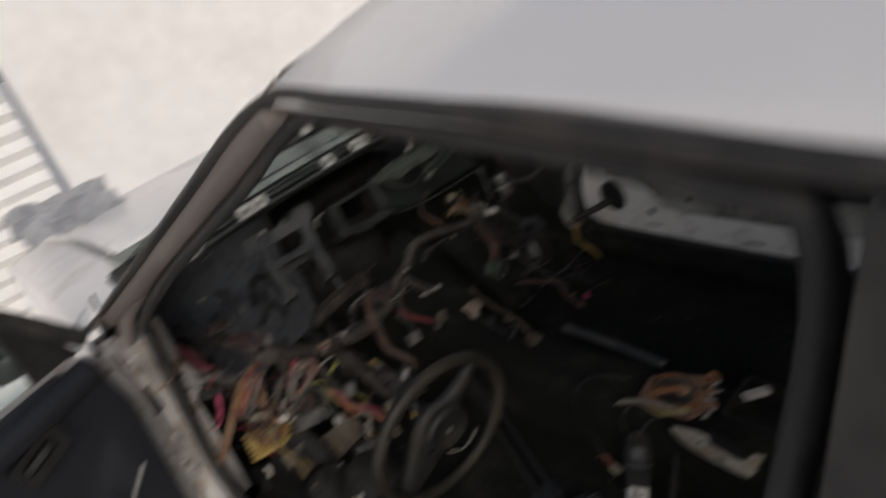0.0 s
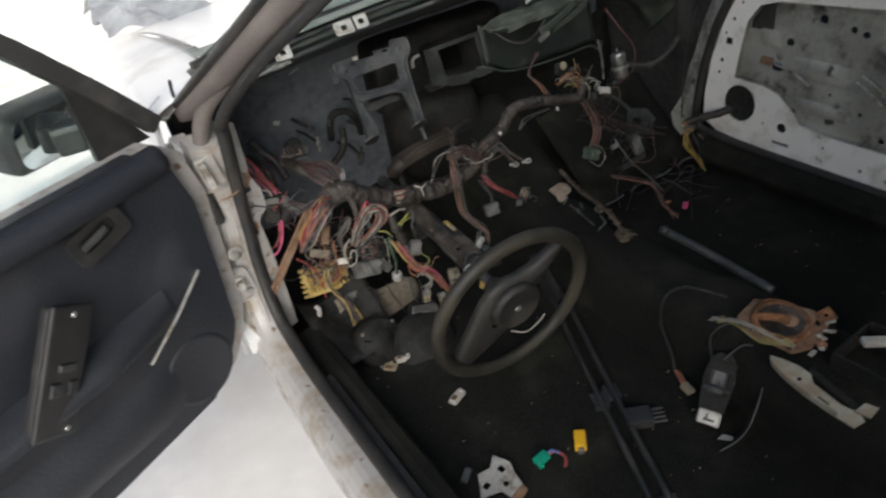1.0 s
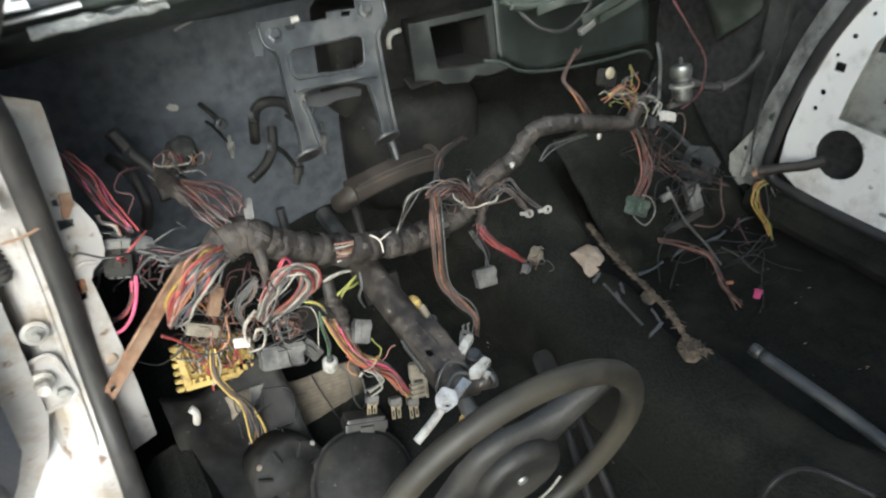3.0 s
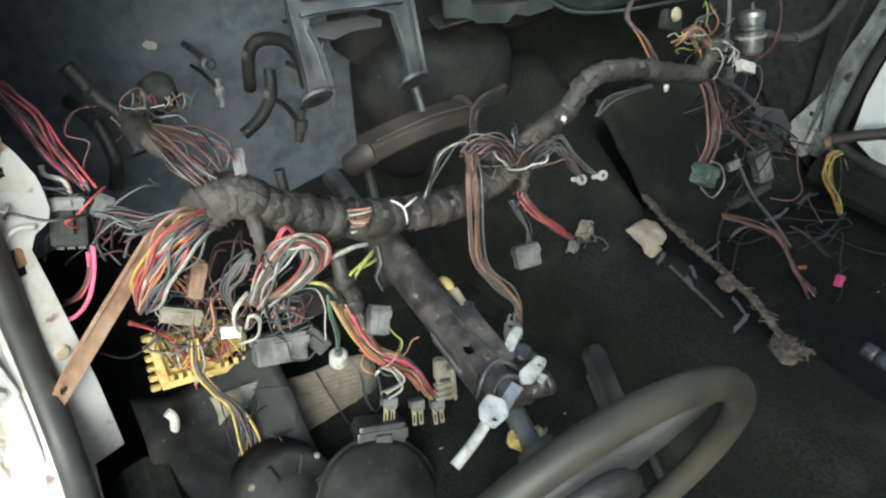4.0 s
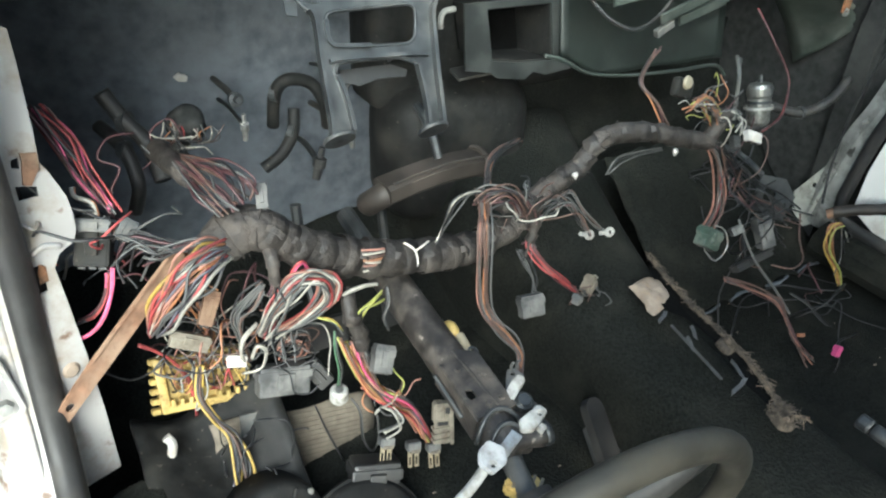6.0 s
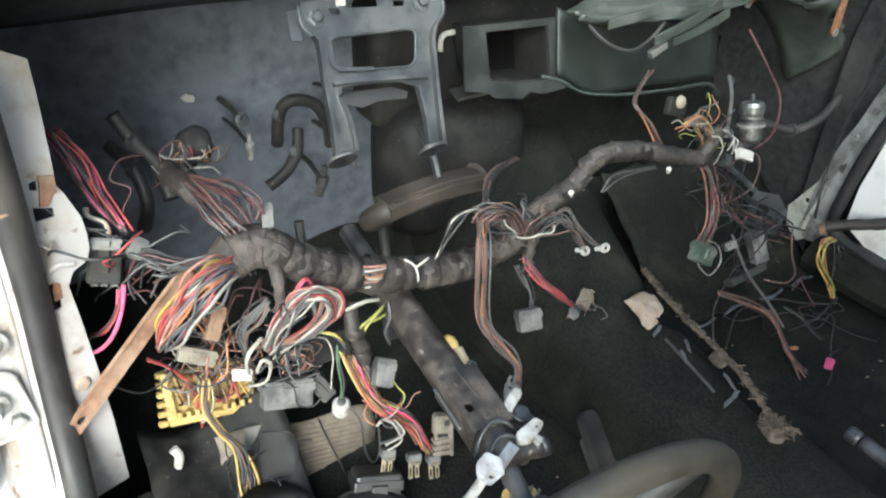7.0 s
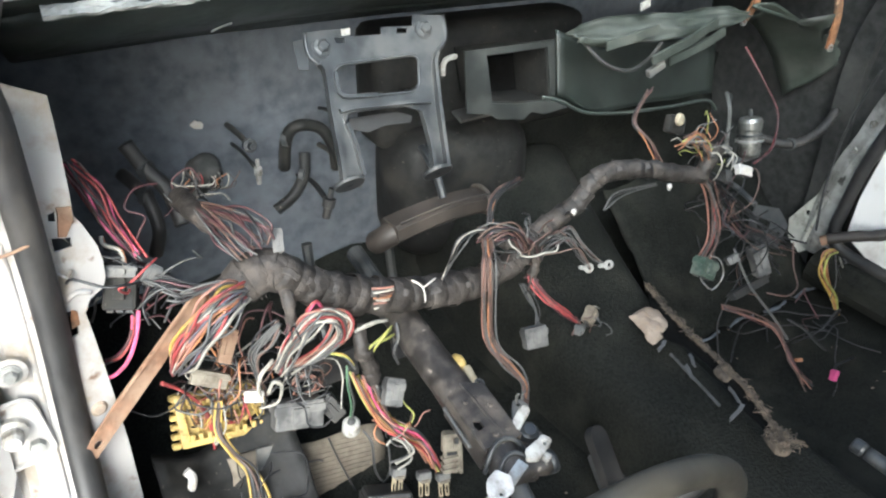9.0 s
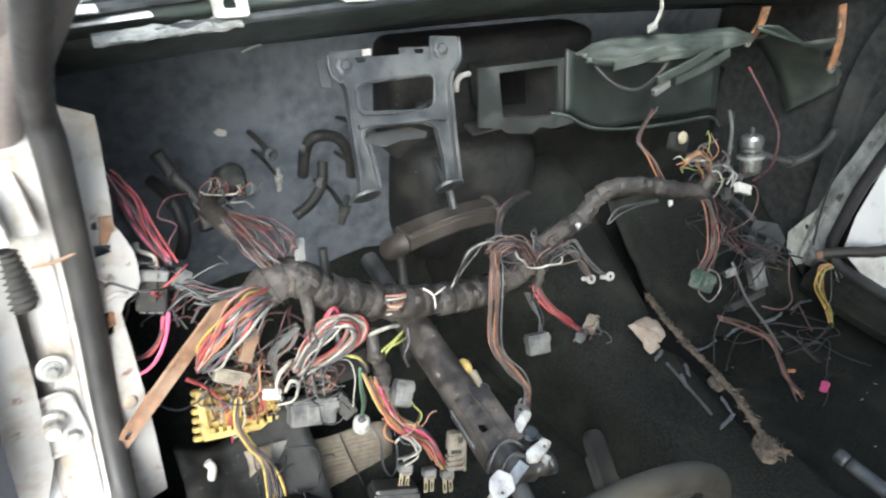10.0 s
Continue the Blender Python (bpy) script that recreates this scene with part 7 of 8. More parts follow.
def fuse_box():
    m = frame_of((-0.534, 0.185, 0.402), (0.1, 0.0, -0.018), (0.0, 0.03, 0.07)) @ Matrix.Scale(0.8, 4)
    f = thing("fuse_box", "yellow fuse box with open terminal rows and loose wires", "fuse box", m=m)
    part("base", box((0.135, 0.075, 0.018), pose(0, 0, -0.012), 0.004), YELLOW_PLASTIC, f)
    part("frame_edge", box((0.014, 0.085, 0.026), pose(-0.068, -0.002, -0.004, 0, 0, 6), 0.004), YELLOW_PLASTIC, f)
    part("frame_edge", box((0.14, 0.012, 0.026), pose(0.0, -0.04, -0.004), 0.003), YELLOW_PLASTIC, f)
    rng = random.Random(9)
    for i in range(9):
        for j in range(4):
            if rng.random() < 0.2:
                continue
            x, y = -0.055 + i * 0.0138, -0.03 + j * 0.019
            part("terminal", box((0.007, 0.011, 0.016 + 0.008 * rng.random()), pose(x, y, 0.004, rng.uniform(-8, 8), rng.uniform(-8, 8), 0), 0.0015, 1), YELLOW_PLASTIC, f)
    for j in range(6):
        part("edge_tooth", box((0.014, 0.009, 0.012), pose(-0.078, -0.04 + j * 0.0155, 0.002), 0.002, 1), YELLOW_PLASTIC, f)
    cols = ["red", "orange", "grey", "white", "brown", "salmon", "black", "yellow", "orange", "grey"]
    for k in range(46):
        x, y = rng.uniform(-0.055, 0.06), rng.uniform(-0.025, 0.03)
        q = (x + rng.uniform(-0.02, 0.02), y + rng.uniform(0.0, 0.03), rng.uniform(0.025, 0.04))
        part("wire", sweep([(x, y, 0.0), (x * 0.95, y + 0.005, 0.018), q, (q[0] + rng.uniform(-0.015, 0.02), q[1] + 0.025, q[2] + 0.005)], 0.0015, 6, n=4), WIRES[cols[k % 10]], f, smooth=True)


def rusty_strip():
    m = frame_of((-0.676, 0.1, 0.495), (0.114, 0.04, 0.1), (-0.66, -0.12, 0.74)) @ Matrix.Diagonal((1, 0.82, 1, 1))
    s = thing("rusty_bracket", "rusty steel strip with a hole, hanging beside the fuse box", "bracket", m=m)
    part("strip", plate([(-0.014, -0.010), (0.10, -0.013), (0.185, -0.012), (0.19, 0.008), (0.10, 0.011), (0.05, 0.013), (-0.010, 0.011), (-0.016, 0.0)], 0.003, [ring(0.003, 0.0, 0.005, n=12)], pose(0, 0, 0)), RUST_PALE, s)
    part("second_strip", plate([(0.06, -0.016), (0.19, -0.024), (0.20, -0.012), (0.10, -0.008)], 0.004, m=pose(0, 0, -0.01)), RUST, s)
    part("fold", sweep([(0.05, 0.012, 0.003), (0.10, 0.012, 0.004), (0.185, 0.008, 0.003)], 0.0025, 6), RUST_PALE, s)


def loose_plugs():
    plug("grey square connector hanging from the harness", (-0.128, 0.064, 0.452), (0.034, 0.016, 0.03), (10, 0, 5), CONNECTOR)
    plug("small brown connector on red wires", (-0.021, 0.068, 0.447), (0.02, 0.014, 0.026), (20, 60, 20), BOARD, slots=4)
    plug("small brown connector block beside red wires", (-0.041, 0.066, 0.431), (0.014, 0.012, 0.016), (40, 20, 40), PLASTIC_GREY, slots=1)
    plug("grey connector block among the wires", (-0.459, 0.115, 0.423), (0.062, 0.024, 0.036), (15, 14, 12), CONNECTOR, slots=4)
    plug("black relay with broken pins", (-0.413, 0.122, 0.405), (0.022, 0.02, 0.036), (10, -30, 20), PLASTIC, "relay", category="relay")
    cc = thing("ribbed_connector", "cream ribbed connector block hanging beside the column", "plug", m=frame_of((-0.284, 0.028, 0.34), (0.95, -0.25, -0.12), (-0.10, 0.42, 0.9)))
    part("body", box((0.024, 0.026, 0.012), pose(0, 0.015, 0), 0.0012, 1), CREAM_GREY, cc)
    part("neck", box((0.02, 0.032, 0.009), pose(0.001, -0.013, -0.001), 0.001, 1), CREAM_GREY, cc)
    part("key_rib", box((0.012, 0.022, 0.016), pose(-0.004, 0.018, 0.001), 0.0012, 1), CREAM_GREY, cc)
    part("flange", box((0.005, 0.058, 0.016), pose(0.0125, 0.0, 0.0, 0, 0, 3), 0.001, 1), CREAM_GREY, cc)
    for k in range(3):
        part("rib", box((0.024, 0.0045, 0.013), pose(0.0, -0.023 + 0.008 * k, 0.0, 0, 0, 7), 0.0008, 1), CREAM_GREY, cc)
    # Dark blocks set on the face paint the shade of two recesses.
    part("dark_slot", box((0.014, 0.004, 0.003), pose(0, 0.001, 0.0065)), RUBBER, cc)
    part("dark_slot", box((0.006, 0.008, 0.002), pose(0.006, 0.018, 0.0064)), RUBBER, cc)
    plug("white plug in the wire tangle", (-0.506, 0.128, 0.462), (0.022, 0.012, 0.014), (5, 10, 0), WHITE_PLASTIC, slots=1)
    plug("dirty cream connector above the fuse box", (-0.55, 0.138, 0.502), (0.042, 0.014, 0.018), (10, 28, 5), CREAM_GREY)
    plug("tan connector beside the fuse box wires", (-0.522, 0.15, 0.53), (0.016, 0.012, 0.04), (0, 25, 0), RUST_PALE, slots=1)
    plug("grey loom plug above the terminals", (-0.353, 0.058, 0.457), (0.024, 0.018, 0.034), (0, 20, 0), CONNECTOR)
    plug("black relay box behind the door post", (-0.612, 0.165, 0.636), (0.032, 0.03, 0.05), (5, 10, 0), HOUSING, "relay", category="relay")
    plug("grey relay cover behind the door post", (-0.609, 0.158, 0.657), (0.03, 0.02, 0.012), (5, 10, 0), PLASTIC_GREY, "relay", category="relay")
    plug("grey plug on the post wiring", (-0.583, 0.155, 0.647), (0.016, 0.012, 0.022), (0, 40, 0), PLASTIC_GREY, slots=1)
    plug("small grey tag on the maroon wires", (-0.456, 0.12, 0.671), (0.012, 0.008, 0.026), (0, 0, 0), CONNECTOR, slots=1)
    plug("flat white plug on curled wires", (0.256, 0.068, 0.624), (0.030, 0.009, 0.016), (0, 20, 5), WHITE_PLASTIC, slots=2)
    plug("dark plug by the orange wires", (0.22, 0.07, 0.622), (0.012, 0.01, 0.018), (0, 10, 5), PLASTIC, slots=1)
    plug("green circuit connector with a wire frame", (0.178, 0.037, 0.488), (0.04, 0.02, 0.03), (20, 30, 10), GREEN_PLUG, slots=4)
    wf = thing("bent_wire", "thin bent steel wire hooked on the green connector", "wire")
    part("wire", sweep([(0.168, 0.03, 0.472), (0.19, 0.022, 0.452), (0.215, 0.026, 0.468), (0.208, 0.034, 0.495), (0.19, 0.04, 0.505)], 0.0011, 6, n=3), STEEL, wf)
    part("hook", sweep([(0.168, 0.03, 0.472), (0.166, 0.033, 0.482), (0.171, 0.036, 0.49)], 0.0011, 6), STEEL, wf)
    plug("grey servo block in the passenger footwell", (0.37, 0.065, 0.43), (0.026, 0.02, 0.055), (10, -12, 0), CONNECTOR)
    plug("small grey plug on a cable", (0.29, 0.065, 0.455), (0.02, 0.012, 0.014), (0, -20, 0), CONNECTOR, slots=1)
    plug("dark bracket block in the passenger footwell", (0.34, 0.05, 0.39), (0.10, 0.015, 0.014), (0, 0, 20), PLASTIC)
    plug("bright pink plug on a cable", (0.349, -0.127, 0.322), (0.010, 0.009, 0.018), (20, 20, 0), PINK)
    plug("small orange plug on brown wires", (0.363, -0.062, 0.299), (0.012, 0.006, 0.006), (0, 10, 0), WIRES["orange"], slots=1)
    plug("grey connector under the column", (-0.385, 0.02, 0.30), (0.06, 0.04, 0.05), (10, 10, 0), PLASTIC)
    for p, turn in (((-0.362, 0.03, 0.345), 14), ((-0.325, 0.028, 0.318), 8), ((-0.296, 0.026, 0.302), 4)):
        t = thing("terminal_block", "dull grey terminal block with flat brass prongs", "terminals", m=pose(*p, -25, turn, -10), group="terminal blocks")
        part("block", box((0.019, 0.013, 0.012), None, 0.0015, 1), CONNECTOR, t)
        part("collar", box((0.014, 0.015, 0.005), pose(0.001, 0, -0.006), 0.001, 1), CREAM_GREY, t)
        for x in (-0.0045, 0.0045):
            part("prong", plate(rounded(x, -0.017, 0.006, 0.024, 0.0015), 0.0014, [rounded(x, -0.02, 0.0022, 0.011, 0.0008)], pose(0, 0, 0, 90, 0, 0)), BRASS, t)
    c = thing("lamp_socket", "small dull white lamp socket on a cable", "socket", m=pose(-0.388, 0.118, 0.36, 10, 0, 0))
    part("cup", lathe([(0, 0.010), (0.009, 0.010), (0.012, 0.007), (0.0125, -0.008), (0.0105, -0.012), (0, -0.013)], 22), LUG_WHITE, c)
    part("neck", lathe([(0, 0.018), (0.004, 0.018), (0.006, 0.010), (0, 0.010)], 14), PLASTIC_GREY, c)
    for p, tilt in (((-0.04, 0.069, 0.537), 20), ((-0.002, 0.069, 0.531), 10)):
        l = thing("ring_terminal", "grey ring terminal on a wire end", "terminal", m=pose(*p, 70, tilt, 0), group="ring terminals")
        part("eye", plate(ring(0, 0, 0.009, 0.007), 0.002, [ring(0.001, 0, 0.0035, n=10)]), ZINC, l)
        part("crimp", sweep([(-0.018, 0, 0.001), (-0.008, 0, 0.001)], 0.003, 8), ZINC, l)


CONNECTOR = material("dusty_grey_connector", (0.05, 0.05, 0.05), 0.6, vary=0.3, scale=60, bump=0.15, dirt=(0.13, 0.127, 0.12), dirt_scale=28, dirt_amount=0.6)
GREEN_PLUG = material("dull_green_plastic", (0.03, 0.05, 0.038), 0.5, vary=0.4, scale=120, dirt=(0.11, 0.12, 0.1), dirt_scale=50)
PINK = material("pink_plastic", (0.4, 0.06, 0.16), 0.45, vary=0.15, scale=60)
BRASS = material("dull_brass", (0.3, 0.25, 0.17), 0.5, 0.5, vary=0.2, scale=60)
fuse_box()
rusty_strip()
loose_plugs()


# ---- footwell and floor ----


def pedals_and_boards():
    b = thing("cover_board", "brown ribbed fibre cover board behind the fuse box", "board", m=frame_of((-0.43, 0.125, 0.285), (0.96, 0.02, -0.28), (0.24, 0.35, 0.9)))
    bend = lambda y: -1.6 * (y + 0.02) ** 2
    def sheet(u, v):
        y = 0.048 - 0.155 * u
        left, right = -0.135 + 0.012 * math.sin(u * 7) - 0.02 * u, 0.085 + 0.03 * u + 0.006 * math.sin(u * 9)
        return (left + (right - left) * v, y + 0.010 * (v - 0.5) + 0.004 * math.sin(v * 9), bend(y))
    part("sheet", loft(wavy(14, 16, sheet), 0.004), BOARD, b, smooth=True)
    for k in range(22):
        y = 0.040 - k * 0.0065
        part("rib", box((0.2, 0.0017, 0.0016), pose(-0.022 + 0.0012 * k, y, 0.0046 + bend(y), 0, 0, 2.6), 0.0005, 1), BOARD, b)
    part("scuff", plate([(-0.012, -0.004), (0.0, -0.011), (0.010, -0.006), (0.007, 0.006), (-0.004, 0.009)], 0.0012, m=pose(0.035, -0.03, 0.006, 0, 0, 30)), CREAM_GREY, b, "pale torn patch")
    part("flap", box((0.05, 0.03, 0.004), pose(-0.075, 0.042, 0.005, 0, 0, 5), 0.001), PLASTIC_GREY, b)
    d = thing("round_housing", "black ribbed round housing in the driver footwell", "housing", m=frame_of((-0.51, 0.0, 0.30), (0.95, 0.0, -0.3), (0.25, 0.55, 0.8)))
    r = 0.06
    part("drum", lathe([(0, 0.012), (r * 0.5, 0.011), (r * 0.55, 0.004), (r * 0.85, 0.006), (r * 0.97, 0.0), (r, -0.01), (r * 1.04, -0.05), (0, -0.05)], 30), HOUSING, d, smooth=True)
    for k in range(7):
        a = 0.5 + k * 0.8
        part("rib", box((r * 0.36, 0.004, 0.008), pose(0.7 * r * math.cos(a), 0.7 * r * math.sin(a), 0.006, 0, 0, math.degrees(a)), 0.001, 1), HOUSING, d)
    for a in (0.9, 2.6, 4.4):
        part("screw", lathe([(0, 0.003), (0.0035, 0.0025), (0.0045, 0)], 10, pose(0.9 * r * math.cos(a), 0.9 * r * math.sin(a), 0.003)), STEEL, d)
    d = thing("column_cover", "large smooth black moulded cover on the footwell floor", "cover", m=frame_of((-0.42, -0.045, 0.275), (0.9, -0.3, -0.25), (0.3, 0.7, 0.6)))
    r = 0.074
    part("shell", lathe([(0, 0.018), (r * 0.35, 0.018), (r * 0.55, 0.015), (r * 0.62, 0.010), (r * 0.9, 0.006), (r, -0.004), (r * 1.02, -0.03), (0, -0.03)], 36), HOUSING, d, smooth=True)
    part("lip", lathe([(r * 1.0, -0.004), (r * 1.05, -0.006), (r * 1.05, -0.012), (r * 1.0, -0.012)], 36), HOUSING, d)
    part("notch", box((0.03, 0.016, 0.012), pose(0.02, -r * 0.92, 0.002, 0, 0, 10), 0.003), HOUSING, d)
    part_bag = thing("black_trim_sheet", "folded black plastic trim in the driver footwell", "trim")
    part("sheet", loft(wavy(14, 14, lambda u, v: (-0.63 + 0.17 * v, -0.02 + 0.20 * u, 0.285 + 0.09 * u + 0.02 * math.sin(v * 5 + u * 3) + 0.012 * noise.noise((u * 6, v * 6, 3)))), 0.004), HOUSING, part_bag, smooth=True)
    ped = thing("accelerator_pedal", "dark rubber-faced accelerator pedal beside the tunnel", "pedal", m=frame_of((-0.098, -0.062, 0.325), (0.93, 0.1, -0.3), (0.0, 0.75, 0.62)))
    part("pad", plate(rounded(0, -0.03, 0.036, 0.13, 0.017, 6), 0.012), RUBBER, ped)
    part("arm", box((0.012, 0.10, 0.012), pose(0, -0.05, -0.012), 0.003), STEEL_DARK, ped)
    for x, lab in ((-0.23, "brake"), (-0.36, "clutch")):
        pd = thing(lab + "_pedal", "black rubber " + lab + " pedal hanging in the footwell", "pedal", m=frame_of((x, 0.24, 0.36), (1, 0, 0), (0, 0.3, 1)))
        part("pad", box((0.07, 0.045, 0.014), None, 0.005), RUBBER, pd)
        part("arm", sweep([(0, 0.0, -0.01), (0, 0.09, -0.035), (0, 0.19, -0.03)], 0.008, 8), STEEL_DARK, pd)
    hook = thing("white_hook", "small white bent clip on the side trim", "clip", m=pose(-0.60, 0.13, 0.36, 0, 15, 0))
    part("clip", sweep([(-0.004, 0, 0.02), (0.003, -0.004, 0.012), (0.004, -0.004, -0.005), (0.002, 0, -0.02)], 0.0055, 8), WHITE_PLASTIC, hook)


CLIP_STEEL = material("worn_clip_steel", (0.09, 0.09, 0.088), 0.4, 0.4, vary=0.3, scale=60, bump=0.1, dirt=(0.05, 0.05, 0.048), dirt_scale=30, dirt_amount=0.5)


def tunnel_tear():
    t = thing("torn_carpet", "torn carpet edge with tan foam showing on the tunnel", "torn carpet")
    def mound(outline, z, rise, name, mat, label, seed):
        """A low soft patch that sinks into the carpet along an uneven edge."""
        rim = smooth_path([(x, y, 0) for x, y in outline + outline[:1]], 4)
        mid = sum(rim, Vector()) / len(rim)
        def fn(u, v):
            p = mid.lerp(rim[round(v * (len(rim) - 1))], u * (1 + 0.10 * noise.noise((v * 14, seed, u))))
            return (p.x, p.y, z + rise * (1 - u ** 3) + 0.003 * noise.noise((p.x * 90, p.y * 90, seed)) - 0.006 * u ** 6)
        part(name, loft(wavy(9, len(rim), fn)), mat, t, label, smooth=True)
    mound([(0.04, 0.049), (0.066, 0.052), (0.086, 0.048), (0.088, 0.03), (0.076, 0.003), (0.052, -0.012), (0.026, -0.019), (0.022, -0.007), (0.033, 0.017)], 0.443, 0.003, "foam", FOAM, "cream foam padding", 6)
    left = smooth_path([(0.07, 0.03, 0), (0.042, -0.018, 0), (0.052, -0.054, 0), (0.045, -0.11, 0), (0.022, -0.164, 0), (0.017, -0.195, 0), (0.01, -0.216, 0)], 5)
    right = smooth_path([(0.112, 0.08, 0), (0.107, 0.062, 0), (0.088, 0.011, 0), (0.072, -0.068, 0), (0.069, -0.109, 0), (0.049, -0.169, 0), (0.03, -0.216, 0)], 5)
    # Black sheet in place of the shadow under the torn edge.
    part("gap", loft([[l.lerp(r, k / 5) + Vector((0, 0, 0.443 - 0.004 * math.sin(math.pi * k / 5))) for k in range(6)] for l, r in zip(left, right)]), VOID, t, "gap under the torn carpet, its shade a black sheet", smooth=True)
    rng = random.Random(21)
    edge = smooth_path([(0.115, 0.086, 0.448), (0.1, 0.047, 0.449), (0.086, 0.004, 0.45), (0.074, -0.039, 0.45), (0.07, -0.073, 0.449), (0.064, -0.102, 0.449), (0.06, -0.13, 0.447), (0.046, -0.17, 0.446), (0.034, -0.199, 0.444), (0.022, -0.228, 0.443)], 14)
    fray = bmesh.new()
    for i, p in enumerate(edge):
        wide = 0.0018 + 0.004 * abs(noise.noise((i * 0.11, 2, 5)))
        for k in range(5):
            q = p + Vector((rng.gauss(0, 1) * wide, rng.uniform(-0.004, 0.004), rng.uniform(-0.002, 0.002)))
            d = Vector((rng.uniform(-0.005, 0.004), rng.uniform(-0.006, 0.006), rng.uniform(-0.002, 0.002)))
            sweep([q - d, q + Vector((0, 0, 0.001)), q + d], rng.uniform(0.0003, 0.0008), 3, n=2, bm=fray)
    for k in range(120):
        a, far = rng.uniform(0, 6.28), rng.random() ** 0.6
        q = Vector((0.021 + 0.019 * far * math.cos(a), -0.226 + 0.021 * far * math.sin(a), 0.446 - 0.003 * far))
        d = Vector((rng.gauss(0, 1), rng.gauss(0, 1), rng.gauss(0, 0.25))).normalized() * rng.uniform(0.003, 0.008)
        sweep([q - d, q + Vector((0, 0, 0.002)), q + d], rng.uniform(0.0003, 0.0007), 3, n=2, bm=fray)
    part("torn_edge", fray, TAN, t, "frayed tan edge")["kind"] = "stuff"
    part("torn_lip", loft([[p + Vector((-0.0035 + 0.002 * noise.noise((i * 0.2, 0, 1)), 0, -0.002)), p + Vector((0, 0, 0.001)), p + Vector((0.004 + 0.003 * noise.noise((i * 0.17, 4, 1)), 0, -0.004))] for i, p in enumerate(edge)], 0.001), TAN, t, smooth=True)
    mound([(0.010, -0.210), (0.032, -0.204), (0.038, -0.221), (0.022, -0.240), (0.004, -0.238), (0.003, -0.226)], 0.441, 0.003, "padding_end", TAN, "pale brown frayed padding", 3)
    mound([(0.05, -0.1), (0.072, -0.098), (0.065, -0.122), (0.044, -0.122)], 0.445, 0.002, "padding_tuft", TAN, "pale brown frayed padding", 8)
    part("edge_strip", sweep([(0.022, -0.05, 0.444), (0.014, -0.092, 0.443), (0.009, -0.12, 0.442), (0.003, -0.15, 0.441)], 1, section=[(-0.002, -0.001), (0.002, -0.001), (0.0016, 0.001), (-0.0016, 0.001)], up=(0, 0, 1)), CLIP_STEEL, t)
    for x, y, z, rz, w in ((0.021, -0.034, 0.446, 20, 0.026), (0.035, -0.076, 0.446, 60, 0.024), (0.014, -0.09, 0.445, 65, 0.028), (0.007, -0.171, 0.445, 10, 0.036), (0.03, -0.15, 0.445, 75, 0.03)):
        part("metal_clip", plate([(-w / 2, -0.0015), (w * 0.2, -0.003), (w / 2, -0.001), (w * 0.36, 0.0035), (w * 0.1, 0.0018), (-w * 0.3, 0.0028)], 0.0012, [ring(w * 0.3, 0, 0.001, n=6)], pose(x, y, z, 8, -12, rz)), CLIP_STEEL, t, "dull steel clip")


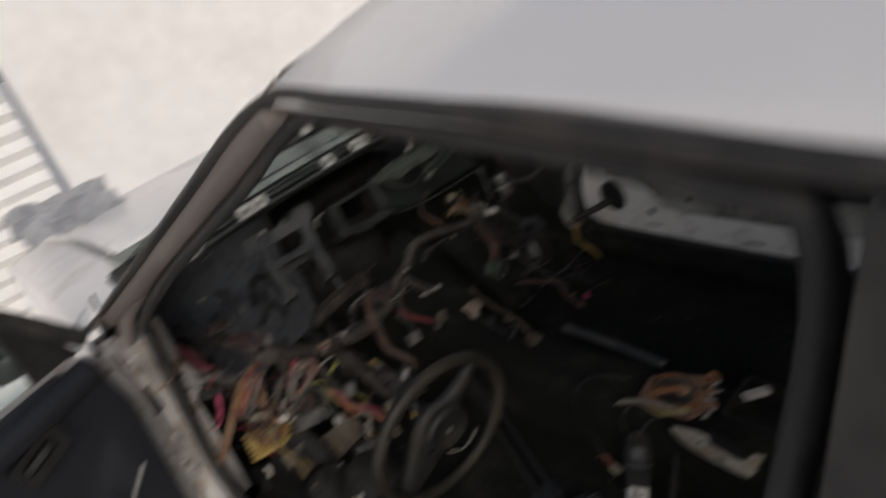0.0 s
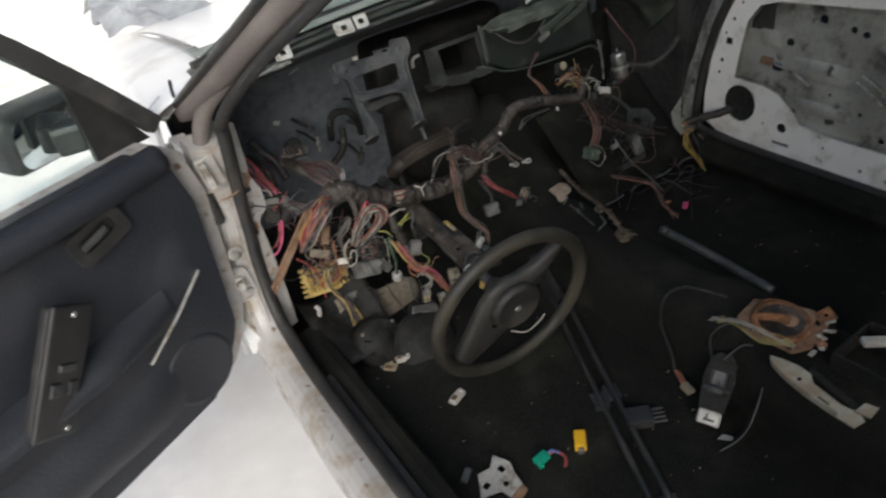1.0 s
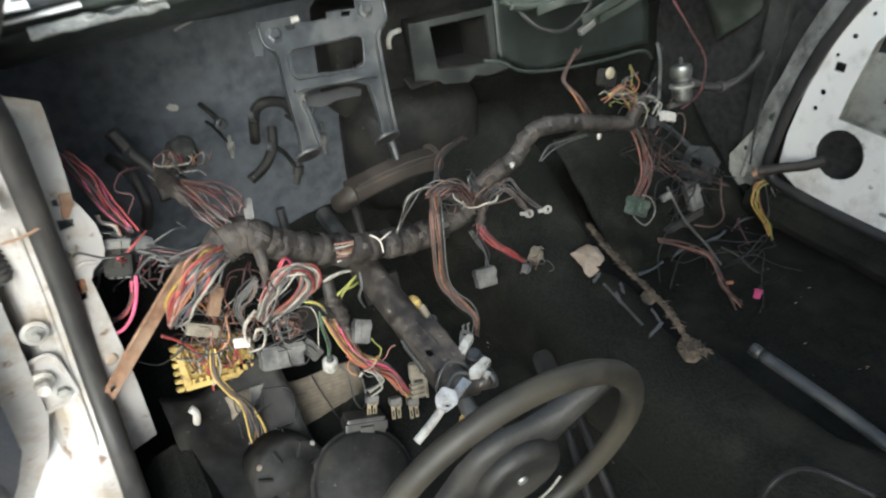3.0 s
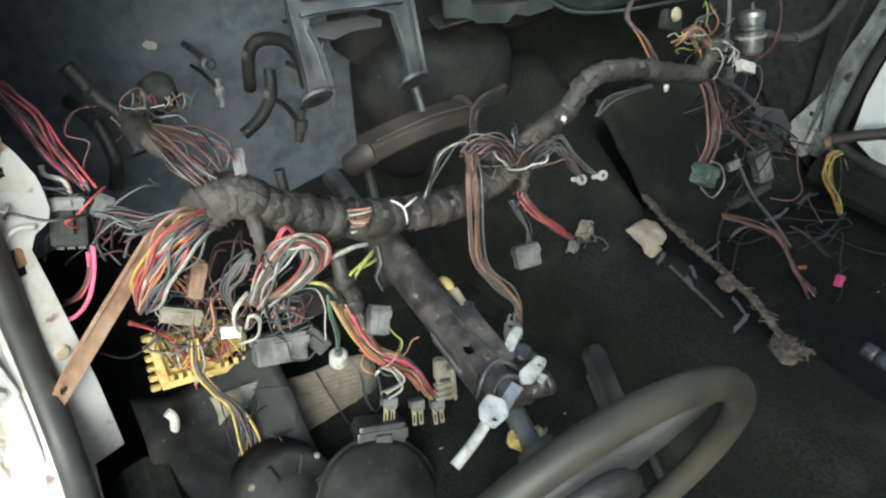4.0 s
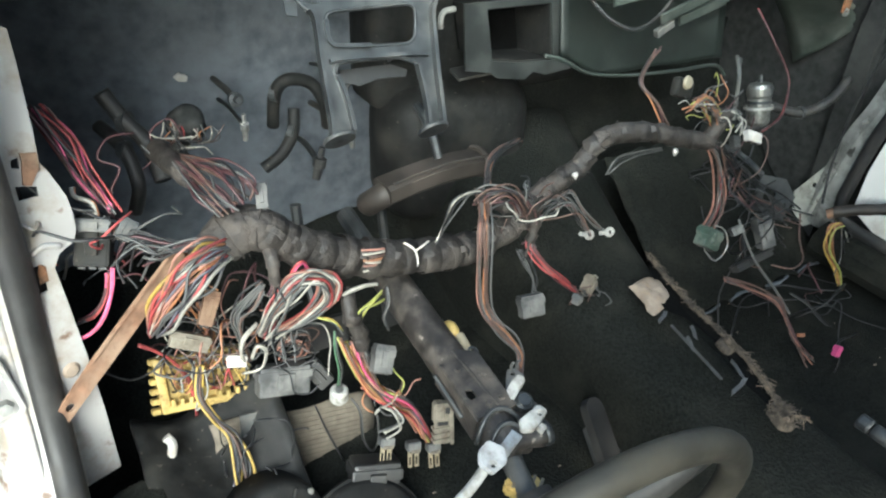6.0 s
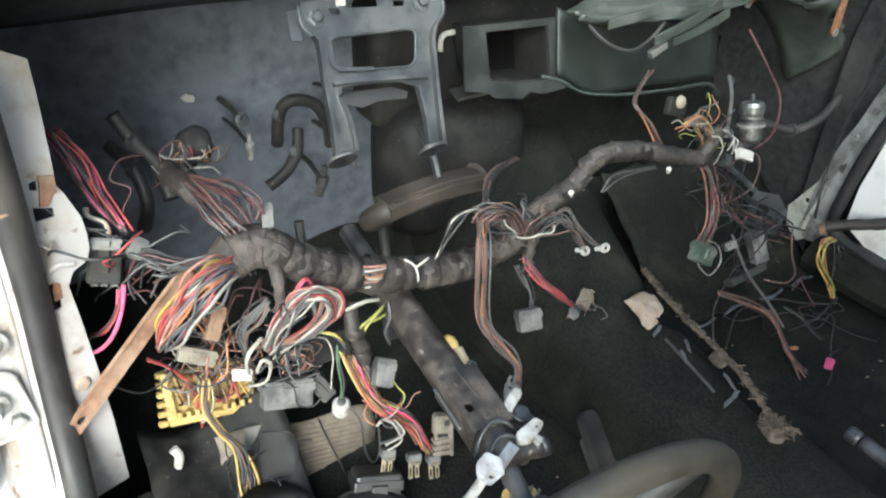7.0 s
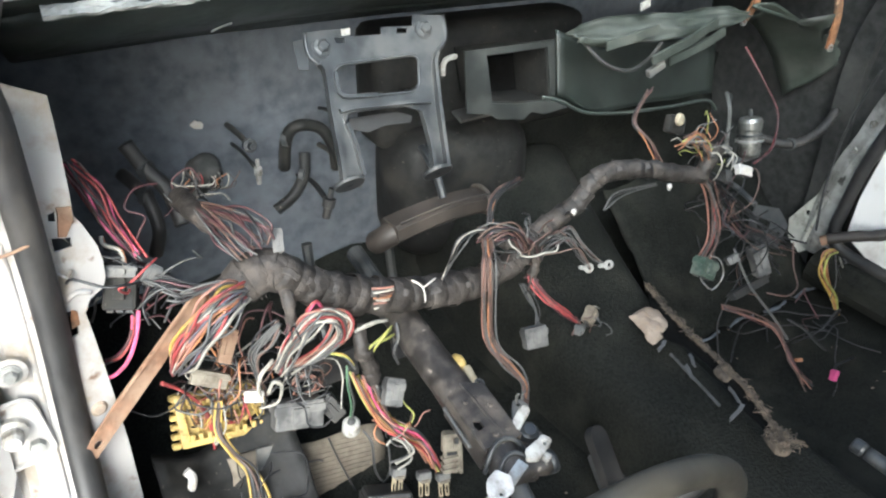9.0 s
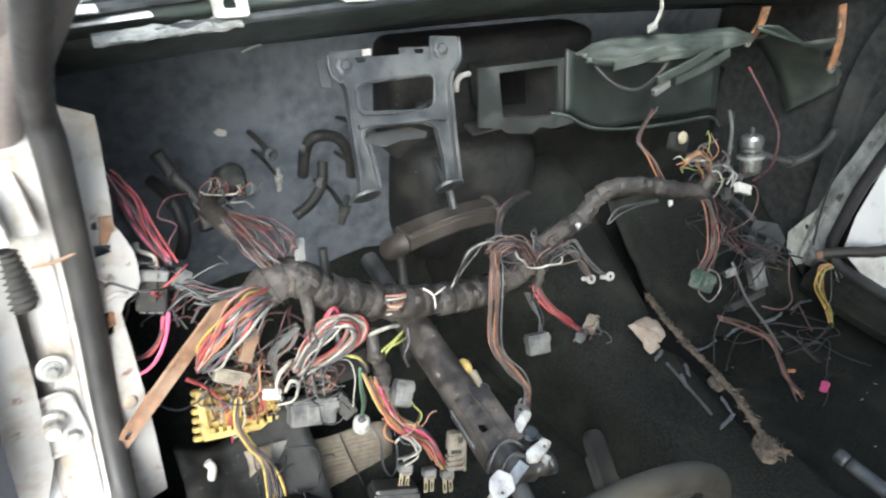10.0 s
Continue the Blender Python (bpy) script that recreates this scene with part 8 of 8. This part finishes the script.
def gear_lever():
    lv = thing("lever_tube", "dark grey steel lever tube on the tunnel", "lever")
    part("tube", sweep([(0.085, -0.29, 0.447), (0.085, -0.40, 0.444), (0.08, -0.545, 0.438)], 0.0085, 14, n=6), STEEL_DARK, lv, smooth=True)
    part("end", lathe([(0, 0.004), (0.0075, 0.003), (0.0092, 0.0), (0.0092, -0.01), (0.008, -0.012)], 14, frame_of((0.085, -0.285, 0.447), (1, 0, 0), (0, 0, 1))), STEEL_DARK, lv)
    g = thing("rusty_mechanism", "rusty round shift mechanism plate on the tunnel", "mechanism", m=pose(0.014, -0.597, 0.43, 4, -6, 12) @ Matrix.Scale(0.82, 4))
    part("base", plate([(-0.062, -0.06), (-0.03, -0.085), (0.05, -0.09), (0.075, -0.05), (0.062, 0.02), (0.04, 0.066), (-0.03, 0.074), (-0.06, 0.04)], 0.004, [ring(-0.05, -0.05, 0.006), rounded(0.05, -0.07, 0.024, 0.012, 0.003), ring(0.04, 0.05, 0.005)]), RUST_PALE, g)
    part("ring", lathe([(0.046, 0.003), (0.047, 0.012), (0.053, 0.015), (0.058, 0.011), (0.060, 0.003)], 32, pose(0.005, -0.008, 0.002)), RUST, g, smooth=True)
    part("bowl", lathe([(0.047, 0.010), (0.036, 0.006), (0.02, 0.004), (0, 0.004)], 28, pose(0.005, -0.008, 0.002)), GRIME, g, "dark greasy bowl", smooth=True)
    part("lever_stub", sweep([(0.012, -0.02, 0.006), (0.006, -0.008, 0.018), (-0.012, 0.02, 0.022), (-0.02, 0.045, 0.014)], lambda u: 0.011 - 0.003 * u, 12, n=6), RUST, g, smooth=True)
    part("pivot", lathe([(0, 0.016), (0.012, 0.014), (0.017, 0.006), (0.018, 0.003)], 18, pose(0.018, -0.022, 0.002)), RUST_PALE, g, smooth=True)
    part("hood", loft(wavy(8, 14, lambda u, v: (0.005 + (0.064 - 0.012 * u) * math.cos(0.4 + 2.3 * v), -0.008 + (0.064 - 0.012 * u) * math.sin(0.4 + 2.3 * v), 0.008 + 0.022 * math.sin(u * 1.57) * math.sin(math.pi * v) ** 0.5)), 0.002), RUST, g, smooth=True)
    part("tab", plate([(-0.02, -0.014), (0.018, -0.018), (0.024, 0.012), (-0.014, 0.018)], 0.003, [ring(0.004, 0, 0.005, n=10)], pose(0.066, -0.075, 0.008, 12, -10, -20)), RUST, g)
    part("spring", sweep([(-0.05 + 0.006 * math.cos(k * 1.2), -0.02 + 0.0022 * k, 0.010 + 0.006 * math.sin(k * 1.2)) for k in range(30)], 0.0015, 5, n=2), STEEL_DARK, g)
    part("pin", lathe([(0.004, 0.0), (0.004, 0.006), (0.010, 0.006), (0.011, 0.0)], 14, pose(-0.012, -0.098, 0.006)), WIRES["orange"], g, "orange plastic ring")
    for k in range(5):
        part("steel_bit", plate([(-0.012, -0.004), (0.010, -0.006), (0.014, 0.003), (-0.008, 0.006)], 0.002, [ring(0.0, 0, 0.002, n=8)], pose(-0.045 + 0.024 * k, -0.092 - 0.008 * (k % 2), 0.008 + 0.002 * k, 10 * k - 15, 12, 35 * k)), ZINC, g, "bright steel bit")
    k = thing("yellow_tape", "dull yellow-green folded tape with white wires beside the mechanism", "tape", m=pose(-0.035, -0.585, 0.418, 0, 18, 15))
    part("fold", loft(wavy(16, 6, lambda u, v: (-0.012 + 0.024 * v + 0.004 * math.sin(u * 9), 0.06 - 0.125 * u, 0.012 + 0.008 * math.sin(u * 7 + v * 3) - 0.004 * abs(v - 0.5))), 0.002), TAPE, k)
    for j in range(4):
        part("thin_wire", sweep([(-0.018 + 0.006 * j, 0.075, 0.012), (-0.012 + 0.004 * j, 0.03, 0.024), (-0.016 + 0.005 * j, -0.02, 0.022), (-0.010 + 0.008 * j, -0.07, 0.012)], 0.0012, 5), WIRES["white"], k, smooth=True)
    r = thing("white_strip", "dirty pale bent steel strip lying along the tunnel", "metal strip", m=frame_of((-0.06, -0.65, 0.43), (-0.022, -0.152, -0.004), (1, -0.15, 0.25)))
    part("strip", plate([(-0.012, -0.004), (0.004, -0.014), (0.03, -0.022), (0.075, -0.024), (0.13, -0.020), (0.158, -0.016), (0.16, 0.004), (0.146, 0.010), (0.12, 0.002), (0.07, 0.003), (0.055, 0.014), (0.03, 0.012), (0.005, 0.004)], 0.003, [ring(0.05, -0.006, 0.004, n=10), rounded(0.1, -0.012, 0.02, 0.006, 0.002)]), WHITE_DIRTY, r)
    part("upturned_edge", sweep([(0.0, -0.013, 0.006), (0.03, -0.021, 0.009), (0.075, -0.023, 0.010), (0.13, -0.019, 0.008)], 1, section=[(-0.0015, -0.008), (0.0015, -0.008), (0.0015, 0.008), (-0.0015, 0.008)], up=(0, 0, 1)), WHITE_DIRTY, r)
    part("end_tab", plate([(0.15, -0.006), (0.172, 0.0), (0.168, 0.022), (0.15, 0.016)], 0.003, m=pose(0, 0, 0.004, 0, -8, 0)), WHITE_DIRTY, r)
    part("side_bar", box((0.1, 0.012, 0.012), pose(0.095, 0.019, -0.008, 0, 0, -3), 0.002), HOUSING, r, "black bar along the strip")
    tray = thing("console_tray", "black open console tray behind the mechanism", "console", (0.06, -0.79, 0.37))
    part("floor", box((0.11, 0.16, 0.004), pose(0, 0, 0.03), 0.001), HOUSING, tray)
    for x in (-0.055, 0.055):
        part("side", box((0.005, 0.17, 0.05), pose(x, 0, 0.05), 0.001), HOUSING, tray)
    part("end", box((0.11, 0.005, 0.05), pose(0, 0.083, 0.05), 0.001), HOUSING, tray)
    tag = thing("white_tag", "small white plastic tag in the passenger side", "tag", m=pose(0.085, -0.735, 0.436, 0, 5, -35))
    part("tag", box((0.05, 0.018, 0.012), None, 0.003), WHITE_PLASTIC, tag)


TAPE = material("yellow_green_tape", (0.25, 0.22, 0.08), 0.5, vary=0.3, scale=50, dirt=(0.12, 0.1, 0.04), dirt_scale=30)
WHITE_DIRTY = material("dirty_pale_strip", (0.3, 0.29, 0.24), 0.6, vary=0.2, scale=30, bump=0.15, dirt=(0.25, 0.21, 0.16), dirt_scale=20, dirt_amount=0.6)


def floor_things():
    bk = thing("belt_buckle", "grey seat belt buckle with a bright release on black webbing", "seat belt", m=frame_of((-0.107, -0.573, 0.307), (0.075, 0.032, 0.075), (-0.5, 0.85, 0.1)) @ Matrix.Scale(1.08, 4))
    part("shell", plate([(-0.028, -0.020), (0.03, -0.026), (0.062, -0.021), (0.075, -0.010), (0.075, 0.010), (0.062, 0.021), (0.03, 0.026), (-0.028, 0.020)], 0.022, [rounded(0.028, 0, 0.05, 0.028, 0.004)], ease=0.002), HOUSING, bk, "black plastic shell")
    part("tongue_bridge", box((0.018, 0.046, 0.006), pose(0.052, 0, 0.022), 0.002), HOUSING, bk)
    part("bridge_bar", sweep([(0.012, -0.022, 0.022), (0.014, 0.0, 0.027), (0.012, 0.022, 0.022)], 0.003, 8), STEEL_DARK, bk, smooth=True)
    part("recess", box((0.064, 0.036, 0.006), pose(0.028, 0, 0.008), 0.002), RUBBER, bk)
    part("spring_plate", plate([(0.008, -0.009), (0.05, -0.008), (0.05, 0.008), (0.03, 0.010), (0.008, 0.008)], 0.002, [rounded(0.022, 0, 0.012, 0.008, 0.002)], pose(0, 0, 0.012)), STEEL_DARK, bk)
    part("release", box((0.026, 0.038, 0.020), pose(-0.038, 0, 0.011), 0.004), ZINC, bk, "bright metal release")
    part("release_mark", box((0.004, 0.018, 0.001), pose(-0.042, 0, 0.0215)), RUBBER, bk)
    part("release_mark", box((0.009, 0.003, 0.001), pose(-0.036, 0.004, 0.0215)), RUBBER, bk)
    part("webbing", sweep([(0.066, 0.0, 0.014), (0.098, -0.025, 0.02), (0.085, -0.058, 0.02), (0.02, -0.066, 0.016), (-0.045, -0.058, 0.013), (-0.085, -0.03, 0.012)], 1, section=[(-0.0015, -0.015), (0.0015, -0.015), (0.0015, 0.015), (-0.0015, 0.015)], n=8, up=(0, 0, 1)), RUBBER, bk, "black webbing")
    part("cable", sweep([(0.06, 0.02, 0.01), (0.10, 0.03, 0.012), (0.13, 0.0, 0.008), (0.12, -0.06, 0.004), (0.06, -0.085, 0.002)], 0.0018, 6), RUBBER, bk, smooth=True)
    part("anchor", plate([(-0.03, -0.012), (0.02, -0.016), (0.03, 0.0), (0.02, 0.014), (-0.03, 0.012)], 0.003, [ring(-0.012, 0, 0.006, n=12)], pose(-0.082, -0.03, 0.004, 0, 0, -30)), STEEL_DARK, bk)
    wl = thing("loose_lead", "grey lead with a cream plug lying on the floor", "cable", (0, 0, 0))
    part("lead", sweep([(0.02, -0.49, 0.424), (0.004, -0.449, 0.425), (-0.028, -0.425, 0.437), (-0.069, -0.417, 0.43), (-0.078, -0.418, 0.37), (-0.08, -0.45, 0.31), (-0.092, -0.47, 0.285)], 0.0026, 8), WIRES["black"], wl, smooth=True)
    for k in range(3):
        part("strand", sweep([(-0.092, -0.47, 0.285), (-0.095 + 0.005 * (k - 1), -0.485, 0.283), (-0.101 + 0.004 * (k - 1), -0.50, 0.278)], 0.0017, 5), WIRES[("orange", "red", "orange")[k]], wl)
    part("plug", box((0.016, 0.026, 0.010), pose(-0.104, -0.512, 0.274, 0, 0, -12), 0.002), CREAM, wl, "cream two-pin plug")
    y = thing("yellow_block", "yellow plastic block with a metal end", "plastic block", m=pose(-0.347, -0.467, 0.272, 0, 0, -38))
    part("block", box((0.022, 0.038, 0.02), None, 0.004), YELLOW_BRIGHT, y)
    part("end", box((0.012, 0.01, 0.012), pose(0, -0.022, 0), 0.002), STEEL, y)
    g = thing("green_plug", "green plug with short red and blue wires", "plug", m=pose(-0.427, -0.45, 0.27, 0, 0, -20))
    part("body", box((0.03, 0.02, 0.012), pose(0, 0, 0, 0, 0, 25), 0.003), GREEN_BRIGHT, g)
    part("pin", box((0.01, 0.022, 0.009), pose(-0.006, -0.008, 0.0), 0.002), GREEN_BRIGHT, g)
    part("wire", sweep([(0.014, 0.004, 0), (0.03, 0.003, 0.004), (0.042, -0.012, 0.0), (0.035, -0.028, -0.004)], 0.003, 6), WIRES["red"], g)
    part("wire", sweep([(0.014, 0.006, 0.002), (0.024, 0.006, 0.006), (0.034, -0.002, 0.004)], 0.003, 6), WIRES["blue"], g)
    p = thing("steel_bracket_plate", "pale grey steel bracket with cut-outs on the carpet", "bracket", m=pose(-0.521, -0.434, 0.273, 4, -5, 15))
    part("plate", plate([(-0.045, 0.0), (-0.012, 0.032), (0.012, 0.022), (0.035, 0.034), (0.042, 0.0), (0.03, -0.02), (0.02, -0.045), (-0.012, -0.046), (-0.012, -0.022)], 0.004, [rounded(-0.02, 0.006, 0.014, 0.012, 0.003), rounded(0.022, 0.004, 0.012, 0.014, 0.002), rounded(0.004, -0.02, 0.01, 0.01, 0.002)]), ZINC, p)
    part("tab", box((0.03, 0.014, 0.01), pose(-0.025, 0.05, 0.0, 0, 0, 20), 0.003), PLASTIC_GREY, p)
    part("rust_foot", box((0.035, 0.016, 0.01), pose(0.002, -0.05, 0.0), 0.004), RUST_PALE, p)
    for at, s, rz, mat, lab in (((-0.461, -0.222, 0.27), (0.04, 0.018, 0.012), 25, WHITE_PLASTIC, "small dirty white plug on the carpet"), ((-0.49, -0.048, 0.272), (0.032, 0.016, 0.012), -10, WHITE_PLASTIC, "small white plug on the carpet"), ((-0.525, -0.052, 0.272), (0.022, 0.03, 0.008), 40, CREAM, "cream plastic clip on the carpet")):
        q = thing("loose_clip", lab, "clip", m=pose(*at, 0, 8, rz), group="loose clips on the carpet")
        part("body", box(s, None, 0.003), mat, q)
        part("peg", lathe([(0, 0.006), (0.004, 0.005), (0.005, -0.004), (0, -0.004)], 10, pose(s[0] * 0.35, 0, s[2] * 0.4)), mat, q)
        part("stain", box((s[0] * 0.35, s[1] * 0.6, 0.002), pose(-s[0] * 0.25, 0, s[2] * 0.5)), RUST_PALE, q)
    rl = thing("dark_relay", "black finned relay on the carpet", "relay", m=pose(-0.229, -0.502, 0.276, 0, 0, -30))
    part("body", box((0.05, 0.04, 0.02), None, 0.003), PLASTIC, rl)
    for k in range(4):
        part("fin", box((0.03, 0.004, 0.004), pose(0.035, -0.015 + 0.01 * k, 0), 0.001), PLASTIC_GREY, rl)
    rail = thing("seat_rail", "pair of thin black steel seat rails on the floor", "seat rail")
    for dx in (0.0, 0.034):
        part("rail", sweep([(-0.075 + dx * 0.6, -0.06, 0.282), (-0.161 + dx, -0.224, 0.28), (-0.25 + dx, -0.42, 0.278), (-0.36 + dx, -0.67, 0.276)], 0.006, 10, n=4), PLASTIC, rail, smooth=True)
        part("foot", box((0.03, 0.04, 0.012), pose(-0.25 + dx, -0.42, 0.267, 0, 0, -24), 0.003), STEEL_DARK, rail)
        part("foot", box((0.03, 0.04, 0.012), pose(-0.355 + dx, -0.66, 0.266, 0, 0, -24), 0.003), STEEL_DARK, rail)
    crumbs = bmesh.new()
    rng = random.Random(3)
    for k in range(160):
        x, y = rng.uniform(-0.6, 0.6), rng.uniform(-0.9, 0.15)
        if -0.09 < x < 0.27:
            continue
        s = rng.uniform(0.0008, 0.0026)
        box((s * rng.uniform(1, 2.5), s, s * 0.6), pose(x, y, 0.2655, rng.uniform(0, 40), rng.uniform(0, 40), rng.uniform(0, 180)), bm=crumbs)
    tagged(link("carpet_crumbs", crumbs, FOAM), "pale crumbs and dirt scattered on the carpet", "crumbs", kind="stuff")


YELLOW_BRIGHT = material("bright_yellow_plastic", (0.75, 0.42, 0.01), 0.4, vary=0.08, scale=40, dirt=(0.5, 0.28, 0.02), dirt_scale=40, dirt_amount=0.3)
GREEN_BRIGHT = material("green_plastic", (0.01, 0.28, 0.17), 0.45, vary=0.1, scale=40)
pedals_and_boards()
tunnel_tear()
gear_lever()
floor_things()


def passenger_footwell():
    sh = thing("footwell_bracket", "dark steel bracket with pale edges in the passenger footwell", "bracket", m=frame_of((0.42, 0.10, 0.47), (0.9, -0.2, -0.35), (0.3, 0.3, 0.9)))
    part("plate", plate([(-0.05, -0.03), (0.04, -0.035), (0.055, 0.01), (0.02, 0.035), (-0.04, 0.03)], 0.003, [rounded(-0.01, 0, 0.03, 0.02, 0.004), ring(0.035, -0.01, 0.005, n=10)]), STEEL_DARK, sh)
    part("fold", sweep([(-0.05, -0.03, 0.003), (0.0, -0.034, 0.006), (0.04, -0.035, 0.003)], 0.003, 6), STEEL_DARK, sh)
    part("stay", sweep([(-0.04, 0.03, 0.0), (-0.05, 0.06, -0.05), (-0.05, 0.08, -0.12)], 0.005, 8), STEEL_DARK, sh)
    hose = thing("hose", "black ribbed hose across the passenger footwell", "hose")
    line = smooth_path([(0.46, 0.19, 0.60), (0.52, 0.16, 0.585), (0.58, 0.15, 0.60), (0.64, 0.16, 0.63)], 14)
    part("tube", sweep(line, lambda u: 0.008 + 0.001 * math.sin(u * 160), 8, smooth=False), RUBBER, hose, smooth=True)
    part("hose_clip", lathe([(0.009, -0.004), (0.011, -0.004), (0.011, 0.004), (0.009, 0.004)], 14, frame_of((0.52, 0.16, 0.585), (0, 1, 0), (0, 0, 1))), STEEL_DARK, hose)
    hang = thing("cable", "thin black cable hanging down the passenger post", "cable")
    part("lead", sweep([(0.645, 0.11, 0.72), (0.64, 0.125, 0.64), (0.635, 0.13, 0.56), (0.62, 0.12, 0.47), (0.60, 0.10, 0.41)], 0.0022, 6), WIRES["black"], hang, smooth=True)
    cover = thing("floor_cover", "torn black sheet standing in for the dark hollow at the passenger toe board", "insulation")
    # Coloured black to paint the shaded hollow of the toe board.
    part("sheet", loft(wavy(16, 20, lambda u, v: (0.25 + 0.42 * v, 0.08 + 0.26 * u, 0.275 + 0.20 * u ** 1.3 + 0.018 * noise.noise((v * 7, u * 6, 4)) + 0.006 * noise.noise((v * 22, u * 20, 7)))), 0.004), CARPET, cover, smooth=True)
    for k in range(4):
        part("torn_edge", sweep([(0.27 + 0.1 * k, 0.078, 0.272), (0.30 + 0.1 * k, 0.07 + 0.012 * (k % 2), 0.277), (0.34 + 0.1 * k, 0.08, 0.272)], 0.003, 6, wobble=0.5), BITUMEN_HAZED, cover)


def bulkhead_lining():
    # Added sheet whose black stands in for the shade on this side.
    ob = link("bulkhead_lining", loft(wavy(14, 18, lambda u, v: (0.06 + 0.62 * v, 0.475 + 0.02 * noise.noise((v * 5, u * 5, 8)) - 0.03 * u * (1 - u), 0.24 + (0.41 + 0.02 * math.sin(v * 7)) * u)), 0.006), CARPET, smooth=True)
    tagged(ob, "black sheet added to darken the passenger side of the firewall", "lining", kind="structure")


bulkhead_lining()
passenger_footwell()
